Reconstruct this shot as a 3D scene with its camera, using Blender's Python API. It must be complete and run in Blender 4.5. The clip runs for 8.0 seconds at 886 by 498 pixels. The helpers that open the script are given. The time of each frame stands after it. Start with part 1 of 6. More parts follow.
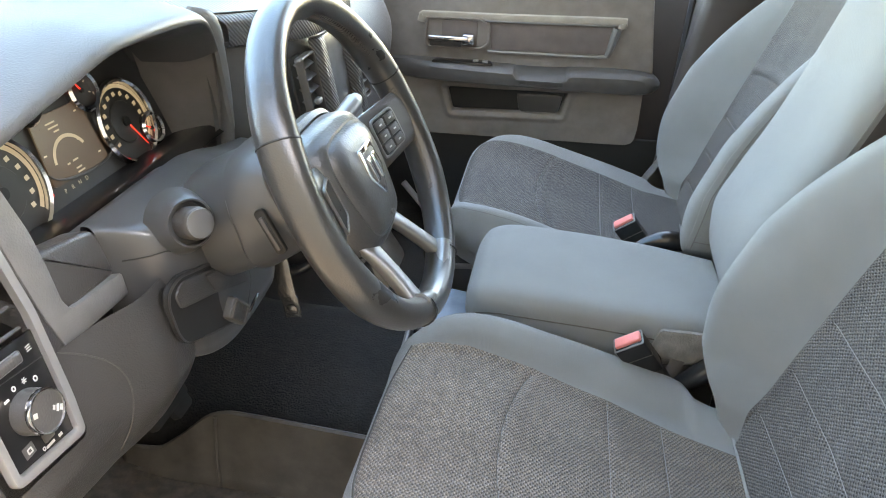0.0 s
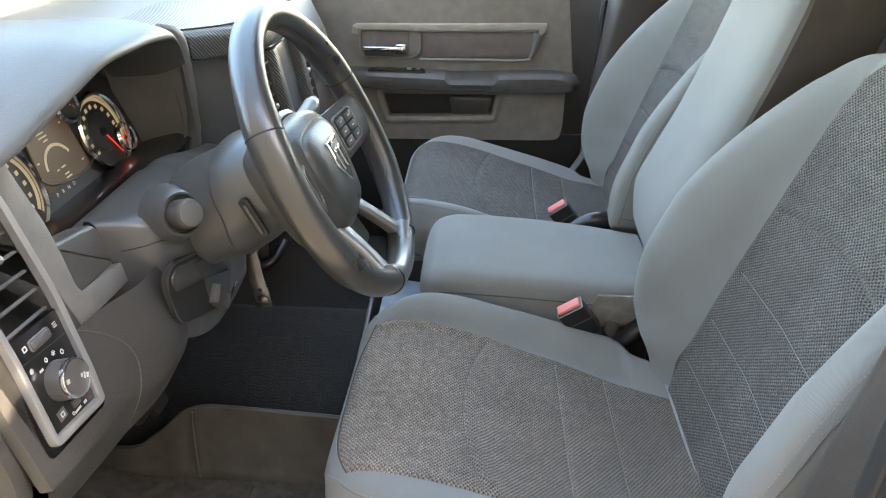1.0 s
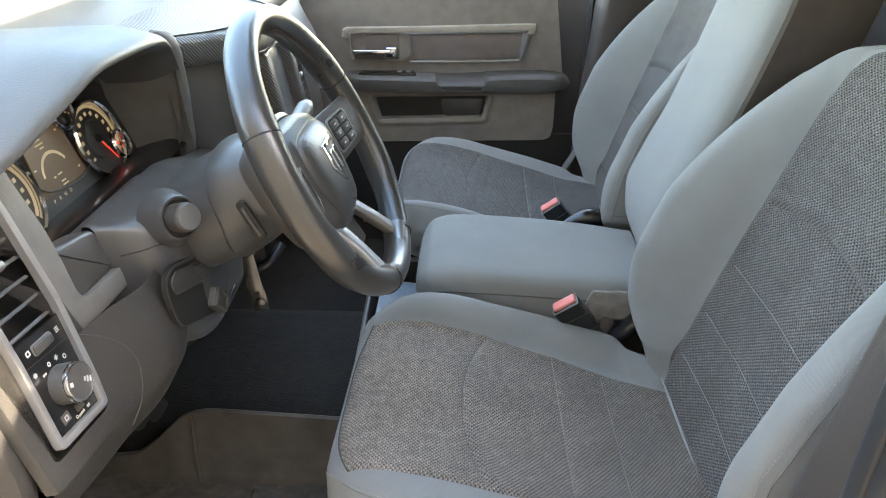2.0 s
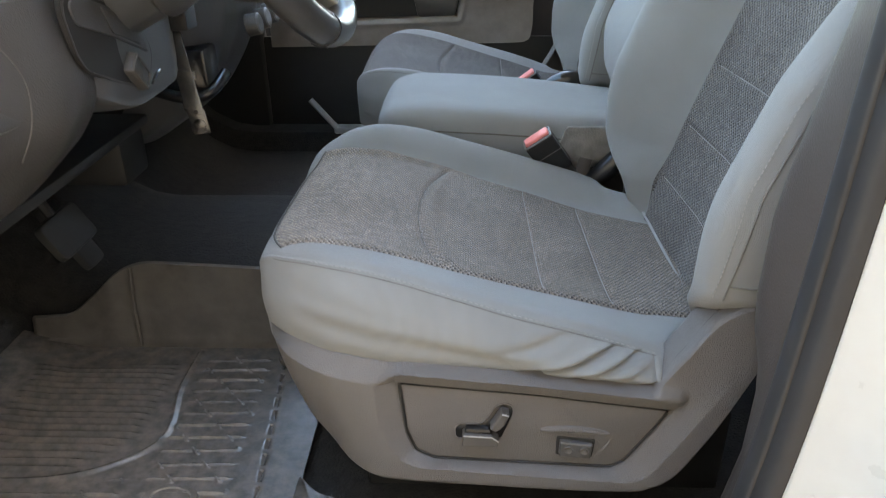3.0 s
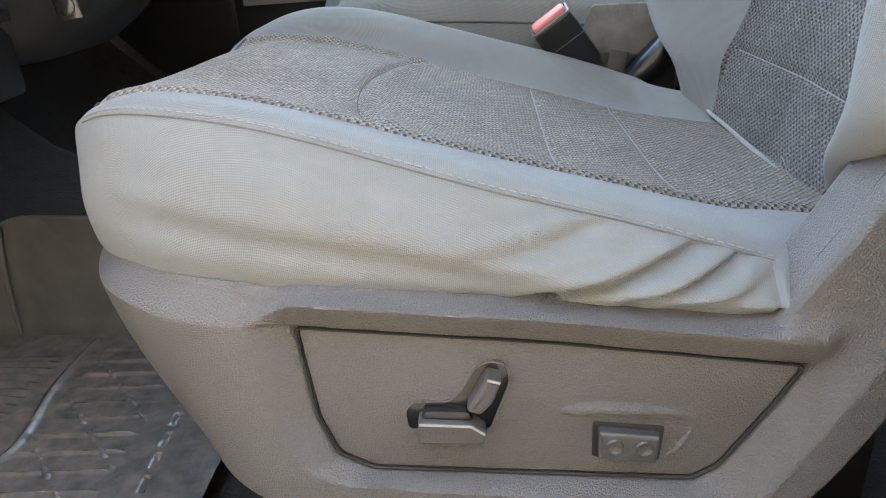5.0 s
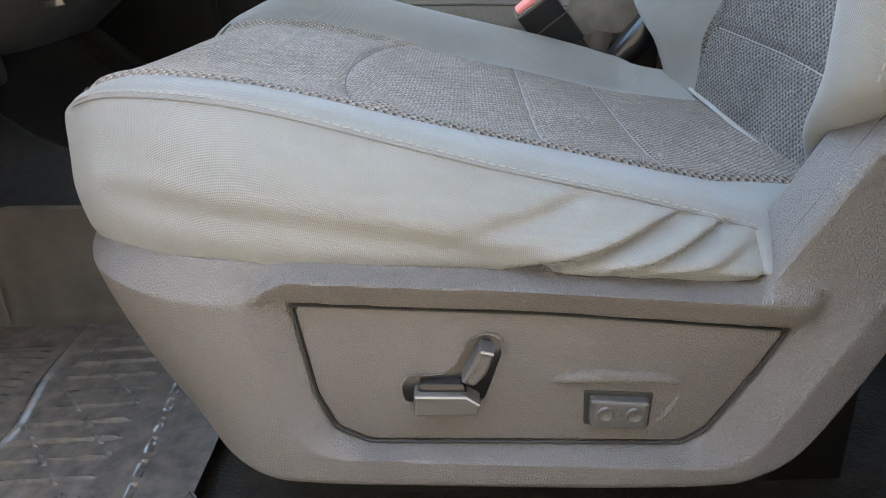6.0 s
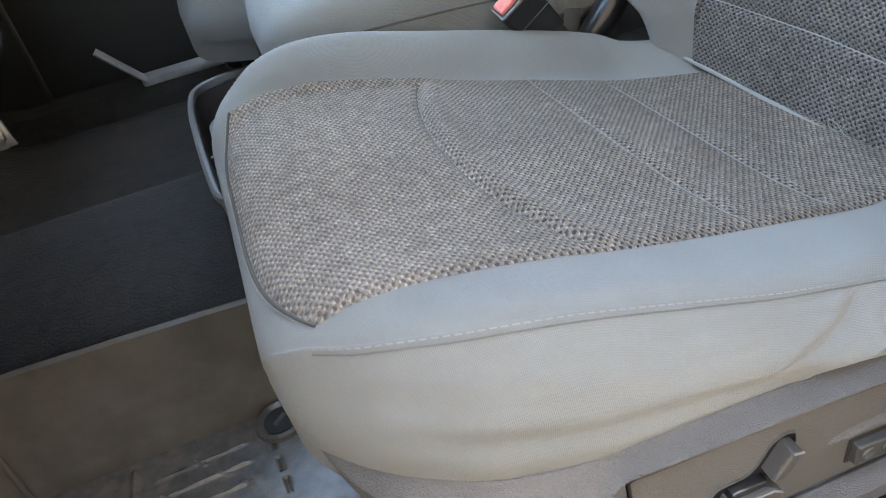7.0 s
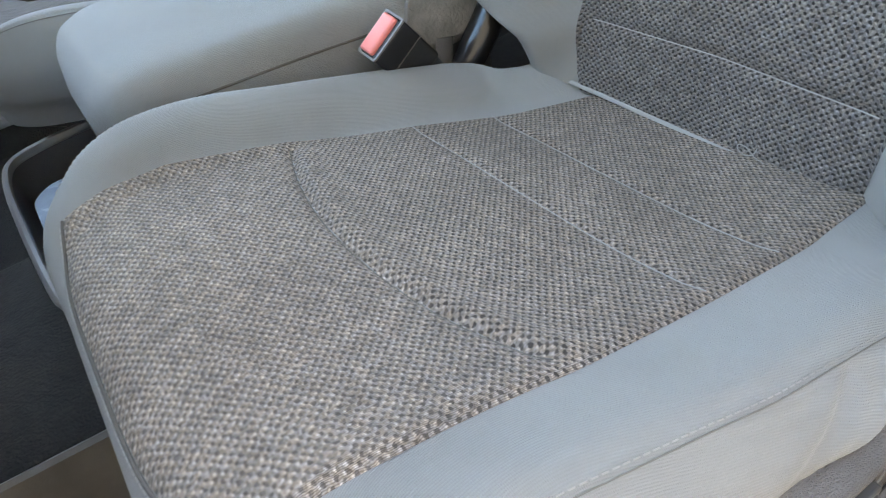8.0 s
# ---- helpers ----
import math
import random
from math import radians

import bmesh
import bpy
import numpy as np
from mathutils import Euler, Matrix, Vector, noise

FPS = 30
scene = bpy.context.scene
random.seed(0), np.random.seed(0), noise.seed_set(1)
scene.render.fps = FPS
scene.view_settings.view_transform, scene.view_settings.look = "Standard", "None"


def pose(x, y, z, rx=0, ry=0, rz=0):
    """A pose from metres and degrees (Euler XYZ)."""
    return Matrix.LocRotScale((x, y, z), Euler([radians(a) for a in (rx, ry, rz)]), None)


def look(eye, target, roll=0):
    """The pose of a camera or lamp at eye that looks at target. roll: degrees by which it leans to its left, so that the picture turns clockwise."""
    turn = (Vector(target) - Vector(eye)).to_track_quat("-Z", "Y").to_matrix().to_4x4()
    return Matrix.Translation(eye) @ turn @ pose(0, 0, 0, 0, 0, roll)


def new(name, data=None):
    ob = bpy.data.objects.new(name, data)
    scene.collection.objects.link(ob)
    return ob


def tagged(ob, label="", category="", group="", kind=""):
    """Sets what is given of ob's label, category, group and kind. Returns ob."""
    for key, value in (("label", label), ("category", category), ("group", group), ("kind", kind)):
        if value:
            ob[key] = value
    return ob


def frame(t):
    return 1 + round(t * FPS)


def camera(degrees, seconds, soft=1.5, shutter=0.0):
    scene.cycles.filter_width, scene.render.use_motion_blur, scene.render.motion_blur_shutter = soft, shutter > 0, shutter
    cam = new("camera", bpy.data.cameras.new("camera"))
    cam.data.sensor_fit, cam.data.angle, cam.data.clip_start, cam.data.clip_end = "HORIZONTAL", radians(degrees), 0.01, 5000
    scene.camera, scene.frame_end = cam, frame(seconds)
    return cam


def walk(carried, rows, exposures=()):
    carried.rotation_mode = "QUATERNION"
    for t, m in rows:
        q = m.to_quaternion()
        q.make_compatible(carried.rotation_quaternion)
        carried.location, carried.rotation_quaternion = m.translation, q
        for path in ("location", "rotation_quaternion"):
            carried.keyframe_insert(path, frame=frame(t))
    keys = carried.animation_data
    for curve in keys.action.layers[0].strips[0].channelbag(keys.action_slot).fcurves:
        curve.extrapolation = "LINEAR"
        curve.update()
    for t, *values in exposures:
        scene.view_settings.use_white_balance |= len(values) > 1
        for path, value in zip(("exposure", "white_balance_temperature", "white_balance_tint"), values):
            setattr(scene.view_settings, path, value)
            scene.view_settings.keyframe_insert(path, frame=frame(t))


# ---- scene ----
cam = camera(63.3, 8.0, soft=1.0, shutter=0.12)
PATH = [
    (0, (-0.006, 0.169, 0.987), (-0.278, 1.892, 0.008), 1.7),
    (0.5, (-0.006, 0.087, 0.993), (-0.17, 1.833, 0.031), 0.8),
    (1, (-0.022, 0.047, 1.0), (-0.118, 1.808, 0.056), 0.6),
    (2.3, (-0.026, 0.028, 0.998), (-0.106, 1.796, 0.067), -0.5),
    (2.5, (-0.013, 0.008, 0.951), (-0.116, 1.788, 0.044), -0.7),
    (2.6, (-0.009, -0.001, 0.907), (-0.11, 1.786, 0.015), -0.8),
    (2.8, (0.011, -0.017, 0.808), (-0.077, 1.769, -0.087), -1.0),
    (2.9, (0.016, -0.01, 0.742), (-0.052, 1.776, -0.154), -0.5),
    (3, (0.025, 0.0, 0.695), (-0.034, 1.778, -0.218), -0.5),
    (3.2, (0.039, 0.019, 0.589), (-0.04, 1.813, -0.293), -0.8),
    (3.5, (0.055, 0.087, 0.521), (-0.068, 1.883, -0.349), -2.2),
    (4, (0.053, 0.223, 0.453), (-0.102, 2.034, -0.382), -3.2),
    (4.5, (0.064, 0.259, 0.441), (-0.084, 2.071, -0.394), -3.6),
    (5.8, (0.074, 0.239, 0.43), (-0.065, 2.056, -0.393), -3.5),
    (6, (0.068, 0.242, 0.434), (-0.038, 2.043, -0.43), -4.3),
    (6.2, (0.057, 0.238, 0.436), (-0.023, 2.022, -0.464), -5.9),
    (6.5, (-0.032, 0.268, 0.484), (0.065, 1.975, -0.552), -9.0),
    (6.8, (-0.118, 0.328, 0.555), (0.126, 1.952, -0.584), -11.5),
    (7, (-0.165, 0.383, 0.596), (0.202, 1.938, -0.607), -12.2),
    (7.5, (-0.189, 0.478, 0.616), (0.345, 1.919, -0.664), -13.6),
    (8, (-0.147, 0.499, 0.607), (0.542, 1.872, -0.674), -12.2),
]
walk(cam, [(t, look(eye, target, roll)) for t, eye, target, roll in PATH],
     [(0.0, 4.45, 9200, 10.0), (0.5, 4.15, 9200, 10.0), (1.0, 4.13, 9200, 10.0), (2.5, 4.15, 9100, 10.0), (3.0, 4.15, 8900, 10.0), (3.5, 4.30, 8900, 10.0), (4.5, 4.58, 8900, 10.0), (6.0, 4.56, 8800, 10.0), (6.5, 4.58, 8900, 10.0), (7.0, 4.5, 9000, 10.0), (8.0, 4.57, 9300, 10.0)])

# ---- light ----
world = bpy.data.worlds.new("sky")
scene.world = world
world.use_nodes = True
SUN_UP, SUN_TURN = radians(45), radians(92)
wn = world.node_tree.nodes
sky = wn.new("ShaderNodeTexSky")
sky.sky_type, sky.sun_disc = "NISHITA", False
sky.air_density, sky.dust_density, sky.ozone_density = 1.0, 1.0, 2.2
sky.sun_elevation, sky.sun_rotation = SUN_UP, SUN_TURN
world.node_tree.links.new(sky.outputs[0], wn["Background"].inputs[0])
wn["Background"].inputs[1].default_value = 0.15
sun = new("sun", bpy.data.lights.new("sun", "SUN"))
sun.data.energy, sun.data.angle, sun.data.color = 2.2, radians(0.5), (1.0, 0.95, 0.88)
SUN_DIR = Vector((math.sin(SUN_TURN) * math.cos(SUN_UP), math.cos(SUN_TURN) * math.cos(SUN_UP), math.sin(SUN_UP)))
sun.matrix_world = look(SUN_DIR * 20, (0, 0, 0))


# ---- materials ----
def node_mat(name):
    m = bpy.data.materials.new(name)
    m.use_nodes = True
    nt = m.node_tree
    return m, nt, nt.nodes["Principled BSDF"]


def mat(name, base, rough=0.5, metal=0.0, vary=0.12, scale=30.0, bump="", depth=0.0004, dirt=None, dirt_amount=0.5, dirt_scale=6.0, coat=0.0, sheen=0.0, spec=0.5):
    """A surface with two scales of variation, fine relief and optional dirt."""
    m, nt, b = node_mat(name)
    n, l = nt.nodes, nt.links
    tc = n.new("ShaderNodeTexCoord")
    no = n.new("ShaderNodeTexNoise")
    no.inputs["Scale"].default_value, no.inputs["Detail"].default_value = scale, 6
    l.new(tc.outputs["Object"], no.inputs["Vector"])
    ra = n.new("ShaderNodeValToRGB")
    ra.color_ramp.elements[0].position, ra.color_ramp.elements[1].position = 0.3, 0.7
    ra.color_ramp.elements[0].color = (*[c * (1 - vary) for c in base], 1)
    ra.color_ramp.elements[1].color = (*[min(1, c * (1 + vary)) for c in base], 1)
    l.new(no.outputs["Fac"], ra.inputs[0])
    col = ra.outputs[0]
    if dirt:
        d = n.new("ShaderNodeTexNoise")
        d.inputs["Scale"].default_value, d.inputs["Detail"].default_value, d.inputs["Roughness"].default_value = dirt_scale, 8, 0.65
        l.new(tc.outputs["Object"], d.inputs["Vector"])
        dr = n.new("ShaderNodeValToRGB")
        dr.color_ramp.elements[0].position, dr.color_ramp.elements[1].position = 0.42, 0.68
        dr.color_ramp.elements[1].color = (dirt_amount, dirt_amount, dirt_amount, 1)
        l.new(d.outputs["Fac"], dr.inputs[0])
        mx = n.new("ShaderNodeMixRGB")
        mx.inputs[2].default_value = (*dirt, 1)
        l.new(dr.outputs[0], mx.inputs[0])
        l.new(col, mx.inputs[1])
        col = mx.outputs[0]
    l.new(col, b.inputs["Base Color"])
    rr = n.new("ShaderNodeMapRange")
    rr.inputs[3].default_value, rr.inputs[4].default_value = max(0.02, rough - 0.08), min(1, rough + 0.08)
    l.new(no.outputs["Fac"], rr.inputs[0])
    l.new(rr.outputs[0], b.inputs["Roughness"])
    b.inputs["Metallic"].default_value = metal
    b.inputs["Coat Weight"].default_value, b.inputs["Coat Roughness"].default_value = coat, 0.3
    b.inputs["Sheen Weight"].default_value = sheen
    b.inputs["Specular IOR Level"].default_value = spec
    if bump:
        bu = n.new("ShaderNodeBump")
        bu.inputs["Distance"].default_value = depth
        if bump == "grain":
            v = n.new("ShaderNodeTexVoronoi")
            v.feature = "SMOOTH_F1"
            v.inputs["Scale"].default_value = 620
            l.new(tc.outputs["Object"], v.inputs["Vector"])
            l.new(v.outputs["Distance"], bu.inputs["Height"])
        elif bump == "ribs":
            v = n.new("ShaderNodeTexWave")
            v.bands_direction = "DIAGONAL"
            v.inputs["Scale"].default_value, v.inputs["Distortion"].default_value = 95, 0.2
            l.new(tc.outputs["Object"], v.inputs["Vector"])
            l.new(v.outputs["Fac"], bu.inputs["Height"])
            tone = n.new("ShaderNodeMapRange")
            tone.inputs[3].default_value, tone.inputs[4].default_value = 0.6, 1.3
            l.new(v.outputs["Fac"], tone.inputs[0])
            dye = n.new("ShaderNodeVectorMath")
            dye.operation = "SCALE"
            l.new(col, dye.inputs[0])
            l.new(tone.outputs[0], dye.inputs["Scale"])
            l.new(dye.outputs[0], b.inputs["Base Color"])
        elif bump == "pebble":
            v = n.new("ShaderNodeTexVoronoi")
            v.feature = "SMOOTH_F1"
            v.inputs["Scale"].default_value = 380
            l.new(tc.outputs["Object"], v.inputs["Vector"])
            l.new(v.outputs["Distance"], bu.inputs["Height"])
        elif bump == "fine":
            v = n.new("ShaderNodeTexNoise")
            v.inputs["Scale"].default_value, v.inputs["Detail"].default_value = 700, 3
            l.new(tc.outputs["Object"], v.inputs["Vector"])
            l.new(v.outputs["Fac"], bu.inputs["Height"])
        elif bump == "carpet":
            v = n.new("ShaderNodeTexNoise")
            v.inputs["Scale"].default_value, v.inputs["Detail"].default_value = 260, 6
            l.new(tc.outputs["Object"], v.inputs["Vector"])
            l.new(v.outputs["Fac"], bu.inputs["Height"])
        elif bump == "twill":
            uv = n.new("ShaderNodeUVMap")
            sx = n.new("ShaderNodeSeparateXYZ")
            l.new(uv.outputs[0], sx.inputs[0])
            waves = []
            for turn in (1, -1):
                k = n.new("ShaderNodeMath")
                k.operation = "MULTIPLY_ADD"
                l.new(sx.outputs[1], k.inputs[0])
                k.inputs[1].default_value = turn * 0.7
                l.new(sx.outputs[0], k.inputs[2])
                f = n.new("ShaderNodeMath")
                f.operation = "MULTIPLY"
                l.new(k.outputs[0], f.inputs[0])
                f.inputs[1].default_value = 2 * math.pi / 0.0021
                w = n.new("ShaderNodeMath")
                w.operation = "SINE"
                l.new(f.outputs[0], w.inputs[0])
                waves.append(w)
            v = n.new("ShaderNodeMath")
            v.operation = "MULTIPLY"
            l.new(waves[0].outputs[0], v.inputs[0])
            l.new(waves[1].outputs[0], v.inputs[1])
            l.new(v.outputs[0], bu.inputs["Height"])
            yarn = n.new("ShaderNodeMapRange")
            yarn.inputs[1].default_value, yarn.inputs[2].default_value = -1, 1
            l.new(v.outputs[0], yarn.inputs[0])
            tone = n.new("ShaderNodeMapRange")
            tone.inputs[3].default_value, tone.inputs[4].default_value = 0.94, 1.06
            l.new(yarn.outputs[0], tone.inputs[0])
            dye = n.new("ShaderNodeVectorMath")
            dye.operation = "SCALE"
            l.new(col, dye.inputs[0])
            l.new(tone.outputs[0], dye.inputs["Scale"])
            l.new(dye.outputs[0], b.inputs["Base Color"])
        elif bump == "hide":
            wn_ = n.new("ShaderNodeTexNoise")
            wn_.inputs["Scale"].default_value = 140
            l.new(tc.outputs["Object"], wn_.inputs["Vector"])
            ad = n.new("ShaderNodeVectorMath")
            ad.operation = "MULTIPLY_ADD"
            ad.inputs[1].default_value = (0.004, 0.004, 0.004)
            l.new(wn_.outputs["Color"], ad.inputs[0])
            l.new(tc.outputs["Object"], ad.inputs[2])
            v = n.new("ShaderNodeTexVoronoi")
            v.feature = "DISTANCE_TO_EDGE"
            v.inputs["Scale"].default_value = 520
            l.new(ad.outputs[0], v.inputs["Vector"])
            hm = n.new("ShaderNodeMapRange")
            hm.inputs[1].default_value, hm.inputs[2].default_value = 0.0, 0.25
            l.new(v.outputs["Distance"], hm.inputs[0])
            l.new(hm.outputs[0], bu.inputs["Height"])
        l.new(bu.outputs[0], b.inputs["Normal"])
    return m


def weave_mat(name, dark, warm, cool, a=0.0058, b=0.0035, worn=None):
    """Open woven upholstery: pale slanted yarns round staggered dark holes, in metres of the surface; holes fainter
    where worn, yarn darker towards the rear.
    """
    m, nt, bs = node_mat(name)
    n, l = nt.nodes, nt.links

    def calc(op, p, q=None, r=None):
        k = n.new("ShaderNodeMath")
        k.operation = op
        for i, v in enumerate((p, q, r)):
            if v is None:
                continue
            if isinstance(v, (int, float)):
                k.inputs[i].default_value = v
            else:
                l.new(v, k.inputs[i])
        return k.outputs[0]

    def noise(scale, detail=2, vec=None):
        k = n.new("ShaderNodeTexNoise")
        k.inputs["Scale"].default_value, k.inputs["Detail"].default_value = scale, detail
        l.new(vec if vec is not None else uv.outputs[0], k.inputs["Vector"])
        return k

    def span(v, lo, hi, c, d):
        k = n.new("ShaderNodeMapRange")
        for i, q in enumerate((lo, hi, c, d)):
            k.inputs[i + 1].default_value = q
        l.new(v, k.inputs[0])
        return k.outputs[0]

    uv = n.new("ShaderNodeUVMap")
    wob = noise(190)
    shift = n.new("ShaderNodeVectorMath")
    shift.operation = "MULTIPLY_ADD"
    shift.inputs[1].default_value = (0.0036, 0.0026, 0)
    l.new(wob.outputs["Color"], shift.inputs[0])
    l.new(uv.outputs[0], shift.inputs[2])
    sep = n.new("ShaderNodeSeparateXYZ")
    l.new(shift.outputs[0], sep.inputs[0])
    U, V = sep.outputs[0], sep.outputs[1]
    cb = calc("COSINE", calc("MULTIPLY", V, math.pi / b))
    hole = calc("MULTIPLY", calc("COSINE", calc("MULTIPLY", U, 2 * math.pi / a)), cb)
    beside = calc("MULTIPLY", calc("COSINE", calc("ADD", calc("MULTIPLY", U, 2 * math.pi / a), 1.9)), cb)
    fine = noise(520, 1)
    hole = calc("ADD", hole, span(fine.outputs["Fac"], 0.3, 0.7, -0.32, 0.32))
    mask = n.new("ShaderNodeMapRange")
    mask.interpolation_type = "SMOOTHSTEP"
    mask.inputs[1].default_value, mask.inputs[2].default_value = 0.1, 0.5
    l.new(hole, mask.inputs[0])
    dot = calc("MULTIPLY", mask.outputs[0], span(noise(160, 3).outputs["Fac"], 0.34, 0.56, 0.7, 1.0))
    if worn:
        dot = calc("MULTIPLY", dot, span(sep.outputs[0], worn[0], worn[1], 0.6, 1.0))
    rib = calc("SINE", calc("MULTIPLY", V, 2 * math.pi / 0.0011))
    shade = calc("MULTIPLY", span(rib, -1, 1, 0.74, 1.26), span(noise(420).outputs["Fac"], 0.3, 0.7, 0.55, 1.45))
    shade = calc("MULTIPLY", shade, span(beside, 0.35, 0.85, 0.93, 1.55))
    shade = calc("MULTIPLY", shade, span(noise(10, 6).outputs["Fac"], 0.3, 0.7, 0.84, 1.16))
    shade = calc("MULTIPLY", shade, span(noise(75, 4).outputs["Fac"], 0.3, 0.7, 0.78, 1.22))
    # yarn colour also goes darker from front to rear
    if worn:
        shade = calc("MULTIPLY", shade, span(sep.outputs[0], worn[0], 0.16, 1.08, 0.84))
    hue = n.new("ShaderNodeMixRGB")
    hue.inputs[1].default_value, hue.inputs[2].default_value = (*warm, 1), (*cool, 1)
    l.new(span(noise(210).outputs["Fac"], 0.4, 0.6, 0, 1), hue.inputs[0])
    yarn = n.new("ShaderNodeVectorMath")
    yarn.operation = "SCALE"
    l.new(hue.outputs[0], yarn.inputs[0])
    l.new(shade, yarn.inputs["Scale"])
    mx = n.new("ShaderNodeMixRGB")
    mx.inputs[2].default_value = (*dark, 1)
    l.new(dot, mx.inputs[0])
    l.new(yarn.outputs[0], mx.inputs[1])
    l.new(mx.outputs[0], bs.inputs["Base Color"])
    bu = n.new("ShaderNodeBump")
    bu.inputs["Distance"].default_value, bu.inputs["Strength"].default_value = 0.0006, 0.8
    l.new(calc("SUBTRACT", 1.0, dot), bu.inputs["Height"])
    l.new(bu.outputs[0], bs.inputs["Normal"])
    bs.inputs["Roughness"].default_value = 0.9
    bs.inputs["Sheen Weight"].default_value = 0.08
    return m


CLOTH = mat("grey_cloth", (0.232, 0.238, 0.237), 0.85, vary=0.07, scale=11, bump="twill", depth=0.00016, sheen=0.12)
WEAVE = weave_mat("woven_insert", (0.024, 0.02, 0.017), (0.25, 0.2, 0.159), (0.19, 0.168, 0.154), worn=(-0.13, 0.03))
# the same weave with the shade of backrests and far cushion in its colours
WEAVE_SHADE = weave_mat("woven_insert_shaded", (0.008, 0.0076, 0.0076), (0.135, 0.12, 0.107), (0.112, 0.109, 0.111))
PIPING = mat("piping_cloth", (0.3, 0.305, 0.3), 0.8, bump="fine")
THREAD = mat("grey_thread", (0.31, 0.31, 0.3), 0.85)
STITCH = mat("pale_thread", (0.27, 0.262, 0.255), 0.85)
SCUFF = mat("scuff_plastic", (0.3, 0.3, 0.3), 0.45, bump="grain", depth=0.0003)
# dark threads that carry the shadow of folds and seams in their colour
FOLD = mat("fold_shadow_thread", (0.1, 0.094, 0.085), 0.9)
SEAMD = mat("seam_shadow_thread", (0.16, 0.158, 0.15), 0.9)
BASE = mat("taupe_grained_plastic", (0.15, 0.14, 0.1345), 0.43, vary=0.08, scale=9, bump="hide", depth=0.0004)
FRAME = mat("satin_grey_frame", (0.38, 0.38, 0.38), 0.38, metal=0.5, vary=0.05)
ARM = mat("light_grey_plastic", (0.175, 0.174, 0.172), 0.42, bump="grain", depth=0.0003)
WELL = mat("gauge_well_plastic", (0.21, 0.198, 0.192), 0.4, vary=0.1, bump="grain", depth=0.0002)
DARK = mat("dark_grained_plastic", (0.078, 0.076, 0.075), 0.34, vary=0.15, scale=12, bump="grain", depth=0.0003, spec=0.6)
PAD = mat("dash_pad_plastic", (0.094, 0.096, 0.097), 0.36, vary=0.08, scale=8, bump="grain", depth=0.0003)
LOWER = mat("lower_dash_plastic", (0.076, 0.077, 0.079), 0.33, vary=0.12, scale=10, bump="fine", depth=0.00008, spec=0.7)
FLANK = mat("flank_dash_plastic", (0.056, 0.054, 0.053), 0.36, vary=0.15, scale=12, bump="grain", depth=0.0003)
GREY = mat("mid_grey_plastic", (0.09, 0.084, 0.08), 0.45, bump="grain", depth=0.0003)
SILVER = mat("satin_silver_trim", (0.3, 0.298, 0.295), 0.36, metal=0.6, vary=0.05)
CHROME = mat("chrome", (0.78, 0.78, 0.79), 0.1, metal=1.0, vary=0.03)
GLOSS = mat("gloss_black", (0.012, 0.012, 0.013), 0.15, coat=0.4)
BLACK = mat("matt_black", (0.02, 0.02, 0.02), 0.6)
COVER = mat("grained_airbag_skin", (0.06, 0.059, 0.058), 0.34, vary=0.12, scale=14, bump="pebble", depth=0.0003, spec=0.9)
LEATHER = mat("black_leather", (0.034, 0.033, 0.032), 0.3, vary=0.2, scale=20, bump="grain", depth=0.00016, coat=0.5, spec=1.0)
RED = mat("red_button", (0.9, 0.26, 0.24), 0.5)
CARPET = mat("dark_carpet", (0.02, 0.0196, 0.0196), 0.95, vary=0.4, scale=60, bump="carpet", depth=0.004, dirt=(0.04, 0.035, 0.03), dirt_amount=0.5)
RUBBER = mat("dusty_rubber", (0.092, 0.086, 0.081), 0.2, vary=0.25, scale=60, bump="fine", depth=0.0003, dirt=(0.22, 0.182, 0.145), dirt_amount=0.45, dirt_scale=42, spec=0.8)
WALLR = mat("smooth_rubber_wall", (0.1, 0.091, 0.083), 0.6, vary=0.2, scale=20, bump="fine", dirt=(0.14, 0.126, 0.112), dirt_amount=0.5, dirt_scale=10, spec=0.3)
PAINT = mat("white_paint", (0.55, 0.54, 0.51), 0.3, vary=0.03, coat=0.5, dirt=(0.45, 0.4, 0.33), dirt_amount=0.25)
POST = mat("dark_taupe_trim", (0.055, 0.045, 0.041), 0.5, vary=0.1, scale=10, bump="grain", depth=0.0003)
SEAL = mat("rubber_seal", (0.025, 0.025, 0.027), 0.45)
DOORP = mat("door_panel_plastic", (0.24, 0.212, 0.194), 0.55, bump="grain", depth=0.0003)
DOORI = mat("door_insert_vinyl", (0.17, 0.139, 0.128), 0.6, bump="grain", depth=0.0003)
TRIM = mat("champagne_trim", (0.38, 0.34, 0.29), 0.45)
LINER = mat("headliner_cloth", (0.42, 0.4, 0.37), 0.95, bump="carpet", depth=0.001)
STEEL = mat("zinc_steel", (0.2, 0.2, 0.2), 0.24, metal=0.9, vary=0.2, scale=60)
PLATED = mat("dull_zinc_plate", (0.17, 0.172, 0.176), 0.22, metal=0.8, vary=0.2, scale=60)
GROUND = mat("worn_asphalt", (0.09, 0.077, 0.062), 0.9, vary=0.15, scale=3, bump="carpet", depth=0.004, dirt=(0.11, 0.095, 0.08), dirt_scale=0.8)
STUCCO = mat("tan_render", (0.31, 0.25, 0.188), 0.9, vary=0.1, scale=2, bump="carpet", depth=0.004)
FACE = mat("gauge_face", (0.045, 0.044, 0.043), 0.45)
PALE = mat("gauge_ring_print", (0.55, 0.5, 0.4), 0.5)
SCREEN = mat("lcd_brown", (0.06, 0.047, 0.036), 0.3)
MARK = mat("white_print", (0.6, 0.6, 0.58), 0.5)
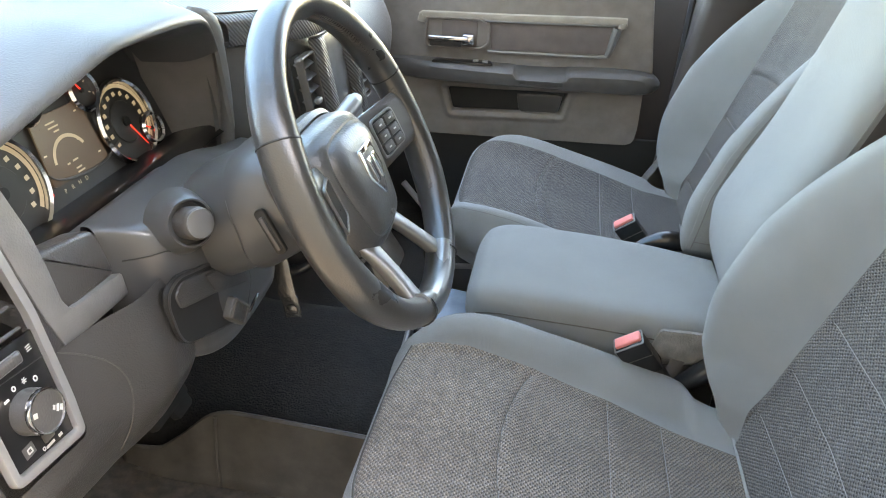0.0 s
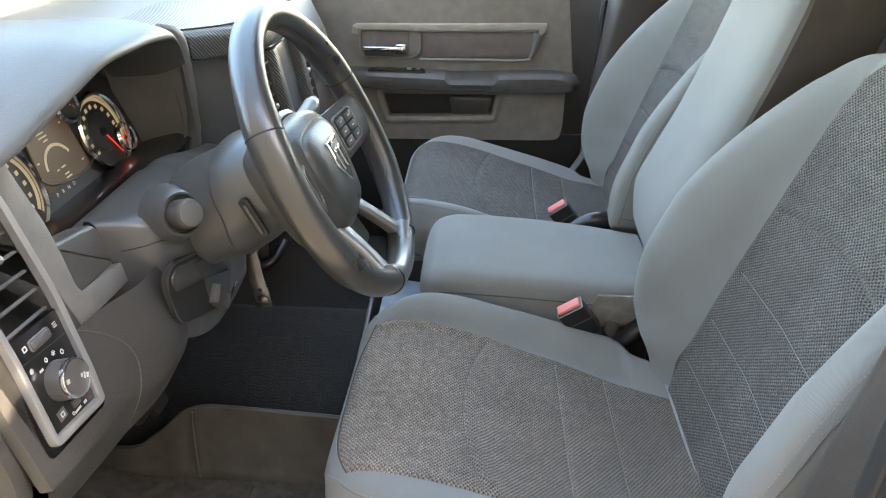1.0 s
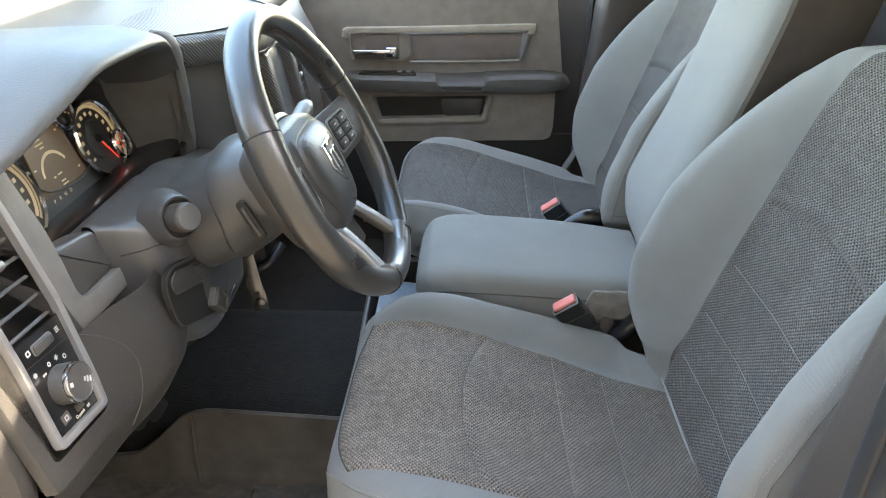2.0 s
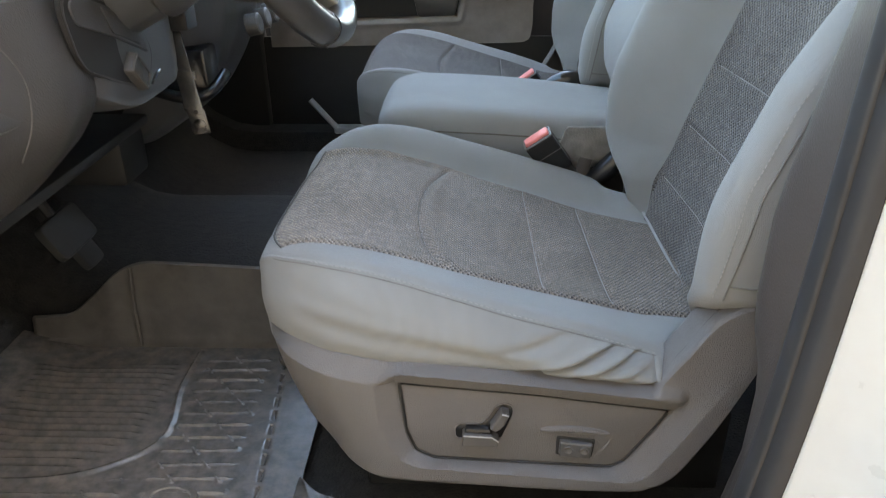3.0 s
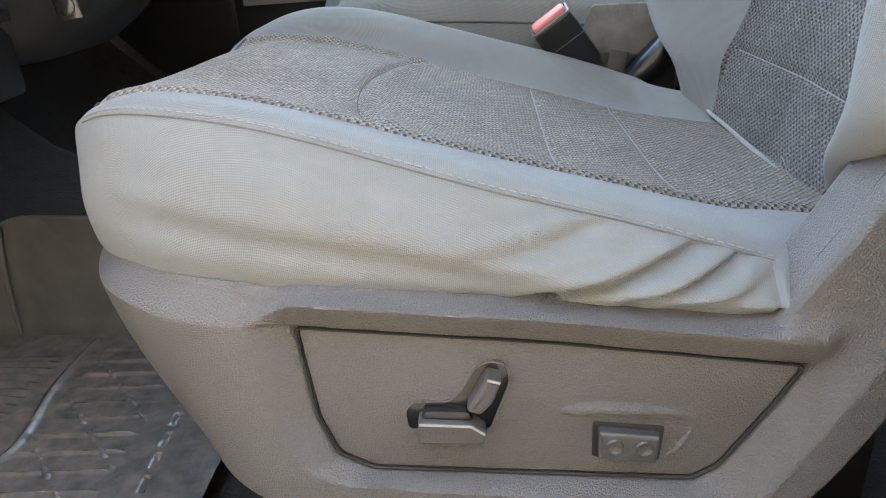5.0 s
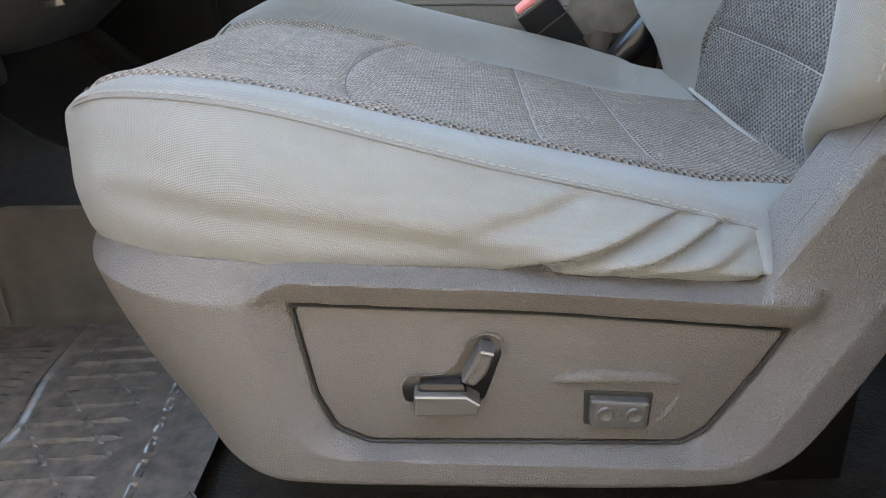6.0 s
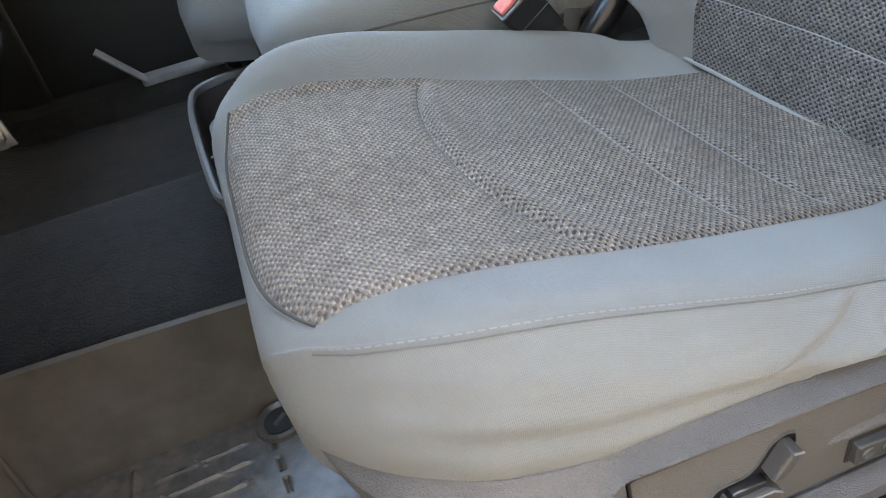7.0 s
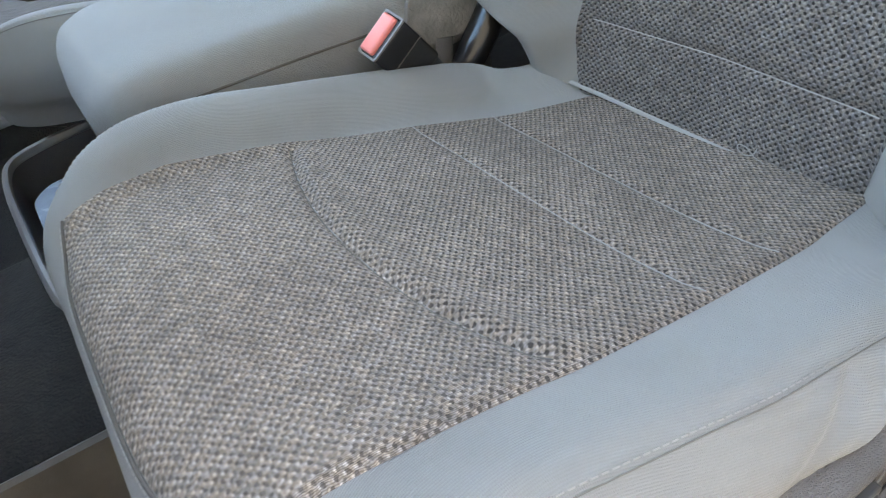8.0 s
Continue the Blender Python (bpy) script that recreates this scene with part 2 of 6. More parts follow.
NEEDLE = mat("red_needle", (0.8, 0.05, 0.03), 0.4)
for lit, tint, power in ((PALE, (1.0, 0.8, 0.5, 1), 0.014), (SCREEN, (1.0, 0.65, 0.4, 1), 0.003), (NEEDLE, (1.0, 0.06, 0.05, 1), 0.06)):
    lit.node_tree.nodes["Principled BSDF"].inputs["Emission Color"].default_value = tint
    lit.node_tree.nodes["Principled BSDF"].inputs["Emission Strength"].default_value = power
SIDEV = mat("taupe_vinyl", (0.07, 0.062, 0.057), 0.5, bump="grain", depth=0.0003)
FLAP = mat("grey_felt", (0.2, 0.192, 0.178), 0.95, vary=0.25, scale=40, bump="carpet", depth=0.0015)
# black tray plastic coloured blue for the sky reflected in it
TRAY_SKY = mat("tray_sky_blue", (0.26, 0.32, 0.4), 0.25, coat=0.3)


# ---- mesh helpers ----
def finish(name, bm, material, parent=None, label="", smooth=True, world_matrix=None):
    me = bpy.data.meshes.new(name)
    bmesh.ops.recalc_face_normals(bm, faces=bm.faces)
    bm.to_mesh(me)
    bm.free()
    if smooth:
        for p in me.polygons:
            p.use_smooth = True
        me.set_sharp_from_angle(angle=radians(38))
    me.materials.append(material)
    ob = new(name, me)
    if parent:
        ob.parent = parent
    if label:
        ob["label"] = label
    return ob


def part(name, bm, material, parent, label="", smooth=True):
    return finish(name, bm, material, parent, label, smooth)


def thing(name, label, category, group="", kind="", m=None):
    e = new(name)
    e.empty_display_size = 0.05
    if m is not None:
        e.matrix_world = m
    return tagged(e, label, category, group, kind)


def smooth_to(xs, ys, x):
    """Monotone cubic through (xs, ys), at x; ys may hold columns."""
    xs, ys, x = np.asarray(xs, float), np.asarray(ys, float), np.atleast_1d(np.asarray(x, float))
    flat = ys.ndim == 1
    if flat:
        ys = ys[:, None]
    h = np.diff(xs)[:, None]
    d = np.diff(ys, axis=0) / h
    m = np.zeros_like(ys)
    m[0], m[-1] = d[0], d[-1]
    same = d[:-1] * d[1:] > 0
    with np.errstate(divide="ignore", invalid="ignore"):
        w1, w2 = 2 * h[1:] + h[:-1], h[1:] + 2 * h[:-1]
        hm = (w1 + w2) / (w1 / d[:-1] + w2 / d[1:])
    m[1:-1] = np.where(same, hm, 0)
    i = np.clip(np.searchsorted(xs, x, side="right") - 1, 0, len(xs) - 2)
    hh = h[i]
    t = np.clip((x - xs[i])[:, None] / hh, 0, 1)
    out = (2 * t**3 - 3 * t**2 + 1) * ys[i] + (t**3 - 2 * t**2 + t) * hh * m[i] + (-2 * t**3 + 3 * t**2) * ys[i + 1] + (t**3 - t**2) * hh * m[i + 1]
    return out[:, 0] if flat else out


def catmull(points, n, closed=False):
    """A smooth curve through points, n steps a span."""
    p = np.asarray(points, float)
    out = []
    count = len(p)
    for i in range(count if closed else count - 1):
        if closed:
            a, b, c, d = p[(i - 1) % count], p[i], p[(i + 1) % count], p[(i + 2) % count]
        else:
            a, b, c, d = p[max(i - 1, 0)], p[i], p[i + 1], p[min(i + 2, count - 1)]
        for t in np.arange(n) / n:
            out.append(0.5 * (2 * b + (c - a) * t + (2 * a - 5 * b + 4 * c - d) * t**2 + (3 * b - a - 3 * c + d) * t**3))
    if not closed:
        out.append(p[-1])
    return np.array(out)


def sheet(grid, uv=None, closed=False, caps=False):
    """A bmesh from an array of rows of points; closed joins the last column to the first."""
    bm = bmesh.new()
    nu, nv = grid.shape[:2]
    vs = [[bm.verts.new(p) for p in row] for row in grid]
    lay = bm.loops.layers.uv.new("uv") if uv is not None else None
    for i in range(nu - 1):
        for j in range(nv if closed else nv - 1):
            k = (j + 1) % nv
            f = bm.faces.new((vs[i][j], vs[i + 1][j], vs[i + 1][k], vs[i][k]))
            if lay:
                for lo, (a, c) in zip(f.loops, ((i, j), (i + 1, j), (i + 1, j + 1), (i, j + 1))):
                    lo[lay].uv = uv[a, min(c, uv.shape[1] - 1)]
    if caps:
        bm.faces.new(vs[0])
        bm.faces.new(vs[-1][::-1])
    return bm


def box(x0, x1, y0, y1, z0, z1, bev=0.004, seg=2, m=None):
    bm = bmesh.new()
    bmesh.ops.create_cube(bm, size=1)
    bmesh.ops.transform(bm, verts=bm.verts, matrix=Matrix.LocRotScale(((x0 + x1) / 2, (y0 + y1) / 2, (z0 + z1) / 2), None, (x1 - x0, y1 - y0, z1 - z0)))
    if bev:
        bmesh.ops.bevel(bm, geom=bm.edges[:], offset=bev, segments=seg, affect="EDGES", profile=0.5)
    if m is not None:
        bmesh.ops.transform(bm, verts=bm.verts, matrix=m)
    return bm


def rounded(pts, r, n=5):
    """A polygon with its corners rounded by about r."""
    out, p = [], [Vector(q) for q in pts]
    for i in range(len(p)):
        a, b, c = p[i - 1], p[i], p[(i + 1) % len(p)]
        k = min(r, (a - b).length * 0.45, (c - b).length * 0.45)
        s, e = b + (a - b).normalized() * k, b + (c - b).normalized() * k
        for j in range(n + 1):
            t = j / n
            out.append((1 - t) ** 2 * s + 2 * t * (1 - t) * b + t**2 * e)
    return out


def plate(pts, m, depth, bev=0.0, seg=2):
    """A polygon in the plane of m, as thick as depth along m's z."""
    bm = bmesh.new()
    f = bm.faces.new([bm.verts.new((q[0], q[1], 0)) for q in pts])
    top = bmesh.ops.extrude_face_region(bm, geom=[f])
    vs = [v for v in top["geom"] if isinstance(v, bmesh.types.BMVert)]
    bmesh.ops.translate(bm, verts=vs, vec=(0, 0, depth))
    if bev:
        es = [e for e in bm.edges if all(abs(v.co.z - depth) < 1e-7 for v in e.verts)]
        bmesh.ops.bevel(bm, geom=es, offset=bev, segments=seg, affect="EDGES", profile=0.5)
    bmesh.ops.transform(bm, verts=bm.verts, matrix=m)
    return bm


def ring_plate(outer, inner, m, depth, bev=0.0):
    """A frame between two polygons with as many points each."""
    bm = bmesh.new()
    lo = [[bm.verts.new((q[0], q[1], z)) for q in ring] for z in (0, depth) for ring in (outer, inner)]
    n = len(outer)
    for i in range(n):
        k = (i + 1) % n
        for a, b in ((0, 1), (1, 3), (3, 2), (2, 0)):
            bm.faces.new((lo[a][i], lo[a][k], lo[b][k], lo[b][i]))
    if bev:
        es = [e for e in bm.edges if all(abs(v.co.z - depth) < 1e-7 for v in e.verts) and e.calc_length() > 0 and len({v in lo[2] for v in e.verts}) == 1]
        bmesh.ops.bevel(bm, geom=es, offset=bev, segments=2, affect="EDGES", profile=0.5)
    bmesh.ops.transform(bm, verts=bm.verts, matrix=m)
    return bm


def tube(points, radius, n=8, closed=False, flat=1.0, up=(0, 0, 1)):
    """A tube along points; radius may differ from point to point."""
    p = [Vector([float(c) for c in q]) for q in points]
    rad = [float(radius)] * len(p) if np.ndim(radius) == 0 else [float(r) for r in radius]
    rows = []
    for i, q in enumerate(p):
        a = p[i - 1] if i or closed else q
        b = p[(i + 1) % len(p)] if i + 1 < len(p) or closed else q
        d = (b - a).normalized()
        s = d.cross(Vector(up))
        s = s.normalized() if s.length > 1e-4 else d.orthogonal().normalized()
        w = s.cross(d).normalized()
        rows.append([q + rad[i] * (math.cos(t) * s + flat * math.sin(t) * w) for t in [2 * math.pi * k / n for k in range(n)]])
    if closed:
        rows.append(rows[0])
        bm = sheet(np.array([[list(v) for v in r] for r in rows]), closed=True)
        bmesh.ops.remove_doubles(bm, verts=bm.verts, dist=1e-6)
        return bm
    return sheet(np.array([[list(v) for v in r] for r in rows]), closed=True, caps=True)


def dashes(points, radius=0.0005, length=0.0036, gap=0.0022):
    """A row of short stitches along a line of points."""
    p = np.array(points, float)
    arc = np.r_[0, np.cumsum(np.linalg.norm(np.diff(p, axis=0), axis=1))]
    bm = bmesh.new()
    s = 0.0
    while s + length < arc[-1]:
        a, b = ([float(np.interp(q, arc, p[:, i])) for i in range(3)] for q in (s, s + length))
        a, b = Vector(a), Vector(b)
        d = (b - a).normalized()
        u = d.cross(Vector((0, 0, 1)))
        u = u.normalized() if u.length > 1e-4 else d.orthogonal().normalized()
        w = u.cross(d)
        ends = [[bm.verts.new(e + radius * (math.cos(t) * u + math.sin(t) * w)) for t in (0, 1.571, 3.142, 4.712)] for e in (a, b)]
        for i in range(4):
            bm.faces.new((ends[0][i], ends[0][(i + 1) % 4], ends[1][(i + 1) % 4], ends[1][i]))
        s += length + gap
    return bm


def lathe(profile, m=None, n=32):
    """A profile of (radius, z) turned about z."""
    g = np.array([[(r * math.cos(a), r * math.sin(a), z) for a in np.linspace(0, 2 * math.pi, n, endpoint=False)] for r, z in profile])
    bm = sheet(g, closed=True, caps=True)
    if m is not None:
        bmesh.ops.transform(bm, verts=bm.verts, matrix=m)
    return bm


def axes(origin, x, y):
    """A pose from an origin and two directions; z is their cross product."""
    x, y = Vector(x).normalized(), Vector(y).normalized()
    z = x.cross(y).normalized()
    y = z.cross(x)
    m = Matrix((x, y, z)).transposed().to_4x4()
    m.translation = origin
    return m


def inside(px, pz, poly):
    """Signed distance into a polygon (positive inside) of arrays of points."""
    best, odd = np.full(px.shape, 1e9), np.zeros(px.shape, bool)
    for (ax, az), (bx, bz) in zip(poly, poly[1:] + poly[:1]):
        ex, ez = bx - ax, bz - az
        t = np.clip(((px - ax) * ex + (pz - az) * ez) / (ex * ex + ez * ez), 0, 1)
        best = np.minimum(best, np.hypot(px - ax - t * ex, pz - az - t * ez))
        if az != bz:
            odd ^= ((az > pz) != (bz > pz)) & (px < ex * (pz - az) / ez + ax)
    return np.where(odd, best, -best)


def ease(x):
    x = np.clip(x, 0, 1)
    return x * x * (3 - 2 * x)


# ---- the cab's shell ----
MID = 1.27          # the cab's middle line
DRIVER, PASSENGER = 0.86, 1.68
DOOR_Y = 2.106      # inner face of the far door


def shell():
    tagged(finish("ground", box(-40, 40, -40, 40, -0.75, -0.62, 0), GROUND, smooth=False), "worn grey asphalt ground outside the truck", "ground", kind="structure")
    # unseen wall added to cut low blue sky and bounce warm light inside
    tagged(finish("wall_bounce", box(-14, 16, -3.3, -3.05, -0.7, 6.0, 0.02), STUCCO, smooth=False), "plain tan wall, unseen, added to block low sky and bounce warm light", "wall", kind="structure")
    # floor with the tunnel hump in one sheet
    ys = [0.36, 0.44, 0.50, 0.52, 0.98, 1.02, 1.06, 1.13, 1.27, 1.41, 1.48, 1.52, 1.56, 2.02, 2.04, 2.12, 2.16]
    zs = [0.03, 0.035, 0.03, -0.03, -0.03, -0.025, 0.05, 0.085, 0.095, 0.085, 0.05, -0.025, -0.03, -0.03, 0.03, 0.035, 0.03]
    yy = np.linspace(0.36, 2.16, 120)
    zz = smooth_to(ys, zs, yy)
    xx = np.array([-1.05, -0.95, -0.86, -0.78, -0.72, -0.66, -0.6, -0.5, -0.3, 0.0, 0.3, 0.6, 0.9])
    up = smooth_to([-1.05, -0.86, -0.66, -0.6, 0.9], [0.36, 0.17, 0.01, 0.0, 0.0], xx)
    g = np.array([[(x, y, z + u) for y, z in zip(yy, zz)] for x, u in zip(xx, up)])
    fl = tagged(finish("floor", sheet(g), CARPET), "black looped cab carpet with trodden dust", "floor", kind="structure")
    fl.modifiers.new("thick", "SOLIDIFY").thickness = 0.008
    for n, y0, y1 in (("wall_kick_near", 0.40, 0.46), ("wall_kick_far", 2.08, 2.16)):
        tagged(finish(n, box(-1.06, -0.56, y0, y1, -0.05, 0.86, 0.01), BLACK), "black side wall of the footwell", "wall", kind="structure")
    tagged(finish("firewall", box(-1.09, -1.04, 0.36, 2.18, 0.2, 0.86, 0), BLACK, smooth=False), "black firewall behind the pedals", "wall", kind="structure")
    # rear window left out: the solid wall keeps the sun off the seats
    tagged(finish("wall_rear", box(0.951, 0.99, 0.36, 2.18, -0.1, 1.44, 0.01), DARK), "grey rear wall of the cab, closed over its window to keep sun out", "wall", kind="structure")
    for n, y0, y1 in (("wall_side_near", 0.37, 0.41), ("wall_side_far", 2.13, 2.17)):
        tagged(finish(n, box(0.46, 0.95, y0, y1, -0.1, 0.74, 0.008), DARK), "grey rear door trim", "wall", kind="structure")
    tagged(finish("ceiling", box(-0.06, 0.99, 0.48, 2.1, 1.442, 1.48, 0.01), LINER), "pale cloth headliner of the cab", "ceiling", kind="structure")
    for n, y in (("sill_near", 0.36), ("sill_far", 2.12)):
        tagged(finish(n, box(-0.7, 0.9, y - 0.08, y + 0.06, -0.18, 0.02, 0.015, 3), PAINT), "white painted door sill of the truck", "sill", kind="structure")
    # roof pillars
    for n, y, mt in (("pillar_front_near", 0.46, LINER), ("pillar_front_far", 2.08, LINER)):
        b = tube(catmull([(-0.98, y, 0.84), (-0.7, y + (MID - y) * 0.04, 1.07), (-0.38, y + (MID - y) * 0.13, 1.28), (-0.05, y + (MID - y) * 0.2, 1.43)], 6), 0.045, 10, up=(0, 1, 0))
        tagged(finish(n, b, mt), "beige windscreen pillar trim", "pillar", kind="structure")
    glass = bpy.data.materials.new("windscreen_glass")
    glass.use_nodes = True
    gb = glass.node_tree.nodes["Principled BSDF"]
    gb.inputs["Base Color"].default_value = (0.74, 0.93, 1.0, 1)
    gb.inputs["Transmission Weight"].default_value, gb.inputs["Roughness"].default_value, gb.inputs["IOR"].default_value = 1.0, 0.0, 1.45
    rows = [[(x, y, z - 0.06 * abs(y - MID) ** 2) for y in np.linspace(0.62, 1.92, 12)] for x, z in ((-1.0, 0.86), (-0.7, 1.09), (-0.38, 1.3), (-0.06, 1.445))]
    w = tagged(finish("window_1", sheet(np.array(rows)), glass), "clear curved windscreen", "windscreen", kind="structure")
    w.modifiers.new("thick", "SOLIDIFY").thickness = 0.005
    w.visible_shadow = False


def door_far():
    d = thing("door_1", "closed far door with taupe panel and grey armrest", "door", kind="structure")
    fx = axes((0, DOOR_Y, 0), (1, 0, 0), (0, 0, 1))      # x along the cab, y up, z towards the viewer
    fx2 = lambda out: axes((0, DOOR_Y - out, 0), (1, 0, 0), (0, 0, 1))
    part("door_shell", box(-0.62, 0.44, DOOR_Y + 0.13, DOOR_Y + 0.16, -0.02, 0.72, 0.01), POST, d, "dark taupe lower door structure")
    up = rounded([(-0.6, 0.44), (0.235, 0.44), (0.2, 0.7), (-0.62, 0.7)], 0.02)
    part("upper_panel", plate(up, fx, 0.012, 0.004), DOORP, d)
    low = rounded([(-0.52, 0.272), (0.198, 0.285), (0.215, 0.44), (-0.55, 0.44)], 0.022)
    pocket = [(-0.312, 0.41), (-0.292, 0.347), (0.0, 0.357), (0.014, 0.415)]
    xs, zs = np.linspace(-0.53, 0.212, 150), np.linspace(0, 1, 60)
    gx = np.repeat(xs[:, None], 60, 1)
    zlo = smooth_to([-0.53, 0.0, 0.18, 0.205, 0.212], [0.272, 0.281, 0.285, 0.295, 0.33], xs)
    gz = zlo[:, None] + zs[None] * (0.445 - zlo[:, None])
    dist = inside(gx, gz, pocket)
    depth = 0.022 - 0.13 * ease((dist + 0.002) / 0.012) + 0.006 * np.exp(-((dist + 0.014) / 0.008) ** 2)
    g = np.stack([gx, DOOR_Y - depth, gz], -1)
    part("lower_panel", sheet(g), DOORP, d, "grey lower panel with map pocket")
    # black sheet across the pocket in place of the shade in it
    part("pocket_shade", plate([(x, z) for x, z in rounded([(-0.294, 0.350), (-0.002, 0.360), (0.010, 0.412), (-0.308, 0.407)], 0.006)], fx2(0.004), 0.004), BLACK, d, "black sheet for the shade inside the map pocket")
    part("pocket_back", box(-0.325, 0.03, DOOR_Y + 0.116, DOOR_Y + 0.124, 0.3, 0.45, 0), BLACK, d)
    part("bottle_holder", plate(rounded([(-0.11, 0.352), (-0.005, 0.355), (0.006, 0.405), (-0.12, 0.405)], 0.012), fx2(-0.004), 0.016, 0.004), DARK, d)
    # armrest: rounded beam with a grip notch on its top
    ax = np.linspace(-0.47, 0.25, 90)
    tall = smooth_to([-0.47, -0.40, -0.1, 0.15, 0.235, 0.25], [0.483, 0.487, 0.483, 0.49, 0.479, 0.462], ax)
    notch = 0.014 * (ease((ax + 0.13) / 0.01) - ease((ax - 0.008) / 0.01))
    lowz = smooth_to([-0.47, -0.4, -0.1, 0.15, 0.235, 0.25], [0.44, 0.432, 0.428, 0.428, 0.435, 0.45], ax)
    out = smooth_to([-0.47, -0.42, -0.3, 0.1, 0.22, 0.25], [0.02, 0.035, 0.058, 0.06, 0.05, 0.02], ax)
    rows = []
    for x, t, nn, lz, o in zip(ax, tall, notch, lowz, out):
        t0 = t - nn * 0.9
        ring = [(0.0, t), (o * 0.35, t0), (o * 0.8, t0 - 0.003), (o, t0 - 0.014), (o * 1.02, (t + lz) / 2), (o * 0.9, lz + 0.008), (o * 0.5, lz), (0.0, lz - 0.002)]
        rows.append([(x, DOOR_Y - a - 0.008, z) for a, z in ring])
    part("armrest", sheet(np.array(rows), caps=False), GREY, d, "grey soft armrest with grip notch")
    part("speaker_slot", ring_plate(rounded([(-0.115, 0.441), (0.005, 0.441), (0.005, 0.457), (-0.115, 0.457)], 0.004), rounded([(-0.111, 0.4445), (0.001, 0.4445), (0.001, 0.4535), (-0.111, 0.4535)], 0.003), fx2(0.0685), 0.002), DARK, d)
    sw = axes((-0.35, DOOR_Y - 0.055, 0.4845), (1, 0, 0), (0, 1, 0))
    s = part("switch_plate", plate(rounded([(0, 0), (0.165, 0), (0.155, 0.035), (0.01, 0.035)], 0.006), sw, 0.004, 0.001), GLOSS, d, "black window switch plate")
    for x in (0.11, 0.135):
        part("window_switch", box(-0.35 + x, -0.35 + x + 0.014, DOOR_Y - 0.045, DOOR_Y - 0.03, 0.487, 0.493, 0.002), SILVER, s)
    # framed insert with bright bezel and handle bowl
    ins = rounded([(-0.196, 0.517), (0.107, 0.523), (0.118, 0.594), (-0.205, 0.588)], 0.008)
    part("insert", plate(ins, fx2(0.011), 0.004, 0.002), DOORI, d, "taupe vinyl insert")
    tb = catmull([(-0.386, 0.588), (-0.38, 0.604), (-0.36, 0.607), (-0.15, 0.61), (0.12, 0.617), (0.134, 0.612), (0.136, 0.6)], 6)
    top = [(x, DOOR_Y - 0.017, z - 0.008) for x, z in tb]
    part("upper_bezel", tube(top, 0.0105, 8, flat=0.6, up=(0, 1, 0)), TRIM, d, "pale champagne bezel along the top")
    part("bright_strip", tube([(-0.21, DOOR_Y - 0.018, 0.591), (0.118, DOOR_Y - 0.018, 0.597)], 0.003, 6), SILVER, d)
    lb = catmull([(-0.205, 0.513), (0.0, 0.515), (0.095, 0.518), (0.108, 0.527), (0.116, 0.555), (0.124, 0.592)], 6)
    part("lower_bezel", tube([(x, DOOR_Y - 0.018, z) for x, z in lb], [0.0042] * 12 + list(np.linspace(0.0042, 0.013, len(lb) - 12)), 8, up=(0, 1, 0)), SILVER, d, "satin silver bezel widening to the rear")
    bowl = rounded([(-0.375, 0.515), (-0.222, 0.515), (-0.2, 0.53), (-0.2, 0.585), (-0.235, 0.598), (-0.375, 0.594)], 0.012)
    part("handle_bowl", ring_plate(bowl, [((p.x + 0.29) * 0.93 - 0.29, (p.y - 0.555) * 0.88 + 0.555) for p in bowl], fx2(0.012), 0.012, 0.003), DOORP, d)
    part("bowl_back", plate(rounded([(-0.33, 0.518), (-0.235, 0.518), (-0.235, 0.588), (-0.33, 0.588)], 0.01), fx2(0.0125), 0.003, 0.001), DOORI, d)
    h = part("door_handle", box(-0.362, -0.255, DOOR_Y - 0.045, DOOR_Y - 0.033, 0.537, 0.551, 0.004, 3), CHROME, d, "chrome pull handle")
    part("handle_root", box(-0.272, -0.24, DOOR_Y - 0.043, DOOR_Y - 0.015, 0.53, 0.558, 0.005, 3), CHROME, h)
    # dark box standing in for the shade behind the handle
    part("handle_shade", box(-0.36, -0.275, DOOR_Y - 0.03, DOOR_Y - 0.026, 0.522, 0.545, 0.001), DARK, d)
    part("lower_lining", box(-0.555, 0.42, 2.092, 2.104, 0.034, 0.3, 0.003), BLACK, d, "black lining low on the door")
    # scuff plate and kick panel edge in the far footwell
    sc = thing("sill_trim", "grey plastic scuff plate along the far sill", "trim", kind="structure")
    part("scuff_plate", box(-0.36, 0.3, 2.03, 2.075, 0.03, 0.05, 0.006), SCUFF, sc)
    part("kick_edge", tube([(-0.35, 2.04, 0.045), (-0.39, 2.043, 0.09), (-0.425, 2.046, 0.13)], 0.014, 8, flat=0.5), SCUFF, sc)


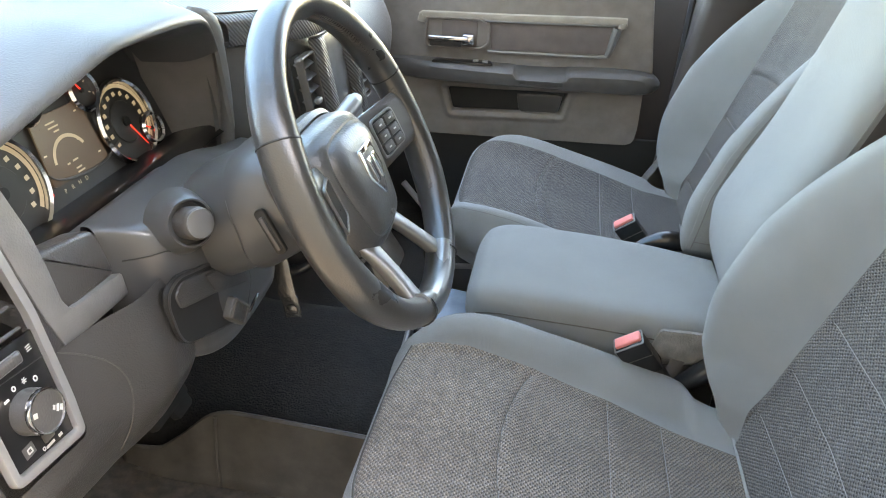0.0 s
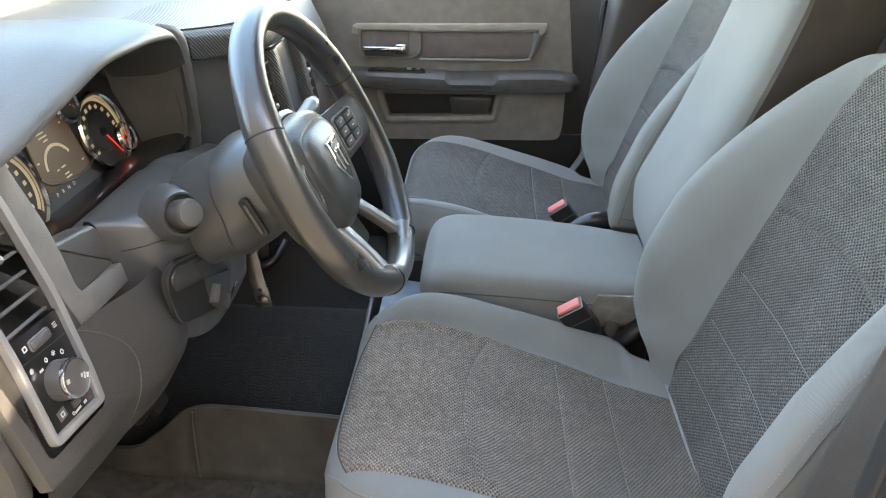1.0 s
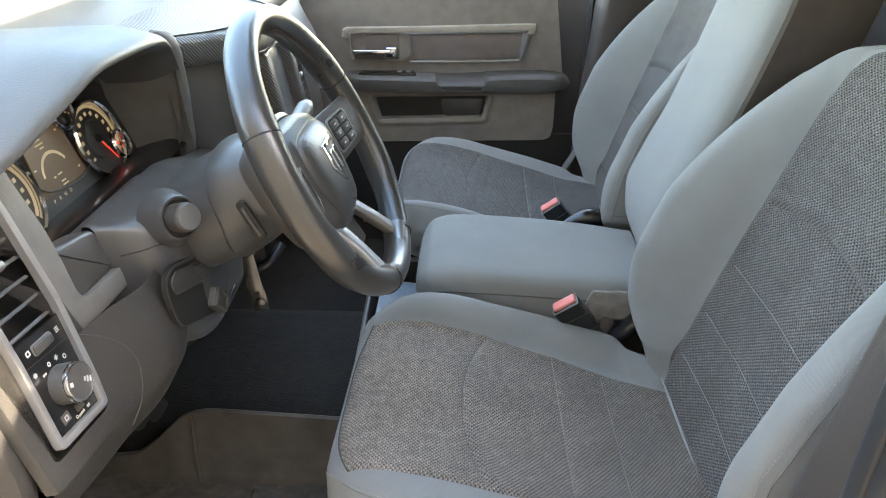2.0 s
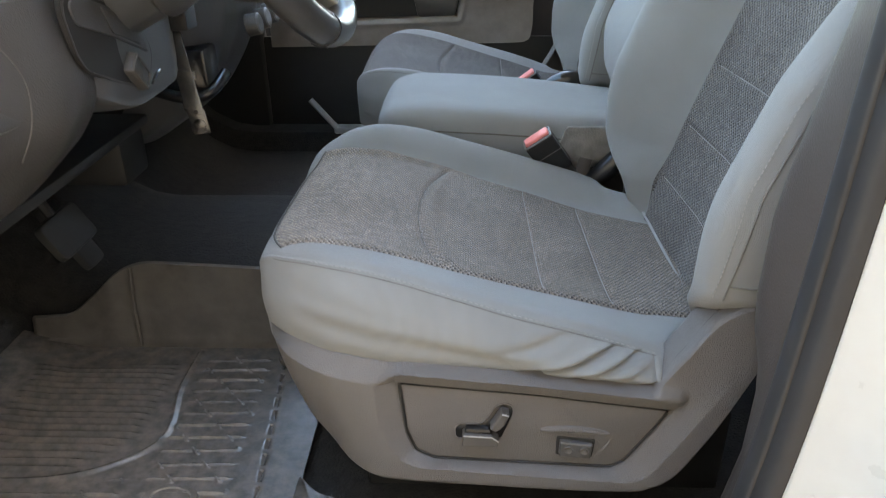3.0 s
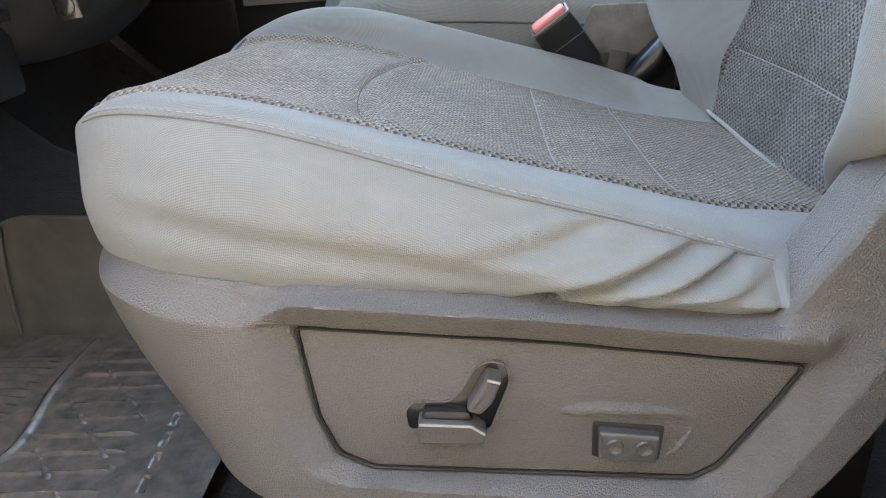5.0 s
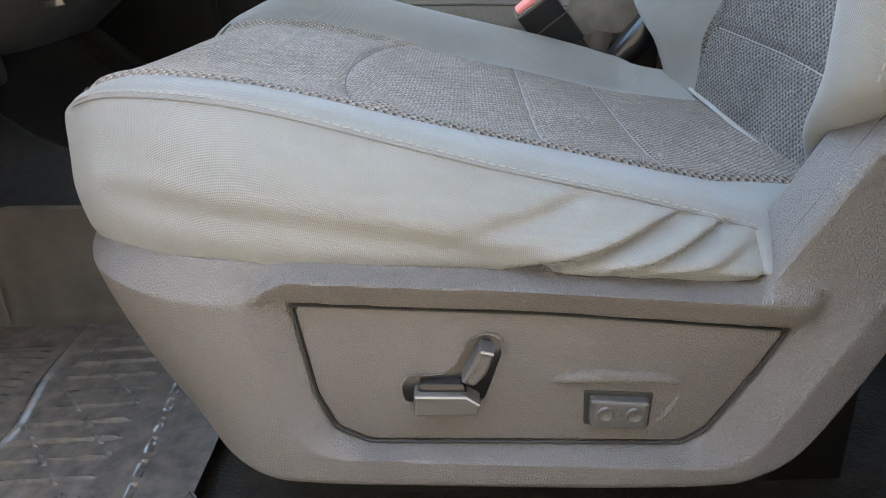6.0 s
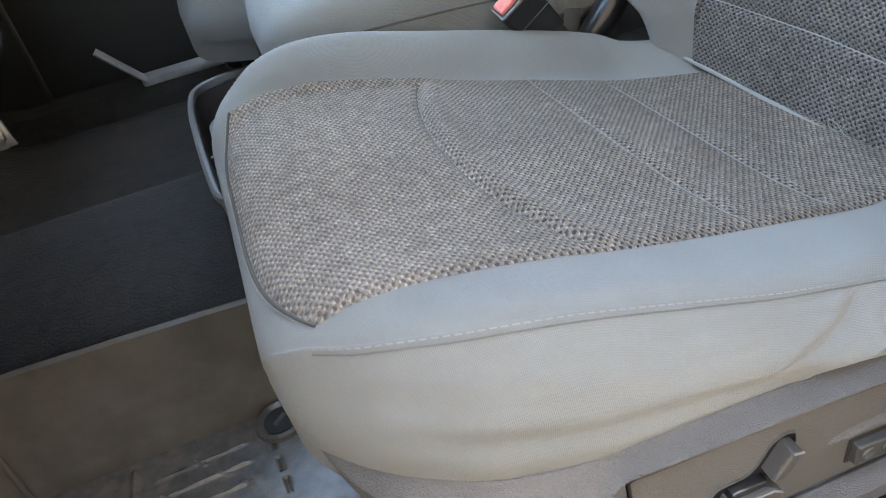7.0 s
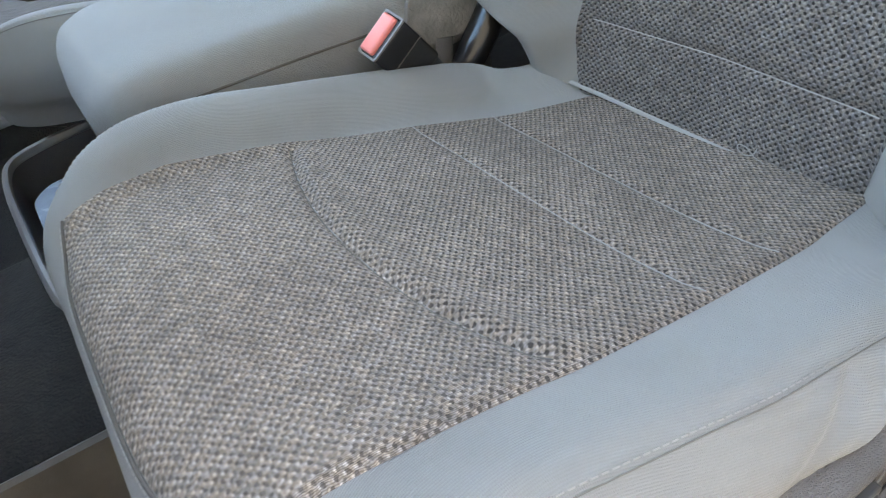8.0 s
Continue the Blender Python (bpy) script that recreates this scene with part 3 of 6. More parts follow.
def pillar_mid(y, s, near):
    """Centre pillar: inner trim, rubber seal, painted jamb, and the latch striker on the near side."""
    p = thing("pillar_near" if near else "pillar_far", "taupe trimmed centre pillar with black seal" + (" and white painted jamb" if near else ""), "pillar", kind="structure")
    zs = np.linspace(0.02, 1.42, 40)
    lean = smooth_to([0.0, 0.1, 0.18, 0.35, 0.7, 1.42], [-0.06, -0.035, -0.015, 0.0, 0.01, 0.06], zs)
    def wall(pts, name, mt, label="", rake=False):
        rows = [[(x + (q if not rake else float(np.interp(z, [0.0, 0.1, 0.2, 0.29, 0.36, 0.46, 0.76, 1.42], [-0.02, 0.005, 0.02, 0.02, 0.001, 0.001, 0.05, 0.1]) * min(1.0, o / 0.07) + q * (1 - min(1.0, o / 0.07)))), y + s * (o + 0.16 * max(0.0, (z - 0.75) / 0.67)), z) for x, o in catmull(pts, 5)] for q, z in zip(lean, zs)]
        ob = part(name, sheet(np.array(rows)), mt, p, label)
        ob.modifiers.new("thick", "SOLIDIFY").thickness = 0.004
    wall([(0.5, 0.10), (0.37, 0.10), (0.30, 0.096), (0.281, 0.088), (0.273, 0.07), (0.277, 0.045), (0.285, 0.02)], "inner_trim", POST, "dark taupe plastic trim", True)
    wall([(0.283, 0.026), (0.275, 0.014), (0.278, -0.002), (0.287, 0.0)], "seal", SEAL, "black rubber door seal")
    wall([(0.283, 0.002), (0.288, -0.012), (0.296, -0.018)], "flange", SEAL, "black lip of the seal")
    wall([(0.296, -0.017), (0.32, -0.05), (0.345, -0.10), (0.36, -0.15), (0.385, -0.18), (0.45, -0.19), (0.6, -0.19)], "jamb", PAINT, "white painted door jamb")
    if near:
        st = part("striker", box(0.345, 0.36, y - 0.125, y - 0.075, 0.27, 0.335, 0.004), STEEL, p, "zinc latch striker")
        part("striker_loop", tube(catmull([(0.35, y - 0.115, 0.29), (0.315, y - 0.115, 0.292), (0.308, y - 0.1, 0.293), (0.315, y - 0.085, 0.294), (0.35, y - 0.085, 0.296)], 5), 0.005, 8), STEEL, st)


# ---- seats ----
FRONT, BACK = -0.212, 0.305
X_ST = [-0.212, -0.207, -0.195, -0.178, -0.15, -0.10, -0.04, 0.02, 0.08, 0.14, 0.196, 0.224, 0.231, 0.238, 0.25, 0.335]
Z_IN = [0.285, 0.312, 0.327, 0.335, 0.338, 0.331, 0.317, 0.300, 0.284, 0.268, 0.253, 0.247, 0.246, 0.245, 0.243, 0.232]
H_BO = [0.0, 0.0, 0.003, 0.006, 0.014, 0.025, 0.029, 0.028, 0.026, 0.025, 0.022, 0.018, 0.017, 0.016, 0.014, 0.010]
K_WD = [0.5, 0.6, 0.69, 0.76, 0.86, 0.94, 0.97, 0.985, 1.0, 1.0, 1.0, 0.995, 0.985, 0.95, 0.87, 0.8]
K_SD = [0.46, 0.57, 0.675, 0.76, 0.865, 0.965, 1.0, 1.0, 1.0, 1.0, 1.0, 0.992, 0.968, 0.925, 0.83, 0.76]
Z_BT = [0.262, 0.256, 0.255, 0.255, 0.257, 0.257, 0.255, 0.252, 0.247, 0.240, 0.233, 0.231, 0.232, 0.234, 0.238, 0.241]
RING_OUT = [(0.0, -0.003, 0), (0.09, 0.001, 0), (0.15, 0.004, 0.2), (0.18, 0.005, 0.4), (0.212, 0.004, 0.72), (0.232, 0.002, 0.88), (0.242, -0.001, 0.88), (0.248, -0.004, 0.84)]
RING_IN = [(0.0, -0.003, 0), (0.09, -0.006, 0), (0.15, -0.009, 0), (0.173, -0.0095, 0), (0.188, -0.008, 0.22), (0.21, -0.003, 0.72), (0.234, 0.0, 1.0), (0.252, -0.002, 0.85)]


def cushion_rows(xs, ring=RING_OUT):
    """Half sections of the cushion: arrays of (offset from the seat's middle, height) for every x."""
    zi, hb, kw, ks, zb = (smooth_to(X_ST, c, xs) for c in (Z_IN, H_BO, K_WD, K_SD, Z_BT))
    rows = []
    for z, h, k, q, b in zip(zi, hb, kw, ks, zb):
        pts = [(o * k, z + d * min(1.0, k) + f * h) for o, d, f in ring]
        edge = pts[-1]
        pts += [(q * 0.263, edge[1] * 0.72 + b * 0.28 - 0.002), (q * 0.271, edge[1] * 0.4 + b * 0.6), (q * 0.266, b + 0.006), (q * 0.256, b - 0.008), (q * 0.248, b - 0.035)]
        rows.append(catmull(pts, 6))
    return np.array(rows)


def insert_sheet(rows_fn, stations, lift, place, half, dips, other=None, flip=1):
    """The woven centre of a cushion or backrest: lies just over it, with seams pressed in."""
    vs = np.linspace(-1, 1, 73)
    grid, uv = [], []
    base = rows_fn(stations)
    base2 = rows_fn(stations, other) if other else base
    run = 0.0
    last = None
    for s, one, two in zip(stations, base, base2):
        line = []
        for v in vs:
            w = half(s, v)
            row = one if v * flip > 0 else two
            o = abs(v) * w
            far = int(np.argmax(row[:, 0]))
            z = np.interp(o, row[:far, 0], row[:far, 1])
            d = lift * (1 - 0.95 * max(0, (abs(v) - 0.94) / 0.06) ** 2)
            for centre, curve, depth, width in dips:
                q = s - (centre + curve * (v * v))
                hold = 1 - ease((abs(v) - 0.86) / 0.12)
                d -= hold * depth * math.exp(-((q / width) ** 2)) - hold * (0.0035 * math.exp(-(((q - 0.014) / 0.009) ** 2)) if curve else 0)
            line.append(place(s, v * w, z, d))
        grid.append(line)
        mid = np.array(line[36])
        if last is not None:
            run += np.linalg.norm(mid - last)
        last = mid
        uv.append([(run, v * half(s, v)) for v in vs])
    return np.array(grid), np.array(uv)


def seat(name, yc, label, driver):
    out = -1 if driver else 1          # the side of the doors
    s = thing(name, label, "car seat", "front seats")
    # cushion body
    xs = np.r_[np.linspace(FRONT, -0.17, 22), np.linspace(-0.165, 0.05, 38), np.linspace(0.052, 0.25, 130), np.linspace(0.255, BACK, 8)]
    left, right = (RING_IN, RING_OUT) if driver else (RING_OUT, RING_IN)
    rows, uvs = [], []
    for x, h, k in zip(xs, cushion_rows(xs, left), cushion_rows(xs, right)):
        r = [(x, yc + o, z) for o, z in h[::-1]] + [(x, yc - o, z) for o, z in k[1:]]
        rows.append(r)
        arc = np.r_[0, np.cumsum(np.linalg.norm(np.diff(np.array(r), axis=0), axis=1))]
        uvs.append([(x, a) for a in arc])
    g = np.array(rows)
    # finer rows down the door side, for the slack cloth gathered towards its rear
    n = g.shape[1]
    first, last = (n - 32, n - 1) if driver else (0, 31)
    at = np.r_[np.arange(0, first), np.linspace(first, last, 125), np.arange(last + 1, n)]
    flat = np.concatenate([g, np.array(uvs)], 2).transpose(1, 0, 2).reshape(n, -1)
    fine = smooth_to(np.arange(n), flat, at).reshape(len(at), len(xs), 5).transpose(1, 0, 2)
    g, skin = fine[:, :, :3].copy(), fine[:, :, 3:]
    side = slice(first, first + 125)
    X, Z = g[:, side, 0], g[:, side, 2]
    top = np.interp(X, X_ST, np.array(Z_IN) + np.array(H_BO))
    bot = np.interp(X, X_ST, Z_BT)
    hh = np.clip((Z - bot) / (top - bot), 0, 1)
    dent = -0.0045 * ease((0.13 - X) / 0.1) * ease((X + 0.17) / 0.06) * np.exp(-(((hh - 0.36 + 0.9 * (X + 0.08)) / 0.11) ** 2))
    dent -= 0.002 * ease((0.02 - X) / 0.1) * ease((X + 0.19) / 0.05) * np.exp(-(((hh - 0.62 + 1.2 * (X + 0.1)) / 0.1) ** 2))
    for deep, wide_, line in ((0.0085, 0.0036, [(0.085, 0.2475), (0.113, 0.253), (0.148, 0.262), (0.17, 0.268), (0.196, 0.2755)]),
                              (0.0075, 0.0030, [(0.14, 0.246), (0.172, 0.255), (0.2, 0.263), (0.226, 0.272)]),
                              (0.0042, 0.0050, [(0.06, 0.273), (0.092, 0.276), (0.117, 0.282), (0.136, 0.291)]),
                              (0.0025, 0.0030, [(0.158, 0.279), (0.178, 0.2815), (0.2, 0.284)]),
                              (0.0028, 0.0032, [(0.16, 0.2415), (0.19, 0.2455), (0.215, 0.252)])):
        c = catmull(line, 12)
        gap = np.stack([np.hypot(X - x, Z - z) for x, z in c])
        i = gap.argmin(0)
        near = gap.min(0) * np.sign(Z - c[i, 1])
        along = np.sin(math.pi * (0.06 + 0.8 * i / (len(c) - 1))) ** 0.8 * (gap.min(0) < 0.035)
        dent += deep * along * (0.6 * np.exp(-(((near - 2.1 * wide_) / (1.3 * wide_)) ** 2)) + 0.45 * np.exp(-(((near + 2.6 * wide_) / (2.0 * wide_)) ** 2)) - np.exp(-((near / wide_) ** 2)))
    # the rear end is a rolled panel with its own upright seam
    dent += 0.0018 * np.exp(-(((X - 0.229) / 0.006) ** 2)) * ease(hh / 0.2) - 0.003 * np.exp(-(((X - 0.2205) / 0.0022) ** 2)) * ease((hh - 0.05) / 0.2) * ease((0.97 - hh) / 0.1)
    dent *= ease((0.86 - hh) / 0.1) * ease(hh / 0.08)
    g[:, side, 1] += out * dent * (1 if driver else 0.6)
    body = part("cushion", sheet(g, skin), CLOTH, s, "pale grey cloth cushion with raised bolsters")
    part("cushion_front", sheet(np.array([g[0], np.array([[FRONT + 0.002, yc + 0.5 * (p[1] - yc), 0.27] for p in g[0]])])), CLOTH, body)
    # woven centre: rounded at its front corners, seams pressed in
    tx, to = np.linspace(FRONT, 0.315, 220), np.linspace(0, 0.2, 60)
    table = {}
    for sg, ring in ((out, RING_OUT), (-out, RING_IN)):
        table[sg] = np.array([np.interp(to, r[:40, 0], r[:40, 1]) for r in cushion_rows(tx, ring)])
    def top_at(x, o, sg):
        i, j = (x - tx[0]) / (tx[1] - tx[0]), o / to[1]
        a, b = min(int(i), 218), min(int(j), 58)
        p, q = i - a, j - b
        t = table[sg]
        return (1 - p) * ((1 - q) * t[a, b] + q * t[a, b + 1]) + p * ((1 - q) * t[a + 1, b] + q * t[a + 1, b + 1])
    def wide(x, sg):
        return float(np.interp(x, [-0.2, -0.175, -0.15, -0.1, 0.0, 0.12, 0.335], [0.176, 0.178, 0.179, 0.181, 0.182, 0.175, 0.155] if sg == out else [0.15, 0.159, 0.168, 0.179, 0.181, 0.173, 0.125]))
    lip_x = lambda v: -0.1985 + (0.029 if v * out > 0 else 0.018) * abs(v) ** 4
    dips = [(-0.034, 0.036, 0.0045, 0.0036), (0.113, 0.0, 0.0026, 0.0035), (0.193, 0.0, 0.0026, 0.0035)]
    def woven(x, v):
        sg = 1 if v > 0 else -1
        o = abs(v) * wide(x, sg)
        d = 0.0038 * (1 - 0.95 * max(0, (abs(v) - 0.94) / 0.06) ** 2) * float(ease((x - lip_x(v)) / 0.012 + 0.25))
        for centre, curve, depth, width in dips:
            q = x - (centre + curve * v * v)
            hold = float(1 - ease((abs(v) - 0.86) / 0.12))
            d -= hold * depth * math.exp(-((q / width) ** 2)) - hold * (0.0035 * math.exp(-(((q - 0.014) / 0.009) ** 2)) if curve else 0)
        return (x + d * 0.17, yc + sg * o, top_at(x, o, sg) + d)
    vs = np.linspace(-1, 1, 91)
    grid, uv = [], []
    for k in np.linspace(0, 1, 170):
        xs_ = [lip_x(v) + (0.31 - lip_x(v)) * k for v in vs]
        grid.append([woven(x, v) for x, v in zip(xs_, vs)])
        uv.append([(x * 1.03, v * wide(x, 1 if v > 0 else -1)) for x, v in zip(xs_, vs)])
    part("cushion_insert", sheet(np.array(grid), np.array(uv)), WEAVE if driver else WEAVE_SHADE, s, "dark woven cloth insert with pale seams")
    lift = lambda p, h: (p[0], p[1], p[2] + h)
    for c in (0.113, 0.193):
        part("seam", tube([lift(woven(c, v), 0.0008) for v in np.linspace(-0.96, 0.96, 40)], 0.0005, 5), STITCH, s, "pale stitched seam")
    part("seam", tube([lift(woven(-0.035 + 0.036 * v * v, v), 0.0004) for v in np.linspace(-0.93, 0.93, 40)], 0.0006, 6), FOLD, s, "dark line for the shade in the fold across the insert")
    # doubled seam round the front edge of the insert, shadow line as dark tube
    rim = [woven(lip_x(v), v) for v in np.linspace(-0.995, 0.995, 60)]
    part("front_seam", tube([(x - 0.0015, y, z - 0.0004) for x, y, z in rim], 0.0012, 6), FOLD, s, "dark line for the shade under the front edge seam")
    part("front_stitch", dashes([(x + 0.005, y, z + 0.0016) for x, y, z in rim]), FOLD, s)
    part("front_stitch", dashes([(x - 0.0036, y, z - 0.0014) for x, y, z in rim]), THREAD, s)
    # piping round the edge of the top, dark for the shadow under its fold
    px = np.linspace(0.222, -0.178, 80)
    edge = cushion_rows(px, right)
    edge2 = cushion_rows(px, left)
    line = [(x, yc - r[42, 0] - 0.0004, r[42, 1] + 0.0002) for x, r in zip(px, edge)]
    sew = [(x, yc - 0.5 * (r[40, 0] + r[41, 0]) - 0.0002, 0.5 * (r[40, 1] + r[41, 1]) + 0.0004) for x, r in zip(px, edge)]
    sew2 = [(x, yc + 0.5 * (r[40, 0] + r[41, 0]) + 0.0002, 0.5 * (r[40, 1] + r[41, 1]) + 0.0004) for x, r in zip(px, edge2)][::-1]
    oth = [(x, yc + r[42, 0] + 0.0004, r[42, 1] + 0.0002) for x, r in zip(px, edge2)][::-1]
    part("piping", tube(line, 0.0005, 6), SEAMD, s, "dark line for the shade under the side seam")
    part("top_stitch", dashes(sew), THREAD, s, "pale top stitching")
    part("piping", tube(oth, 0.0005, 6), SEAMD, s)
    part("top_stitch", dashes(sew2), THREAD, s)

    # backrest, in sections by height
    zb = [0.225, 0.285, 0.305, 0.325, 0.345, 0.45, 0.53, 0.575, 0.65, 0.72, 0.76, 0.785, 0.80]
    xb = [0.302, 0.318, 0.324, 0.330, 0.336, 0.371, 0.400, 0.417, 0.442, 0.464, 0.478, 0.49, 0.508]
    wb = [0.2, 0.208, 0.235, 0.266, 0.284, 0.289, 0.286, 0.28, 0.263, 0.238, 0.208, 0.172, 0.12]
    hbk = [0.015, 0.05, 0.066, 0.078, 0.087, 0.112, 0.112, 0.104, 0.076, 0.036, 0.014, 0.006, 0.002]
    def back_rows(zs):
        fx, fw, fh = (smooth_to(zb, c, zs) for c in (xb, wb, hbk))
        rows = []
        for z, x, w, h in zip(zs, fx, fw, fh):
            n = min(0.145, 0.84 * w)
            e = w - n
            th = 0.15 - 0.05 * (z - 0.25)
            pts = [(0, x + 0.008), (0.55 * n, x + 0.004), (n, x), (n + 0.14 * e, x - 0.12 * h), (n + 0.36 * e, x - 0.55 * h), (n + 0.62 * e, x - 0.95 * h), (n + 0.81 * e, x - h), (n + 0.945 * e, x - 0.86 * h), (w, x - 0.4 * h), (w * 1.008, x + 0.03), (w * 0.98, x + 0.07), (w * 0.88, x + th - 0.01), (w * 0.7, x + th), (0, x + th + 0.005)]
            rows.append(catmull(pts, 6))
        return np.array(rows)
    zs = np.r_[np.linspace(0.225, 0.77, 80), np.linspace(0.774, 0.8, 12)]
    rows, uvs = [], []
    for z, h in zip(zs, back_rows(zs)):
        r = [(x, yc + o, z) for o, x in h[::-1]] + [(x, yc - o, z) for o, x in h[1:-1]]
        arc = np.r_[0, np.cumsum(np.linalg.norm(np.diff(np.array(r), axis=0), axis=1))]
        rows.append(r)
        uvs.append([(z * 1.05, a) for a in arc])
    bk = part("backrest", sheet(np.array(rows), np.array(uvs), closed=True, caps=True), CLOTH, s, "pale grey cloth backrest with deep bolsters")
    place_b = lambda z, o, x, d: (x - d, yc + o, z + 0.3 * d)
    wide_b = lambda z, v: float(np.interp(z, [0.22, 0.3, 0.6, 0.72, 0.76, 0.785, 0.8], [0.15, 0.158, 0.16, 0.158, 0.15, 0.13, 0.1]))
    dips_b = [(0.302, 0, 0.0035, 0.004), (0.381, 0, 0.0035, 0.004), (0.466, 0, 0.0035, 0.004), (0.583, -0.022, 0.005, 0.0045)]
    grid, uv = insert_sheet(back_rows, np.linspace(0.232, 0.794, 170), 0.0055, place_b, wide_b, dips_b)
    part("backrest_insert", sheet(grid, uv), WEAVE_SHADE, s, "dark woven cloth insert with pale seams")
    for c in (0.302, 0.381, 0.466):
        row = back_rows(np.array([c]))[0]
        pts = [(np.interp(abs(v), row[:20, 0], row[:20, 1]) - 0.0032, yc + v, c) for v in np.linspace(-0.148, 0.148, 20)]
        part("seam", tube(pts, 0.0005, 5), STITCH, s, "pale stitched seam")
    part("crease_piping", tube([(0.3, yc + v, 0.2375) for v in np.linspace(-0.17, 0.17, 12)], 0.0022, 6), PIPING, s, "pale piping where cushion meets backrest")
    def side_o(z, x):
        r = back_rows(np.array([z]))[0]
        return float(np.interp(x, r[37:61, 1], r[37:61, 0]))
    front_x = lambda z, k: float(np.interp(z, zb, xb) - k * np.interp(z, zb, hbk))
    fz = np.linspace(0.345, 0.74, 44)
    for sg in (-1, 1):
        pts = [(front_x(z, 0.80), yc + sg * (side_o(z, front_x(z, 0.80)) + 0.0006), z) for z in fz]
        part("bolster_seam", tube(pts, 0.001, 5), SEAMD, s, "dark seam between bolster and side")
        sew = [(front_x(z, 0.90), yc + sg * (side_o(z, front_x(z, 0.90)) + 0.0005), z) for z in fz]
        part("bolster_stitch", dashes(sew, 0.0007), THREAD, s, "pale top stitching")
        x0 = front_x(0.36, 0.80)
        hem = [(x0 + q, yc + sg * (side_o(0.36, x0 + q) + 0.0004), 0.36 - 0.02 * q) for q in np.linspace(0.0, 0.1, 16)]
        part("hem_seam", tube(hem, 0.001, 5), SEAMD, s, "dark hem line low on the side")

    # moulded base with the side cover
    base = part("seat_base", box(-0.12, 0.3, yc - 0.17, yc + 0.17, 0.1, 0.212, 0.02), BLACK, s, "black seat frame and rails")
    for r in (-0.13, 0.13):
        part("seat_rail", box(-0.1, 0.36, yc + r - 0.02, yc + r + 0.02, -0.03, 0.105, 0.004), BLACK, base)
    side_cover(s, yc, out, driver)
    return s


# outlines of the side cover, as (x, z)
GAP = [(-0.0405, 0.2365), (0.1, 0.2235), (0.2375, 0.2055), (0.226, 0.183), (0.1985, 0.137), (0.184, 0.1275), (0.1, 0.132), (-0.006, 0.1375), (-0.026, 0.149), (-0.035, 0.175)]
CREASE = [(-0.067, 0.244), (-0.061, 0.187), (-0.052, 0.16), (-0.04, 0.144), (-0.022, 0.136), (0.1, 0.126), (0.204, 0.118), (0.218, 0.124), (0.229, 0.137), (0.262, 0.198), (0.33, 0.325), (0.33, 0.5), (-0.067, 0.5)]
RIM = [(-0.067, 0.244), (-0.038, 0.257), (0.082, 0.246), (0.2405, 0.2275), (0.236, 0.2035), (0.1, 0.2215), (-0.043, 0.2345), (-0.043, 0.244)]


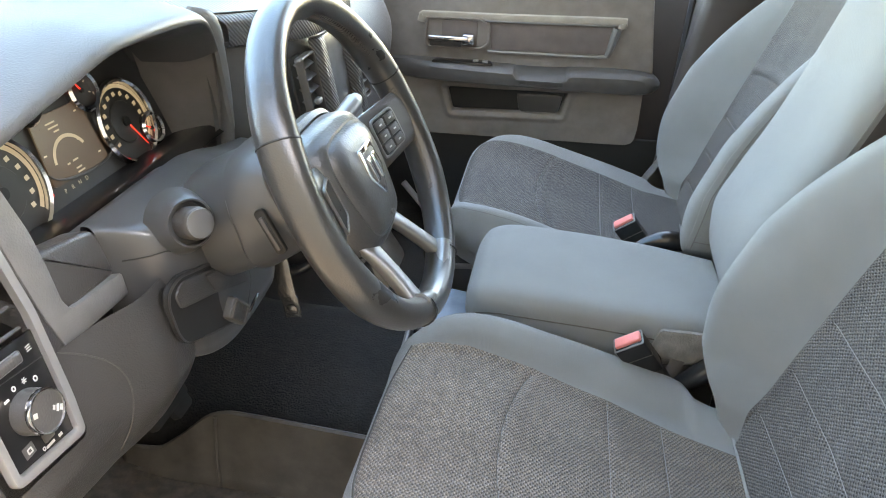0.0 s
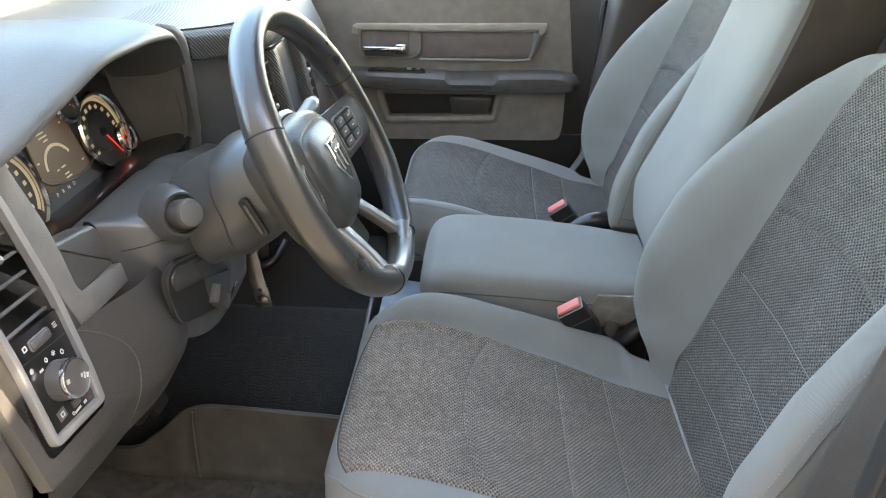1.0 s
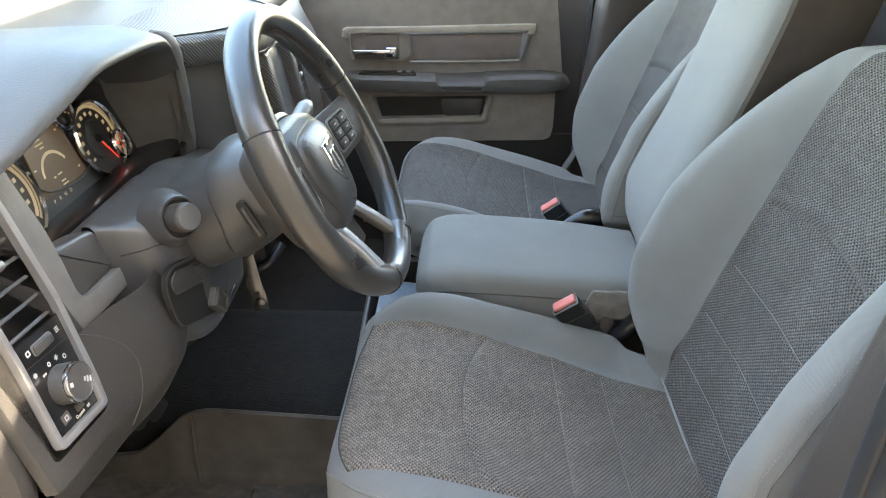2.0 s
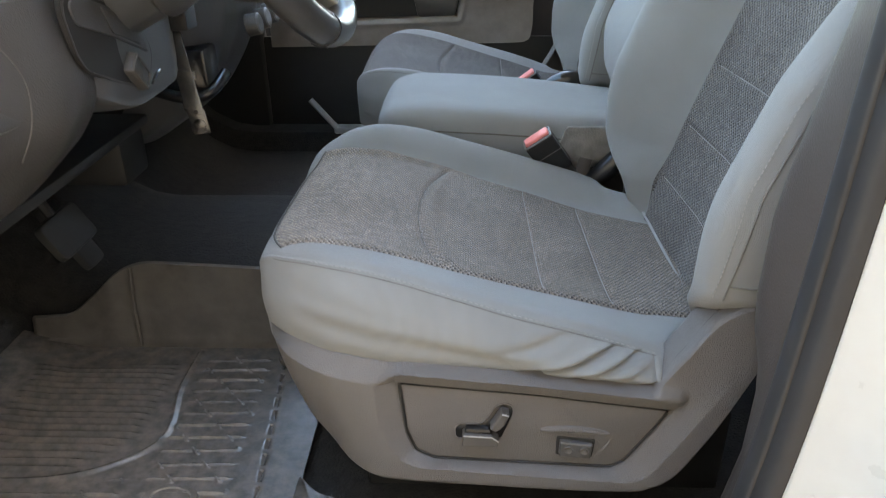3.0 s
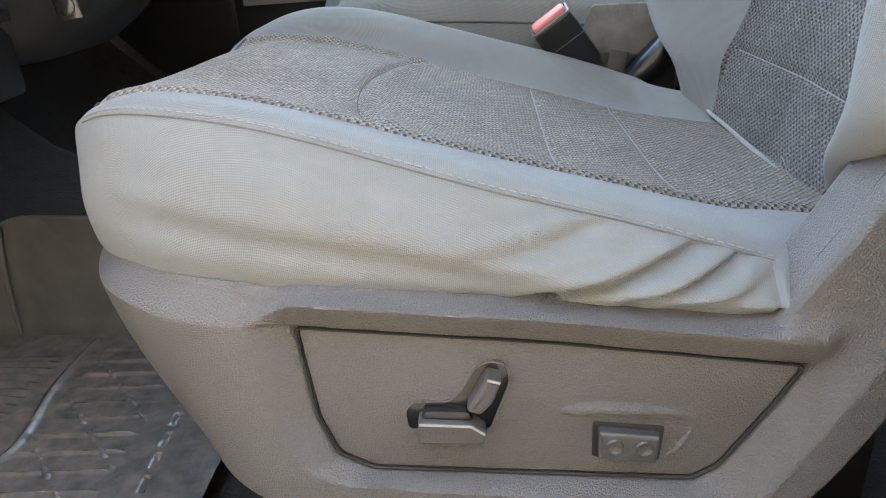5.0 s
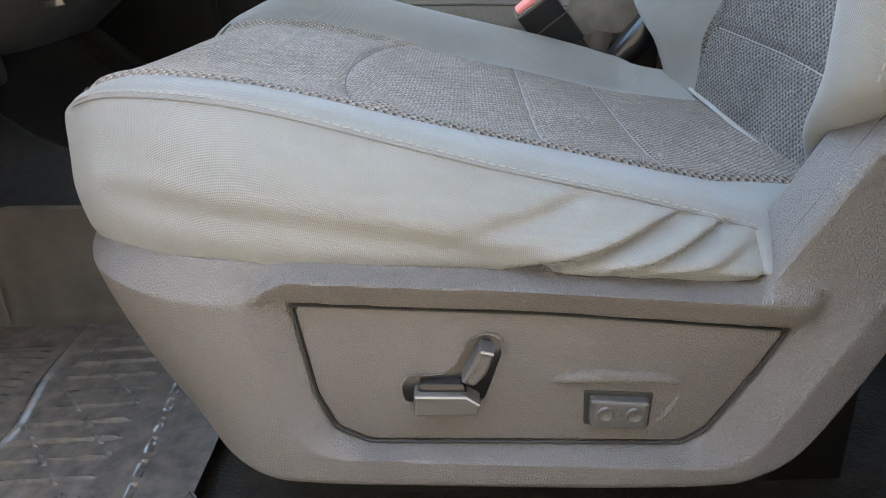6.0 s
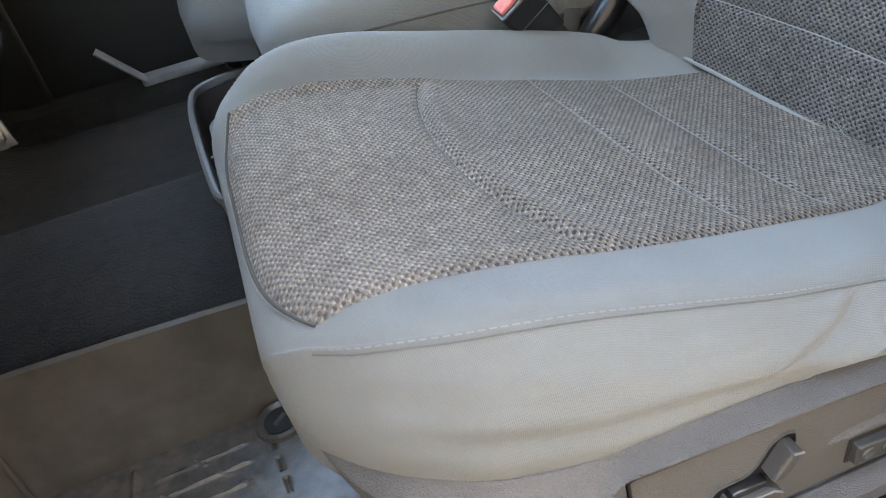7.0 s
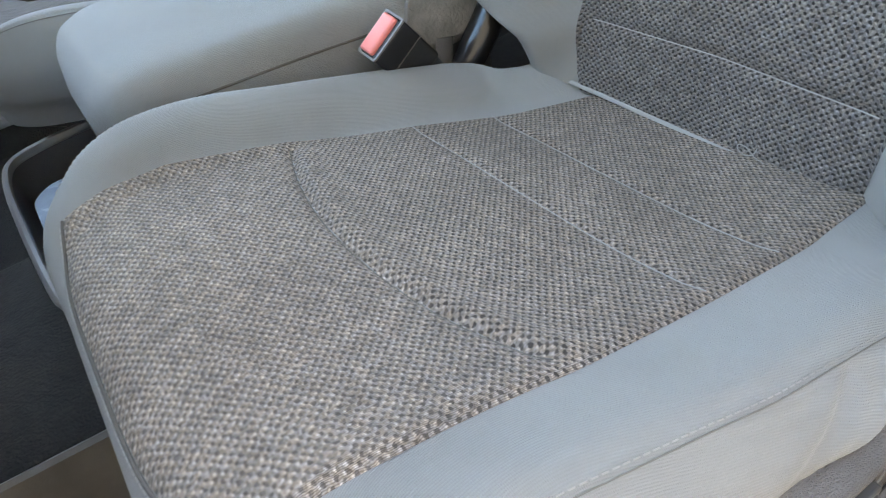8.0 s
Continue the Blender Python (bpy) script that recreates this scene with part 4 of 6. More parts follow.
def side_cover(s, yc, out, driver):
    """Taupe moulding round the door side of the seat: shoulder, ledge, recessed switch panel, and the arm over the recliner."""
    path = [(-0.201, 0.0), (-0.201, 0.085), (-0.199, 0.150), (-0.189, 0.192), (-0.165, 0.234), (-0.127, 0.264), (-0.09, 0.278), (-0.045, 0.283), (0.02, 0.284), (0.3, 0.284), (0.322, 0.284)]
    c = catmull(path, 16)
    arc = np.r_[0, np.cumsum(np.linalg.norm(np.diff(c, axis=0), axis=1))]
    spots = np.r_[np.linspace(0, 0.2, 24, endpoint=False), np.linspace(0.2, arc[-1], 300)]
    c = np.stack([np.interp(spots, arc, c[:, k]) for k in (0, 1)], -1)
    tan = np.gradient(c, axis=0)
    nor = np.stack([-np.abs(tan[:, 1]), np.abs(tan[:, 0])], -1)
    nor /= np.linalg.norm(nor, axis=1, keepdims=True)
    X = c[:, 0]
    top = np.interp(X, [-0.21, -0.16, -0.10, 0.02, 0.11, 0.219, 0.224, 0.236, 0.246, 0.258, 0.269, 0.279, 0.288, 0.299, 0.315, 0.325], [0.266, 0.266, 0.2645, 0.2595, 0.249, 0.236, 0.242, 0.265, 0.281, 0.304, 0.321, 0.330, 0.3355, 0.339, 0.339, 0.335])
    bot = smooth_to([-0.21, -0.17, -0.14, -0.105, -0.066, 0.023, 0.19, 0.214, 0.228, 0.244, 0.274, 0.325], [0.13, 0.124, 0.117, 0.109, 0.105, 0.099, 0.091, 0.092, 0.097, 0.107, 0.157, 0.285], X)
    shoulder = np.interp(X, [-0.21, -0.165, -0.12, -0.095, -0.067, -0.038, 0.082, 0.2405, 0.33], [0.248, 0.248, 0.246, 0.245, 0.244, 0.257, 0.246, 0.2275, 0.2275])
    arm = ease((X - 0.218) / 0.006)
    # a few turned-in rows on top, then the face
    T = np.r_[np.linspace(0, 1, 120)]
    Z = top[:, None] + (bot - top)[:, None] * T[None]
    XX, S = np.repeat(X[:, None], len(T), 1), np.repeat(shoulder[:, None], len(T), 1)
    A = np.repeat(arm[:, None], len(T), 1)
    dp, dc, dr = inside(XX, Z, GAP), inside(XX, Z, CREASE), inside(XX, Z, RIM)
    a, b = np.clip(-dp, 0, 1), np.clip(dc, 0, 1)
    q = -0.016 * (dc > 0) * (1 - a / (a + b + 1e-6)) ** 1.0
    soft_ = 0.003 + 0.012 * ease((XX - 0.2) / 0.03)
    rise = ease((dr + soft_) / soft_)
    q = (1 - rise) * q + rise * np.maximum(q, -0.0135 + 0.0115 * np.minimum(1, a / 0.02))
    drop = ease((dp + 0.0028) / 0.0024)
    q = (1 - drop) * q - drop * 0.021
    over = np.clip(Z - S, 0, 1)
    front = ease((-0.036 - XX) / 0.032)
    q -= (front * 0.85 * over + (1 - front) * 1.5 * np.minimum(over, 0.012)) * (1 - A)
    q -= 0.036 * np.clip((0.25 - Z) / 0.13, 0, 1.2) ** 1.35 * ease((-0.055 - XX) / 0.11)
    q -= 0.022 * ease((np.repeat(bot[:, None], len(T), 1) + 0.02 - Z) / 0.024) ** 1.5
    q -= 0.003 * A * ease(1 - (np.repeat(top[:, None], len(T), 1) - Z) / 0.004)
    PX, PO = c[:, :1] + nor[:, :1] * q, c[:, 1:] + nor[:, 1:] * q
    lip = []
    for w, dz in ((0.048, -0.004), (0.044, 0.0), (0.024, 0.001), (0.003, 0.0008)):
        lip.append(np.stack([PX[:, 0] - nor[:, 0] * w, PO[:, 0] - nor[:, 1] * w, top + dz * arm], -1))
    g = np.concatenate([np.stack(lip, 1), np.stack([PX, PO, Z], -1)], 1)
    g[:, :, 1] = yc + out * g[:, :, 1]
    cov = part("side_cover", sheet(g), BASE, s, "taupe grained plastic side cover")
    cov.modifiers.new("thick", "SOLIDIFY").thickness = 0.002
    groove = [(x + 0.0012, yc + out * 0.262, z + 0.0016) for x, z, k in zip(X, top, arm) if k > 0.9]
    part("arm_groove", tube(groove, 0.0008, 5), BLACK, s, "thin joint along the top of the arm")
    face = yc + out * 0.2665
    def fm(lift):
        o = (0, face + out * lift, 0)
        return axes(o, (1, 0, 0), (0, 0, 1)) if out < 0 else axes(o, (-1, 0, 0), (0, 0, 1))
    fx = 1 if out < 0 else -1
    P = lambda pts: [(fx * a_, b_) for a_, b_ in pts][::fx]
    part("panel_joint", tube([(p[0], face + out * 0.0032, p[1]) for p in rounded([(x, z) for x, z in GAP], 0.004, 3)], 0.0009, 6, closed=True, up=(0, 1, 0)), BLACK, s, "thin black joint round the switch panel")
    mid = (0.095, 0.182)
    shrink = lambda k: [(mid[0] + (x - mid[0]) * (1 - k / 0.13), mid[1] + (z - mid[1]) * (1 - k / 0.05)) for x, z in GAP]
    part("panel_gap", plate(rounded(P(GAP), 0.004, 3), fm(-0.006), 0.0063, 0), BLACK, s)
    pan = part("switch_panel", plate(rounded(P(shrink(0.0013)), 0.004, 3), fm(-0.004), 0.0062, 0.0012), BASE, s, "taupe panel with the seat switches")
    if not driver:
        return
    rec = rounded(P([(0.018, 0.166), (0.0165, 0.178), (0.021, 0.1855), (0.043, 0.1855), (0.05, 0.192), (0.0585, 0.2085), (0.067, 0.2125), (0.0755, 0.2095), (0.077, 0.199), (0.0655, 0.166)]), 0.0035, 3)
    part("switch_recess", plate(rec, fm(0.0016), 0.0012, 0.0004), GLOSS, pan, "black recess")
    rec2 = [(p.x, p.y) for p in rec]
    cx_, cz_ = sum(p[0] for p in rec2) / len(rec2), sum(p[1] for p in rec2) / len(rec2)
    part("recess_edge", ring_plate([(cx_ + (x - cx_) * 1.05, cz_ + (z - cz_) * 1.05) for x, z in rec2], rec2, fm(0.0014), 0.0024, 0), BASE, pan)
    a = part("slide_switch", plate(rounded(P([(0.0238, 0.1625), (0.0618, 0.1615), (0.0632, 0.1705), (0.0555, 0.1765), (0.0245, 0.1785)]), 0.002, 3), fm(0.002), 0.012, 0.0022, 3), GREY, pan, "grey seat slide switch", False)
    part("switch_edge", tube([(0.0255, face + out * 0.0138, 0.1772), (0.055, face + out * 0.0138, 0.1755), (0.0624, face + out * 0.0138, 0.1698)], 0.0008, 6), FRAME, a)
    part("switch_root", plate(rounded(P([(0.026, 0.176), (0.056, 0.174), (0.054, 0.1825), (0.028, 0.1835)]), 0.002, 2), fm(0.0016), 0.008, 0.002), GLOSS, a)
    b = part("recline_switch", plate(rounded(P([(0.0525, 0.1865), (0.0605, 0.1835), (0.068, 0.192), (0.0728, 0.206), (0.0645, 0.2085)]), 0.002, 3), fm(0.002), 0.013, 0.0025, 3), GREY, pan, "grey backrest switch", False)
    part("switch_edge", tube([(0.065, face + out * 0.0148, 0.2074), (0.072, face + out * 0.0148, 0.2054)], 0.0009, 6), FRAME, b)
    # lumbar rocker in a shallow dished surround under a bright brow
    brow = catmull([(0.106, 0.1765), (0.117, 0.1785), (0.14, 0.1785), (0.165, 0.176), (0.183, 0.1715)], 5)
    part("lumbar_brow", tube([(x, face + out * 0.0008, z) for x, z in brow], [0.0008 + 0.0046 * math.sin(math.pi * i / (len(brow) - 1)) ** 0.5 for i in range(len(brow))], 12), BASE, pan, "moulded brow over the lumbar switch")
    part("lumbar_brow", tube([(x, face + out * 0.0004, z) for x, z in catmull([(0.108, 0.149), (0.118, 0.147), (0.128, 0.1455)], 4)], [0.0006 + 0.0016 * (i / 8) for i in range(9)], 8), BASE, pan)
    part("lumbar_brow", tube([(x, face + out * 0.0006, z) for x, z in catmull([(0.183, 0.1715), (0.179, 0.158), (0.171, 0.1465), (0.163, 0.1425)], 4)], [0.0006 + 0.0022 * math.sin(math.pi * i / 12) for i in range(13)], 8), BASE, pan)
    part("lumbar_frame", plate(rounded(P([(0.1245, 0.1445), (0.1635, 0.1405), (0.1655, 0.1655), (0.1245, 0.1695)]), 0.002), fm(0.0018), 0.0012, 0.0004), BLACK, pan)
    lk = part("lumbar_switch", plate(rounded(P([(0.1275, 0.1465), (0.1610, 0.1430), (0.1625, 0.1625), (0.1275, 0.1665)]), 0.002), fm(0.0024), 0.0068, 0.002, 3), DARK, pan, "dark rocker with two dimples", False)
    for cx, cz in ((0.1365, 0.1565), (0.1535, 0.1550)):
        m = axes((cx, face + out * 0.0092, cz), (1, 0, 0), (0, 0, 1))
        part("dimple", lathe([(0.0001, 0.0002), (0.002, 0.0002), (0.0034, 0.0006), (0.0044, 0.0012), (0.0052, 0.0)], m, 20), GREY, lk)


def middle_seat():
    s = thing("middle_seat", "grey cloth jump seat between the front seats", "car seat", "front seats")
    xs = np.r_[np.linspace(-0.128, -0.1, 10), np.linspace(-0.096, 0.3, 50)]
    zt = smooth_to([-0.128, -0.122, -0.1, -0.06, 0.05, 0.2, 0.3], [0.31, 0.335, 0.358, 0.366, 0.362, 0.35, 0.34], xs)
    wk = smooth_to([-0.128, -0.12, -0.1, -0.06, 0.0, 0.17, 0.3], [0.06, 0.105, 0.128, 0.135, 0.137, 0.135, 0.12], xs)
    zb = smooth_to([-0.128, -0.1, 0.3], [0.29, 0.262, 0.262], xs)
    rows, uvs = [], []
    for x, z, w, b in zip(xs, zt, wk, zb):
        pts = [(0, z + 0.004), (0.5 * w, z + 0.003), (0.82 * w, z), (0.95 * w, z - 0.01), (w, z - 0.03), (w * 1.01, (z + b) / 2 - 0.01), (w * 0.99, b + 0.01), (w * 0.93, b)]
        h = catmull(pts, 6)
        r = [(x, MID + o, q) for o, q in h[::-1]] + [(x, MID - o, q) for o, q in h[1:]]
        arc = np.r_[0, np.cumsum(np.linalg.norm(np.diff(np.array(r), axis=0), axis=1))]
        rows.append(r)
        uvs.append([(x, a) for a in arc])
    part("cushion", sheet(np.array(rows), np.array(uvs), caps=True), CLOTH, s, "flat pale grey cloth cushion")
    for sg in (-1, 1):
        pts = [(x, MID + sg * (w * 1.003), z - 0.036) for x, z, w in zip(xs[8:], zt[8:], wk[8:])]
        part("piping", tube(pts, 0.0014, 5), FOLD, s)
    # backrest, thicker than its neighbours and standing proud of them
    zb_, xb_ = [0.30, 0.345, 0.4, 0.45, 0.52, 0.6, 0.7, 0.8, 0.9, 0.93], [0.315, 0.300, 0.279, 0.276, 0.299, 0.333, 0.368, 0.398, 0.425, 0.455]
    wb_ = [0.10, 0.118, 0.128, 0.132, 0.134, 0.134, 0.134, 0.132, 0.12, 0.09]
    zs = np.linspace(0.30, 0.93, 70)
    rows, uvs = [], []
    for z, x, w in zip(zs, smooth_to(zb_, xb_, zs), smooth_to(zb_, wb_, zs)):
        pts = [(0, x), (0.6 * w, x + 0.002), (0.86 * w, x + 0.009), (0.97 * w, x + 0.024), (w, x + 0.05), (w, x + 0.12), (0.95 * w, x + 0.16), (0.7 * w, x + 0.175), (0, x + 0.175)]
        h = catmull(pts, 6)
        r = [(q, MID + o, z) for o, q in h[::-1]] + [(q, MID - o, z) for o, q in h[1:-1]]
        arc = np.r_[0, np.cumsum(np.linalg.norm(np.diff(np.array(r), axis=0), axis=1))]
        rows.append(r)
        uvs.append([(z, a) for a in arc])
    part("backrest", sheet(np.array(rows), np.array(uvs), closed=True, caps=True), CLOTH, s, "upright grey cloth backrest")
    for sg in (-1, 1):
        rows = [[(x + q, MID + sg * (w * k + 0.0022), z) for q, k in ((0.036, 1.0), (0.06, 1.0), (0.09, 1.0), (0.12, 1.0), (0.14, 0.985), (0.16, 0.95))] for z, x, w in zip(zs[10:-6], smooth_to(zb_, xb_, zs[10:-6]), smooth_to(zb_, wb_, zs[10:-6]))]
        part("side_panel", sheet(np.array(rows)), SIDEV, s, "dark taupe vinyl side panel")
    fz = np.linspace(0.42, 0.9, 30)
    for sg in (-1, 1):
        part("piping", tube([(x + 0.03, MID + sg * (w * 0.985 + 0.0015), z) for z, x, w in zip(fz, smooth_to(zb_, xb_, fz), smooth_to(zb_, wb_, fz))], 0.001, 5), SEAMD, s, "dark seam")
    part("seat_box", box(-0.11, 0.3, MID - 0.118, MID + 0.118, 0.07, 0.268, 0.01), DARK, s, "dark plastic box under the cushion")
    flap = plate(rounded([(0.172, 0.283), (0.29, 0.279), (0.29, 0.338), (0.19, 0.338)], 0.006), axes((0, MID - 0.1345, 0), (1, 0, 0), (0, 0, 1)), 0.006, 0.0025)
    part("cloth_flap", flap, FLAP, s, "grey felt flap at the side")
    part("hinge_cover", tube(catmull([(0.215, MID - 0.15, 0.225), (0.25, MID - 0.152, 0.262), (0.275, MID - 0.152, 0.29), (0.295, MID - 0.15, 0.325)], 6), [0.012 + 0.006 * math.sin(math.pi * i / 18) for i in range(19)], 14), GLOSS, s, "smooth dark hinge cover")
    part("hinge_cover", tube(catmull([(0.165, MID + 0.165, 0.31), (0.215, MID + 0.168, 0.335), (0.262, MID + 0.168, 0.34), (0.3, MID + 0.165, 0.375)], 6), [0.008 + 0.012 * math.sin(math.pi * i / 18) for i in range(19)], 14), GLOSS, s)
    part("anchor_strap", tube(catmull([(0.195, MID - 0.145, 0.22), (0.215, MID - 0.142, 0.25), (0.225, MID - 0.14, 0.285)], 5), 0.011, 8, flat=0.25, up=(0, 1, 0)), GREY, s, "grey strap at the hinge")
    return s


def buckle(y, lean, lab, back=0.0):
    """Seat belt buckle on its stalk."""
    b = thing("seat_belt_buckle", lab, "seat belt buckle", "seat belt buckles")
    top, foot = Vector((0.14 + back, y, 0.327 - 0.5 * back)), Vector((0.214 + back, y + lean, 0.225))
    z = (top - foot).normalized()
    across = Vector((0.99, 0.06, 0))
    across = (across - across.dot(z) * z).normalized()
    m = axes(top, across.cross(z), across)
    part("housing", box(-0.014, 0.014, -0.024, 0.024, -0.07, 0.0, 0.004, 3, m), GLOSS, b, "black plastic housing")
    part("release_button", box(-0.011, 0.008, -0.021, 0.021, -0.004, 0.0055, 0.003, 3, m), RED, b, "red release button")
    part("rim", ring_plate(rounded([(-0.0145, -0.0245), (0.0145, -0.0245), (0.0145, 0.0245), (-0.0145, 0.0245)], 0.004), rounded([(-0.0125, -0.0225), (0.0125, -0.0225), (0.0125, 0.0225), (-0.0125, 0.0225)], 0.003), m @ Matrix.Translation((0, 0, -0.001)), 0.002), ARM, b)
    part("edge_line", tube([m @ Vector(q) for q in ((-0.0143, -0.0243, -0.024), (0.0143, -0.0243, -0.03), (0.0143, 0.0243, -0.03), (-0.0143, 0.0243, -0.024))], 0.0006, 5, closed=True), GREY, b)
    part("stalk", box(-0.011, 0.011, -0.021, 0.021, -0.16, -0.066, 0.006, 2, m), BLACK, b, "black sleeve")
    return b


shell()
door_far()
pillar_mid(0.46, 1, True)
pillar_mid(2.08, -1, False)
seat("driver_seat", DRIVER, "grey cloth driver's seat with dark woven centre and taupe power base", True)
seat("passenger_seat", PASSENGER, "grey cloth passenger seat with dark woven centre", False)
middle_seat()
buckle(1.105, 0.022, "black belt buckle with red button beside the driver's cushion")
buckle(1.535, 0.02, "black belt buckle with red button beside the passenger's cushion", 0.014)


# ---- steering wheel and column ----
TILT_W = radians(26.4)
HUB = Vector((-0.199, DRIVER, 0.694))
WHEEL = axes(HUB, (0, 1, 0), (-math.sin(TILT_W), 0, math.cos(TILT_W)))   # x to the driver's right, y up the wheel, z to the driver


def arc_band(r0, r1, a0, a1, n, zf):
    rows = []
    for r in np.linspace(r0, r1, 6):
        rows.append([(r * math.cos(a), r * math.sin(a), zf(r)) for a in np.linspace(a0, a1, n)])
    return np.array(rows)


def steering_wheel():
    w = thing("steering_wheel", "black leather steering wheel with silver lower spokes", "steering wheel", m=WHEEL)
    R = 0.171
    ang = np.linspace(0, 2 * math.pi, 120, endpoint=False)
    rows = []
    for a in ang:
        grip = 0.0175 + 0.0015 * math.exp(-((math.cos(a) ** 2 - 0.8) / 0.2) ** 2)
        ring = [((R + grip * 0.92 * math.cos(t)) * math.cos(a), (R + grip * 0.92 * math.cos(t)) * math.sin(a), grip * 1.08 * math.sin(t)) for t in np.linspace(0, 2 * math.pi, 20, endpoint=False)]
        rows.append(ring)
    rows.append(rows[0])
    bm = sheet(np.array(rows), closed=True)
    bmesh.ops.remove_doubles(bm, verts=bm.verts, dist=1e-6)
    rim = part("rim", bm, LEATHER, w, "black leather wrapped rim")
    for deg in (17, 153, 248, 292):
        a = radians(deg)
        loop = [((R + 0.0172 * math.cos(t)) * math.cos(a), (R + 0.0172 * math.cos(t)) * math.sin(a), 0.0202 * math.sin(t)) for t in np.linspace(0, 2 * math.pi, 22, endpoint=False)]
        part("rim_seam", tube(loop, 0.0011, 5, closed=True, up=(math.cos(a), math.sin(a), 0.3)), BLACK, rim)
    # laced stitches on the inside of the rim
    bm = bmesh.new()
    for lo, hi in ((32, 78), (-38, 12), (102, 148)):
        for deg in np.arange(lo, hi, 1.7):
            a = radians(deg)
            for sg in (-1, 1):
                p = Vector(((R - 0.0163) * math.cos(a), (R - 0.0163) * math.sin(a), 0.004))
                q = Vector(((R - 0.0165) * math.cos(a + 0.018), (R - 0.0165) * math.sin(a + 0.018), 0.004 + sg * 0.0045))
                b = tube([p, q], 0.0007, 4)
                me = bpy.data.meshes.new("tmp")
                b.to_mesh(me)
                b.free()
                bm.from_mesh(me)
                bpy.data.meshes.remove(me)
    st = part("lacing", bm, GREY, rim, "grey cross stitching")
    tagged(st, kind="stuff")
    # airbag cover: a soft trapezoid sunk to the plane of the rim
    out = catmull([(0, 0.055), (0.045, 0.053), (0.07, 0.04), (0.076, 0.005), (0.066, -0.045), (0.05, -0.08), (0.025, -0.092), (0, -0.094), (-0.025, -0.092), (-0.05, -0.08), (-0.066, -0.045), (-0.076, 0.005), (-0.07, 0.04), (-0.045, 0.053)], 6, closed=True)
    mid = Vector((0, -0.018))
    def ringed(k, z):
        return [(mid.x + k * (x - mid.x), mid.y + k * (y - mid.y), z) for x, y in out]
    part("airbag_cover", sheet(np.array([ringed(k, z) for k, z in ((1.0, -0.055), (1.01, -0.04), (0.99, -0.029), (0.93, -0.019), (0.83, -0.0125), (0.795, -0.0125), (0.77, -0.0095), (0.72, -0.0055), (0.55, -0.001), (0.3, 0.0015), (0.1, 0.002))]), closed=True, caps=True), COVER, w, "grained black airbag cover")
    part("cover_gap", sheet(np.array([ringed(k, z) for k, z in ((0.9, -0.07), (1.03, -0.06), (1.035, -0.047), (0.98, -0.043))]), closed=True, caps=True), BLACK, w)
    part("hub_shell", sheet(np.array([ringed(k, z) for k, z in ((0.7, -0.085), (1.0, -0.08), (1.13, -0.062), (1.12, -0.05), (1.04, -0.045), (1.02, -0.055))]), closed=True, caps=True), DARK, w, "dark hub shell")
    em = rounded([(-0.021, 0.029), (0.021, 0.029), (0.023, -0.003), (0.0, -0.031), (-0.023, -0.003)], 0.005)
    e = part("emblem", plate(em, Matrix.Translation((0, -0.013, 0.0005)), 0.003, 0.001), CHROME, w, "plain chrome shield emblem")
    part("emblem_field", plate([(0.8 * p.x, 0.8 * p.y) for p in em], Matrix.Translation((0, -0.013, 0.003)), 0.001, 0.0003), GREY, e)
    for x0, x1 in ((-0.012, -0.0025), (0.0025, 0.012)):
        part("emblem_bar", plate(rounded([(x0, -0.012), (x1, -0.012), (x1 + 0.001, 0.017), (x0 - 0.001, 0.017)], 0.003), Matrix.Translation((0, -0.013, 0.0036)), 0.0016, 0.0005), CHROME, e)
    part("airbag_mark", plate(rounded([(-0.004, -0.066), (0.004, -0.066), (0.004, -0.059), (-0.004, -0.059)], 0.001), Matrix.Translation((0, 0.0, -0.004)), 0.0025), GREY, w)
    # side spokes with button pods
    for sg in (-1, 1):
        g = []
        for t in np.linspace(0, 1, 10):
            x = sg * (0.058 + 0.106 * t)
            dz = -0.026 + 0.034 * t
            hw = 0.034 - 0.003 * t
            cy = -0.006 + 0.002 * t
            ring = catmull([(x, cy + hw, dz - 0.006), (x, cy + hw * 0.85, dz + 0.002), (x, cy, dz + 0.004), (x, cy - hw * 0.85, dz + 0.002), (x, cy - hw, dz - 0.006), (x, cy, dz - 0.02)], 4, closed=True)
            g.append(ring)
        sp = part("side_spoke", sheet(np.array(g), closed=True, caps=True), DARK, w, "dark side spoke")
        pm = Matrix.Translation((sg * 0.103, -0.005, -0.0065)) @ pose(0, 0, 0, 0, -sg * 17.8, 0)
        fr = rounded([(-0.026, -0.025), (0.026, -0.021), (0.025, 0.025), (-0.025, 0.025)], 0.008)
        pod = part("button_bezel", ring_plate(fr, [(0.9 * p.x, 0.9 * p.y) for p in fr], pm, 0.003, 0.001), SILVER if sg > 0 else DARK, sp, "thin edged button frame")
        part("button_field", plate([(0.86 * p.x, 0.86 * p.y) for p in fr], pm, 0.002), GLOSS, sp)
        for ix in (-0.011, 0.011):
            for iy in (-0.014, 0.0, 0.014):
                if sg < 0:
                    continue
                bt = part("button", box(ix - 0.0095, ix + 0.0095, iy - 0.0058, iy + 0.0058, 0.0, 0.0045, 0.0015, 2, pm), DARK, pod)
                part("button_mark", box(ix - 0.0025, ix + 0.0025, iy - 0.0009, iy + 0.0009, 0.0044, 0.0048, 0, 1, pm), MARK, bt)
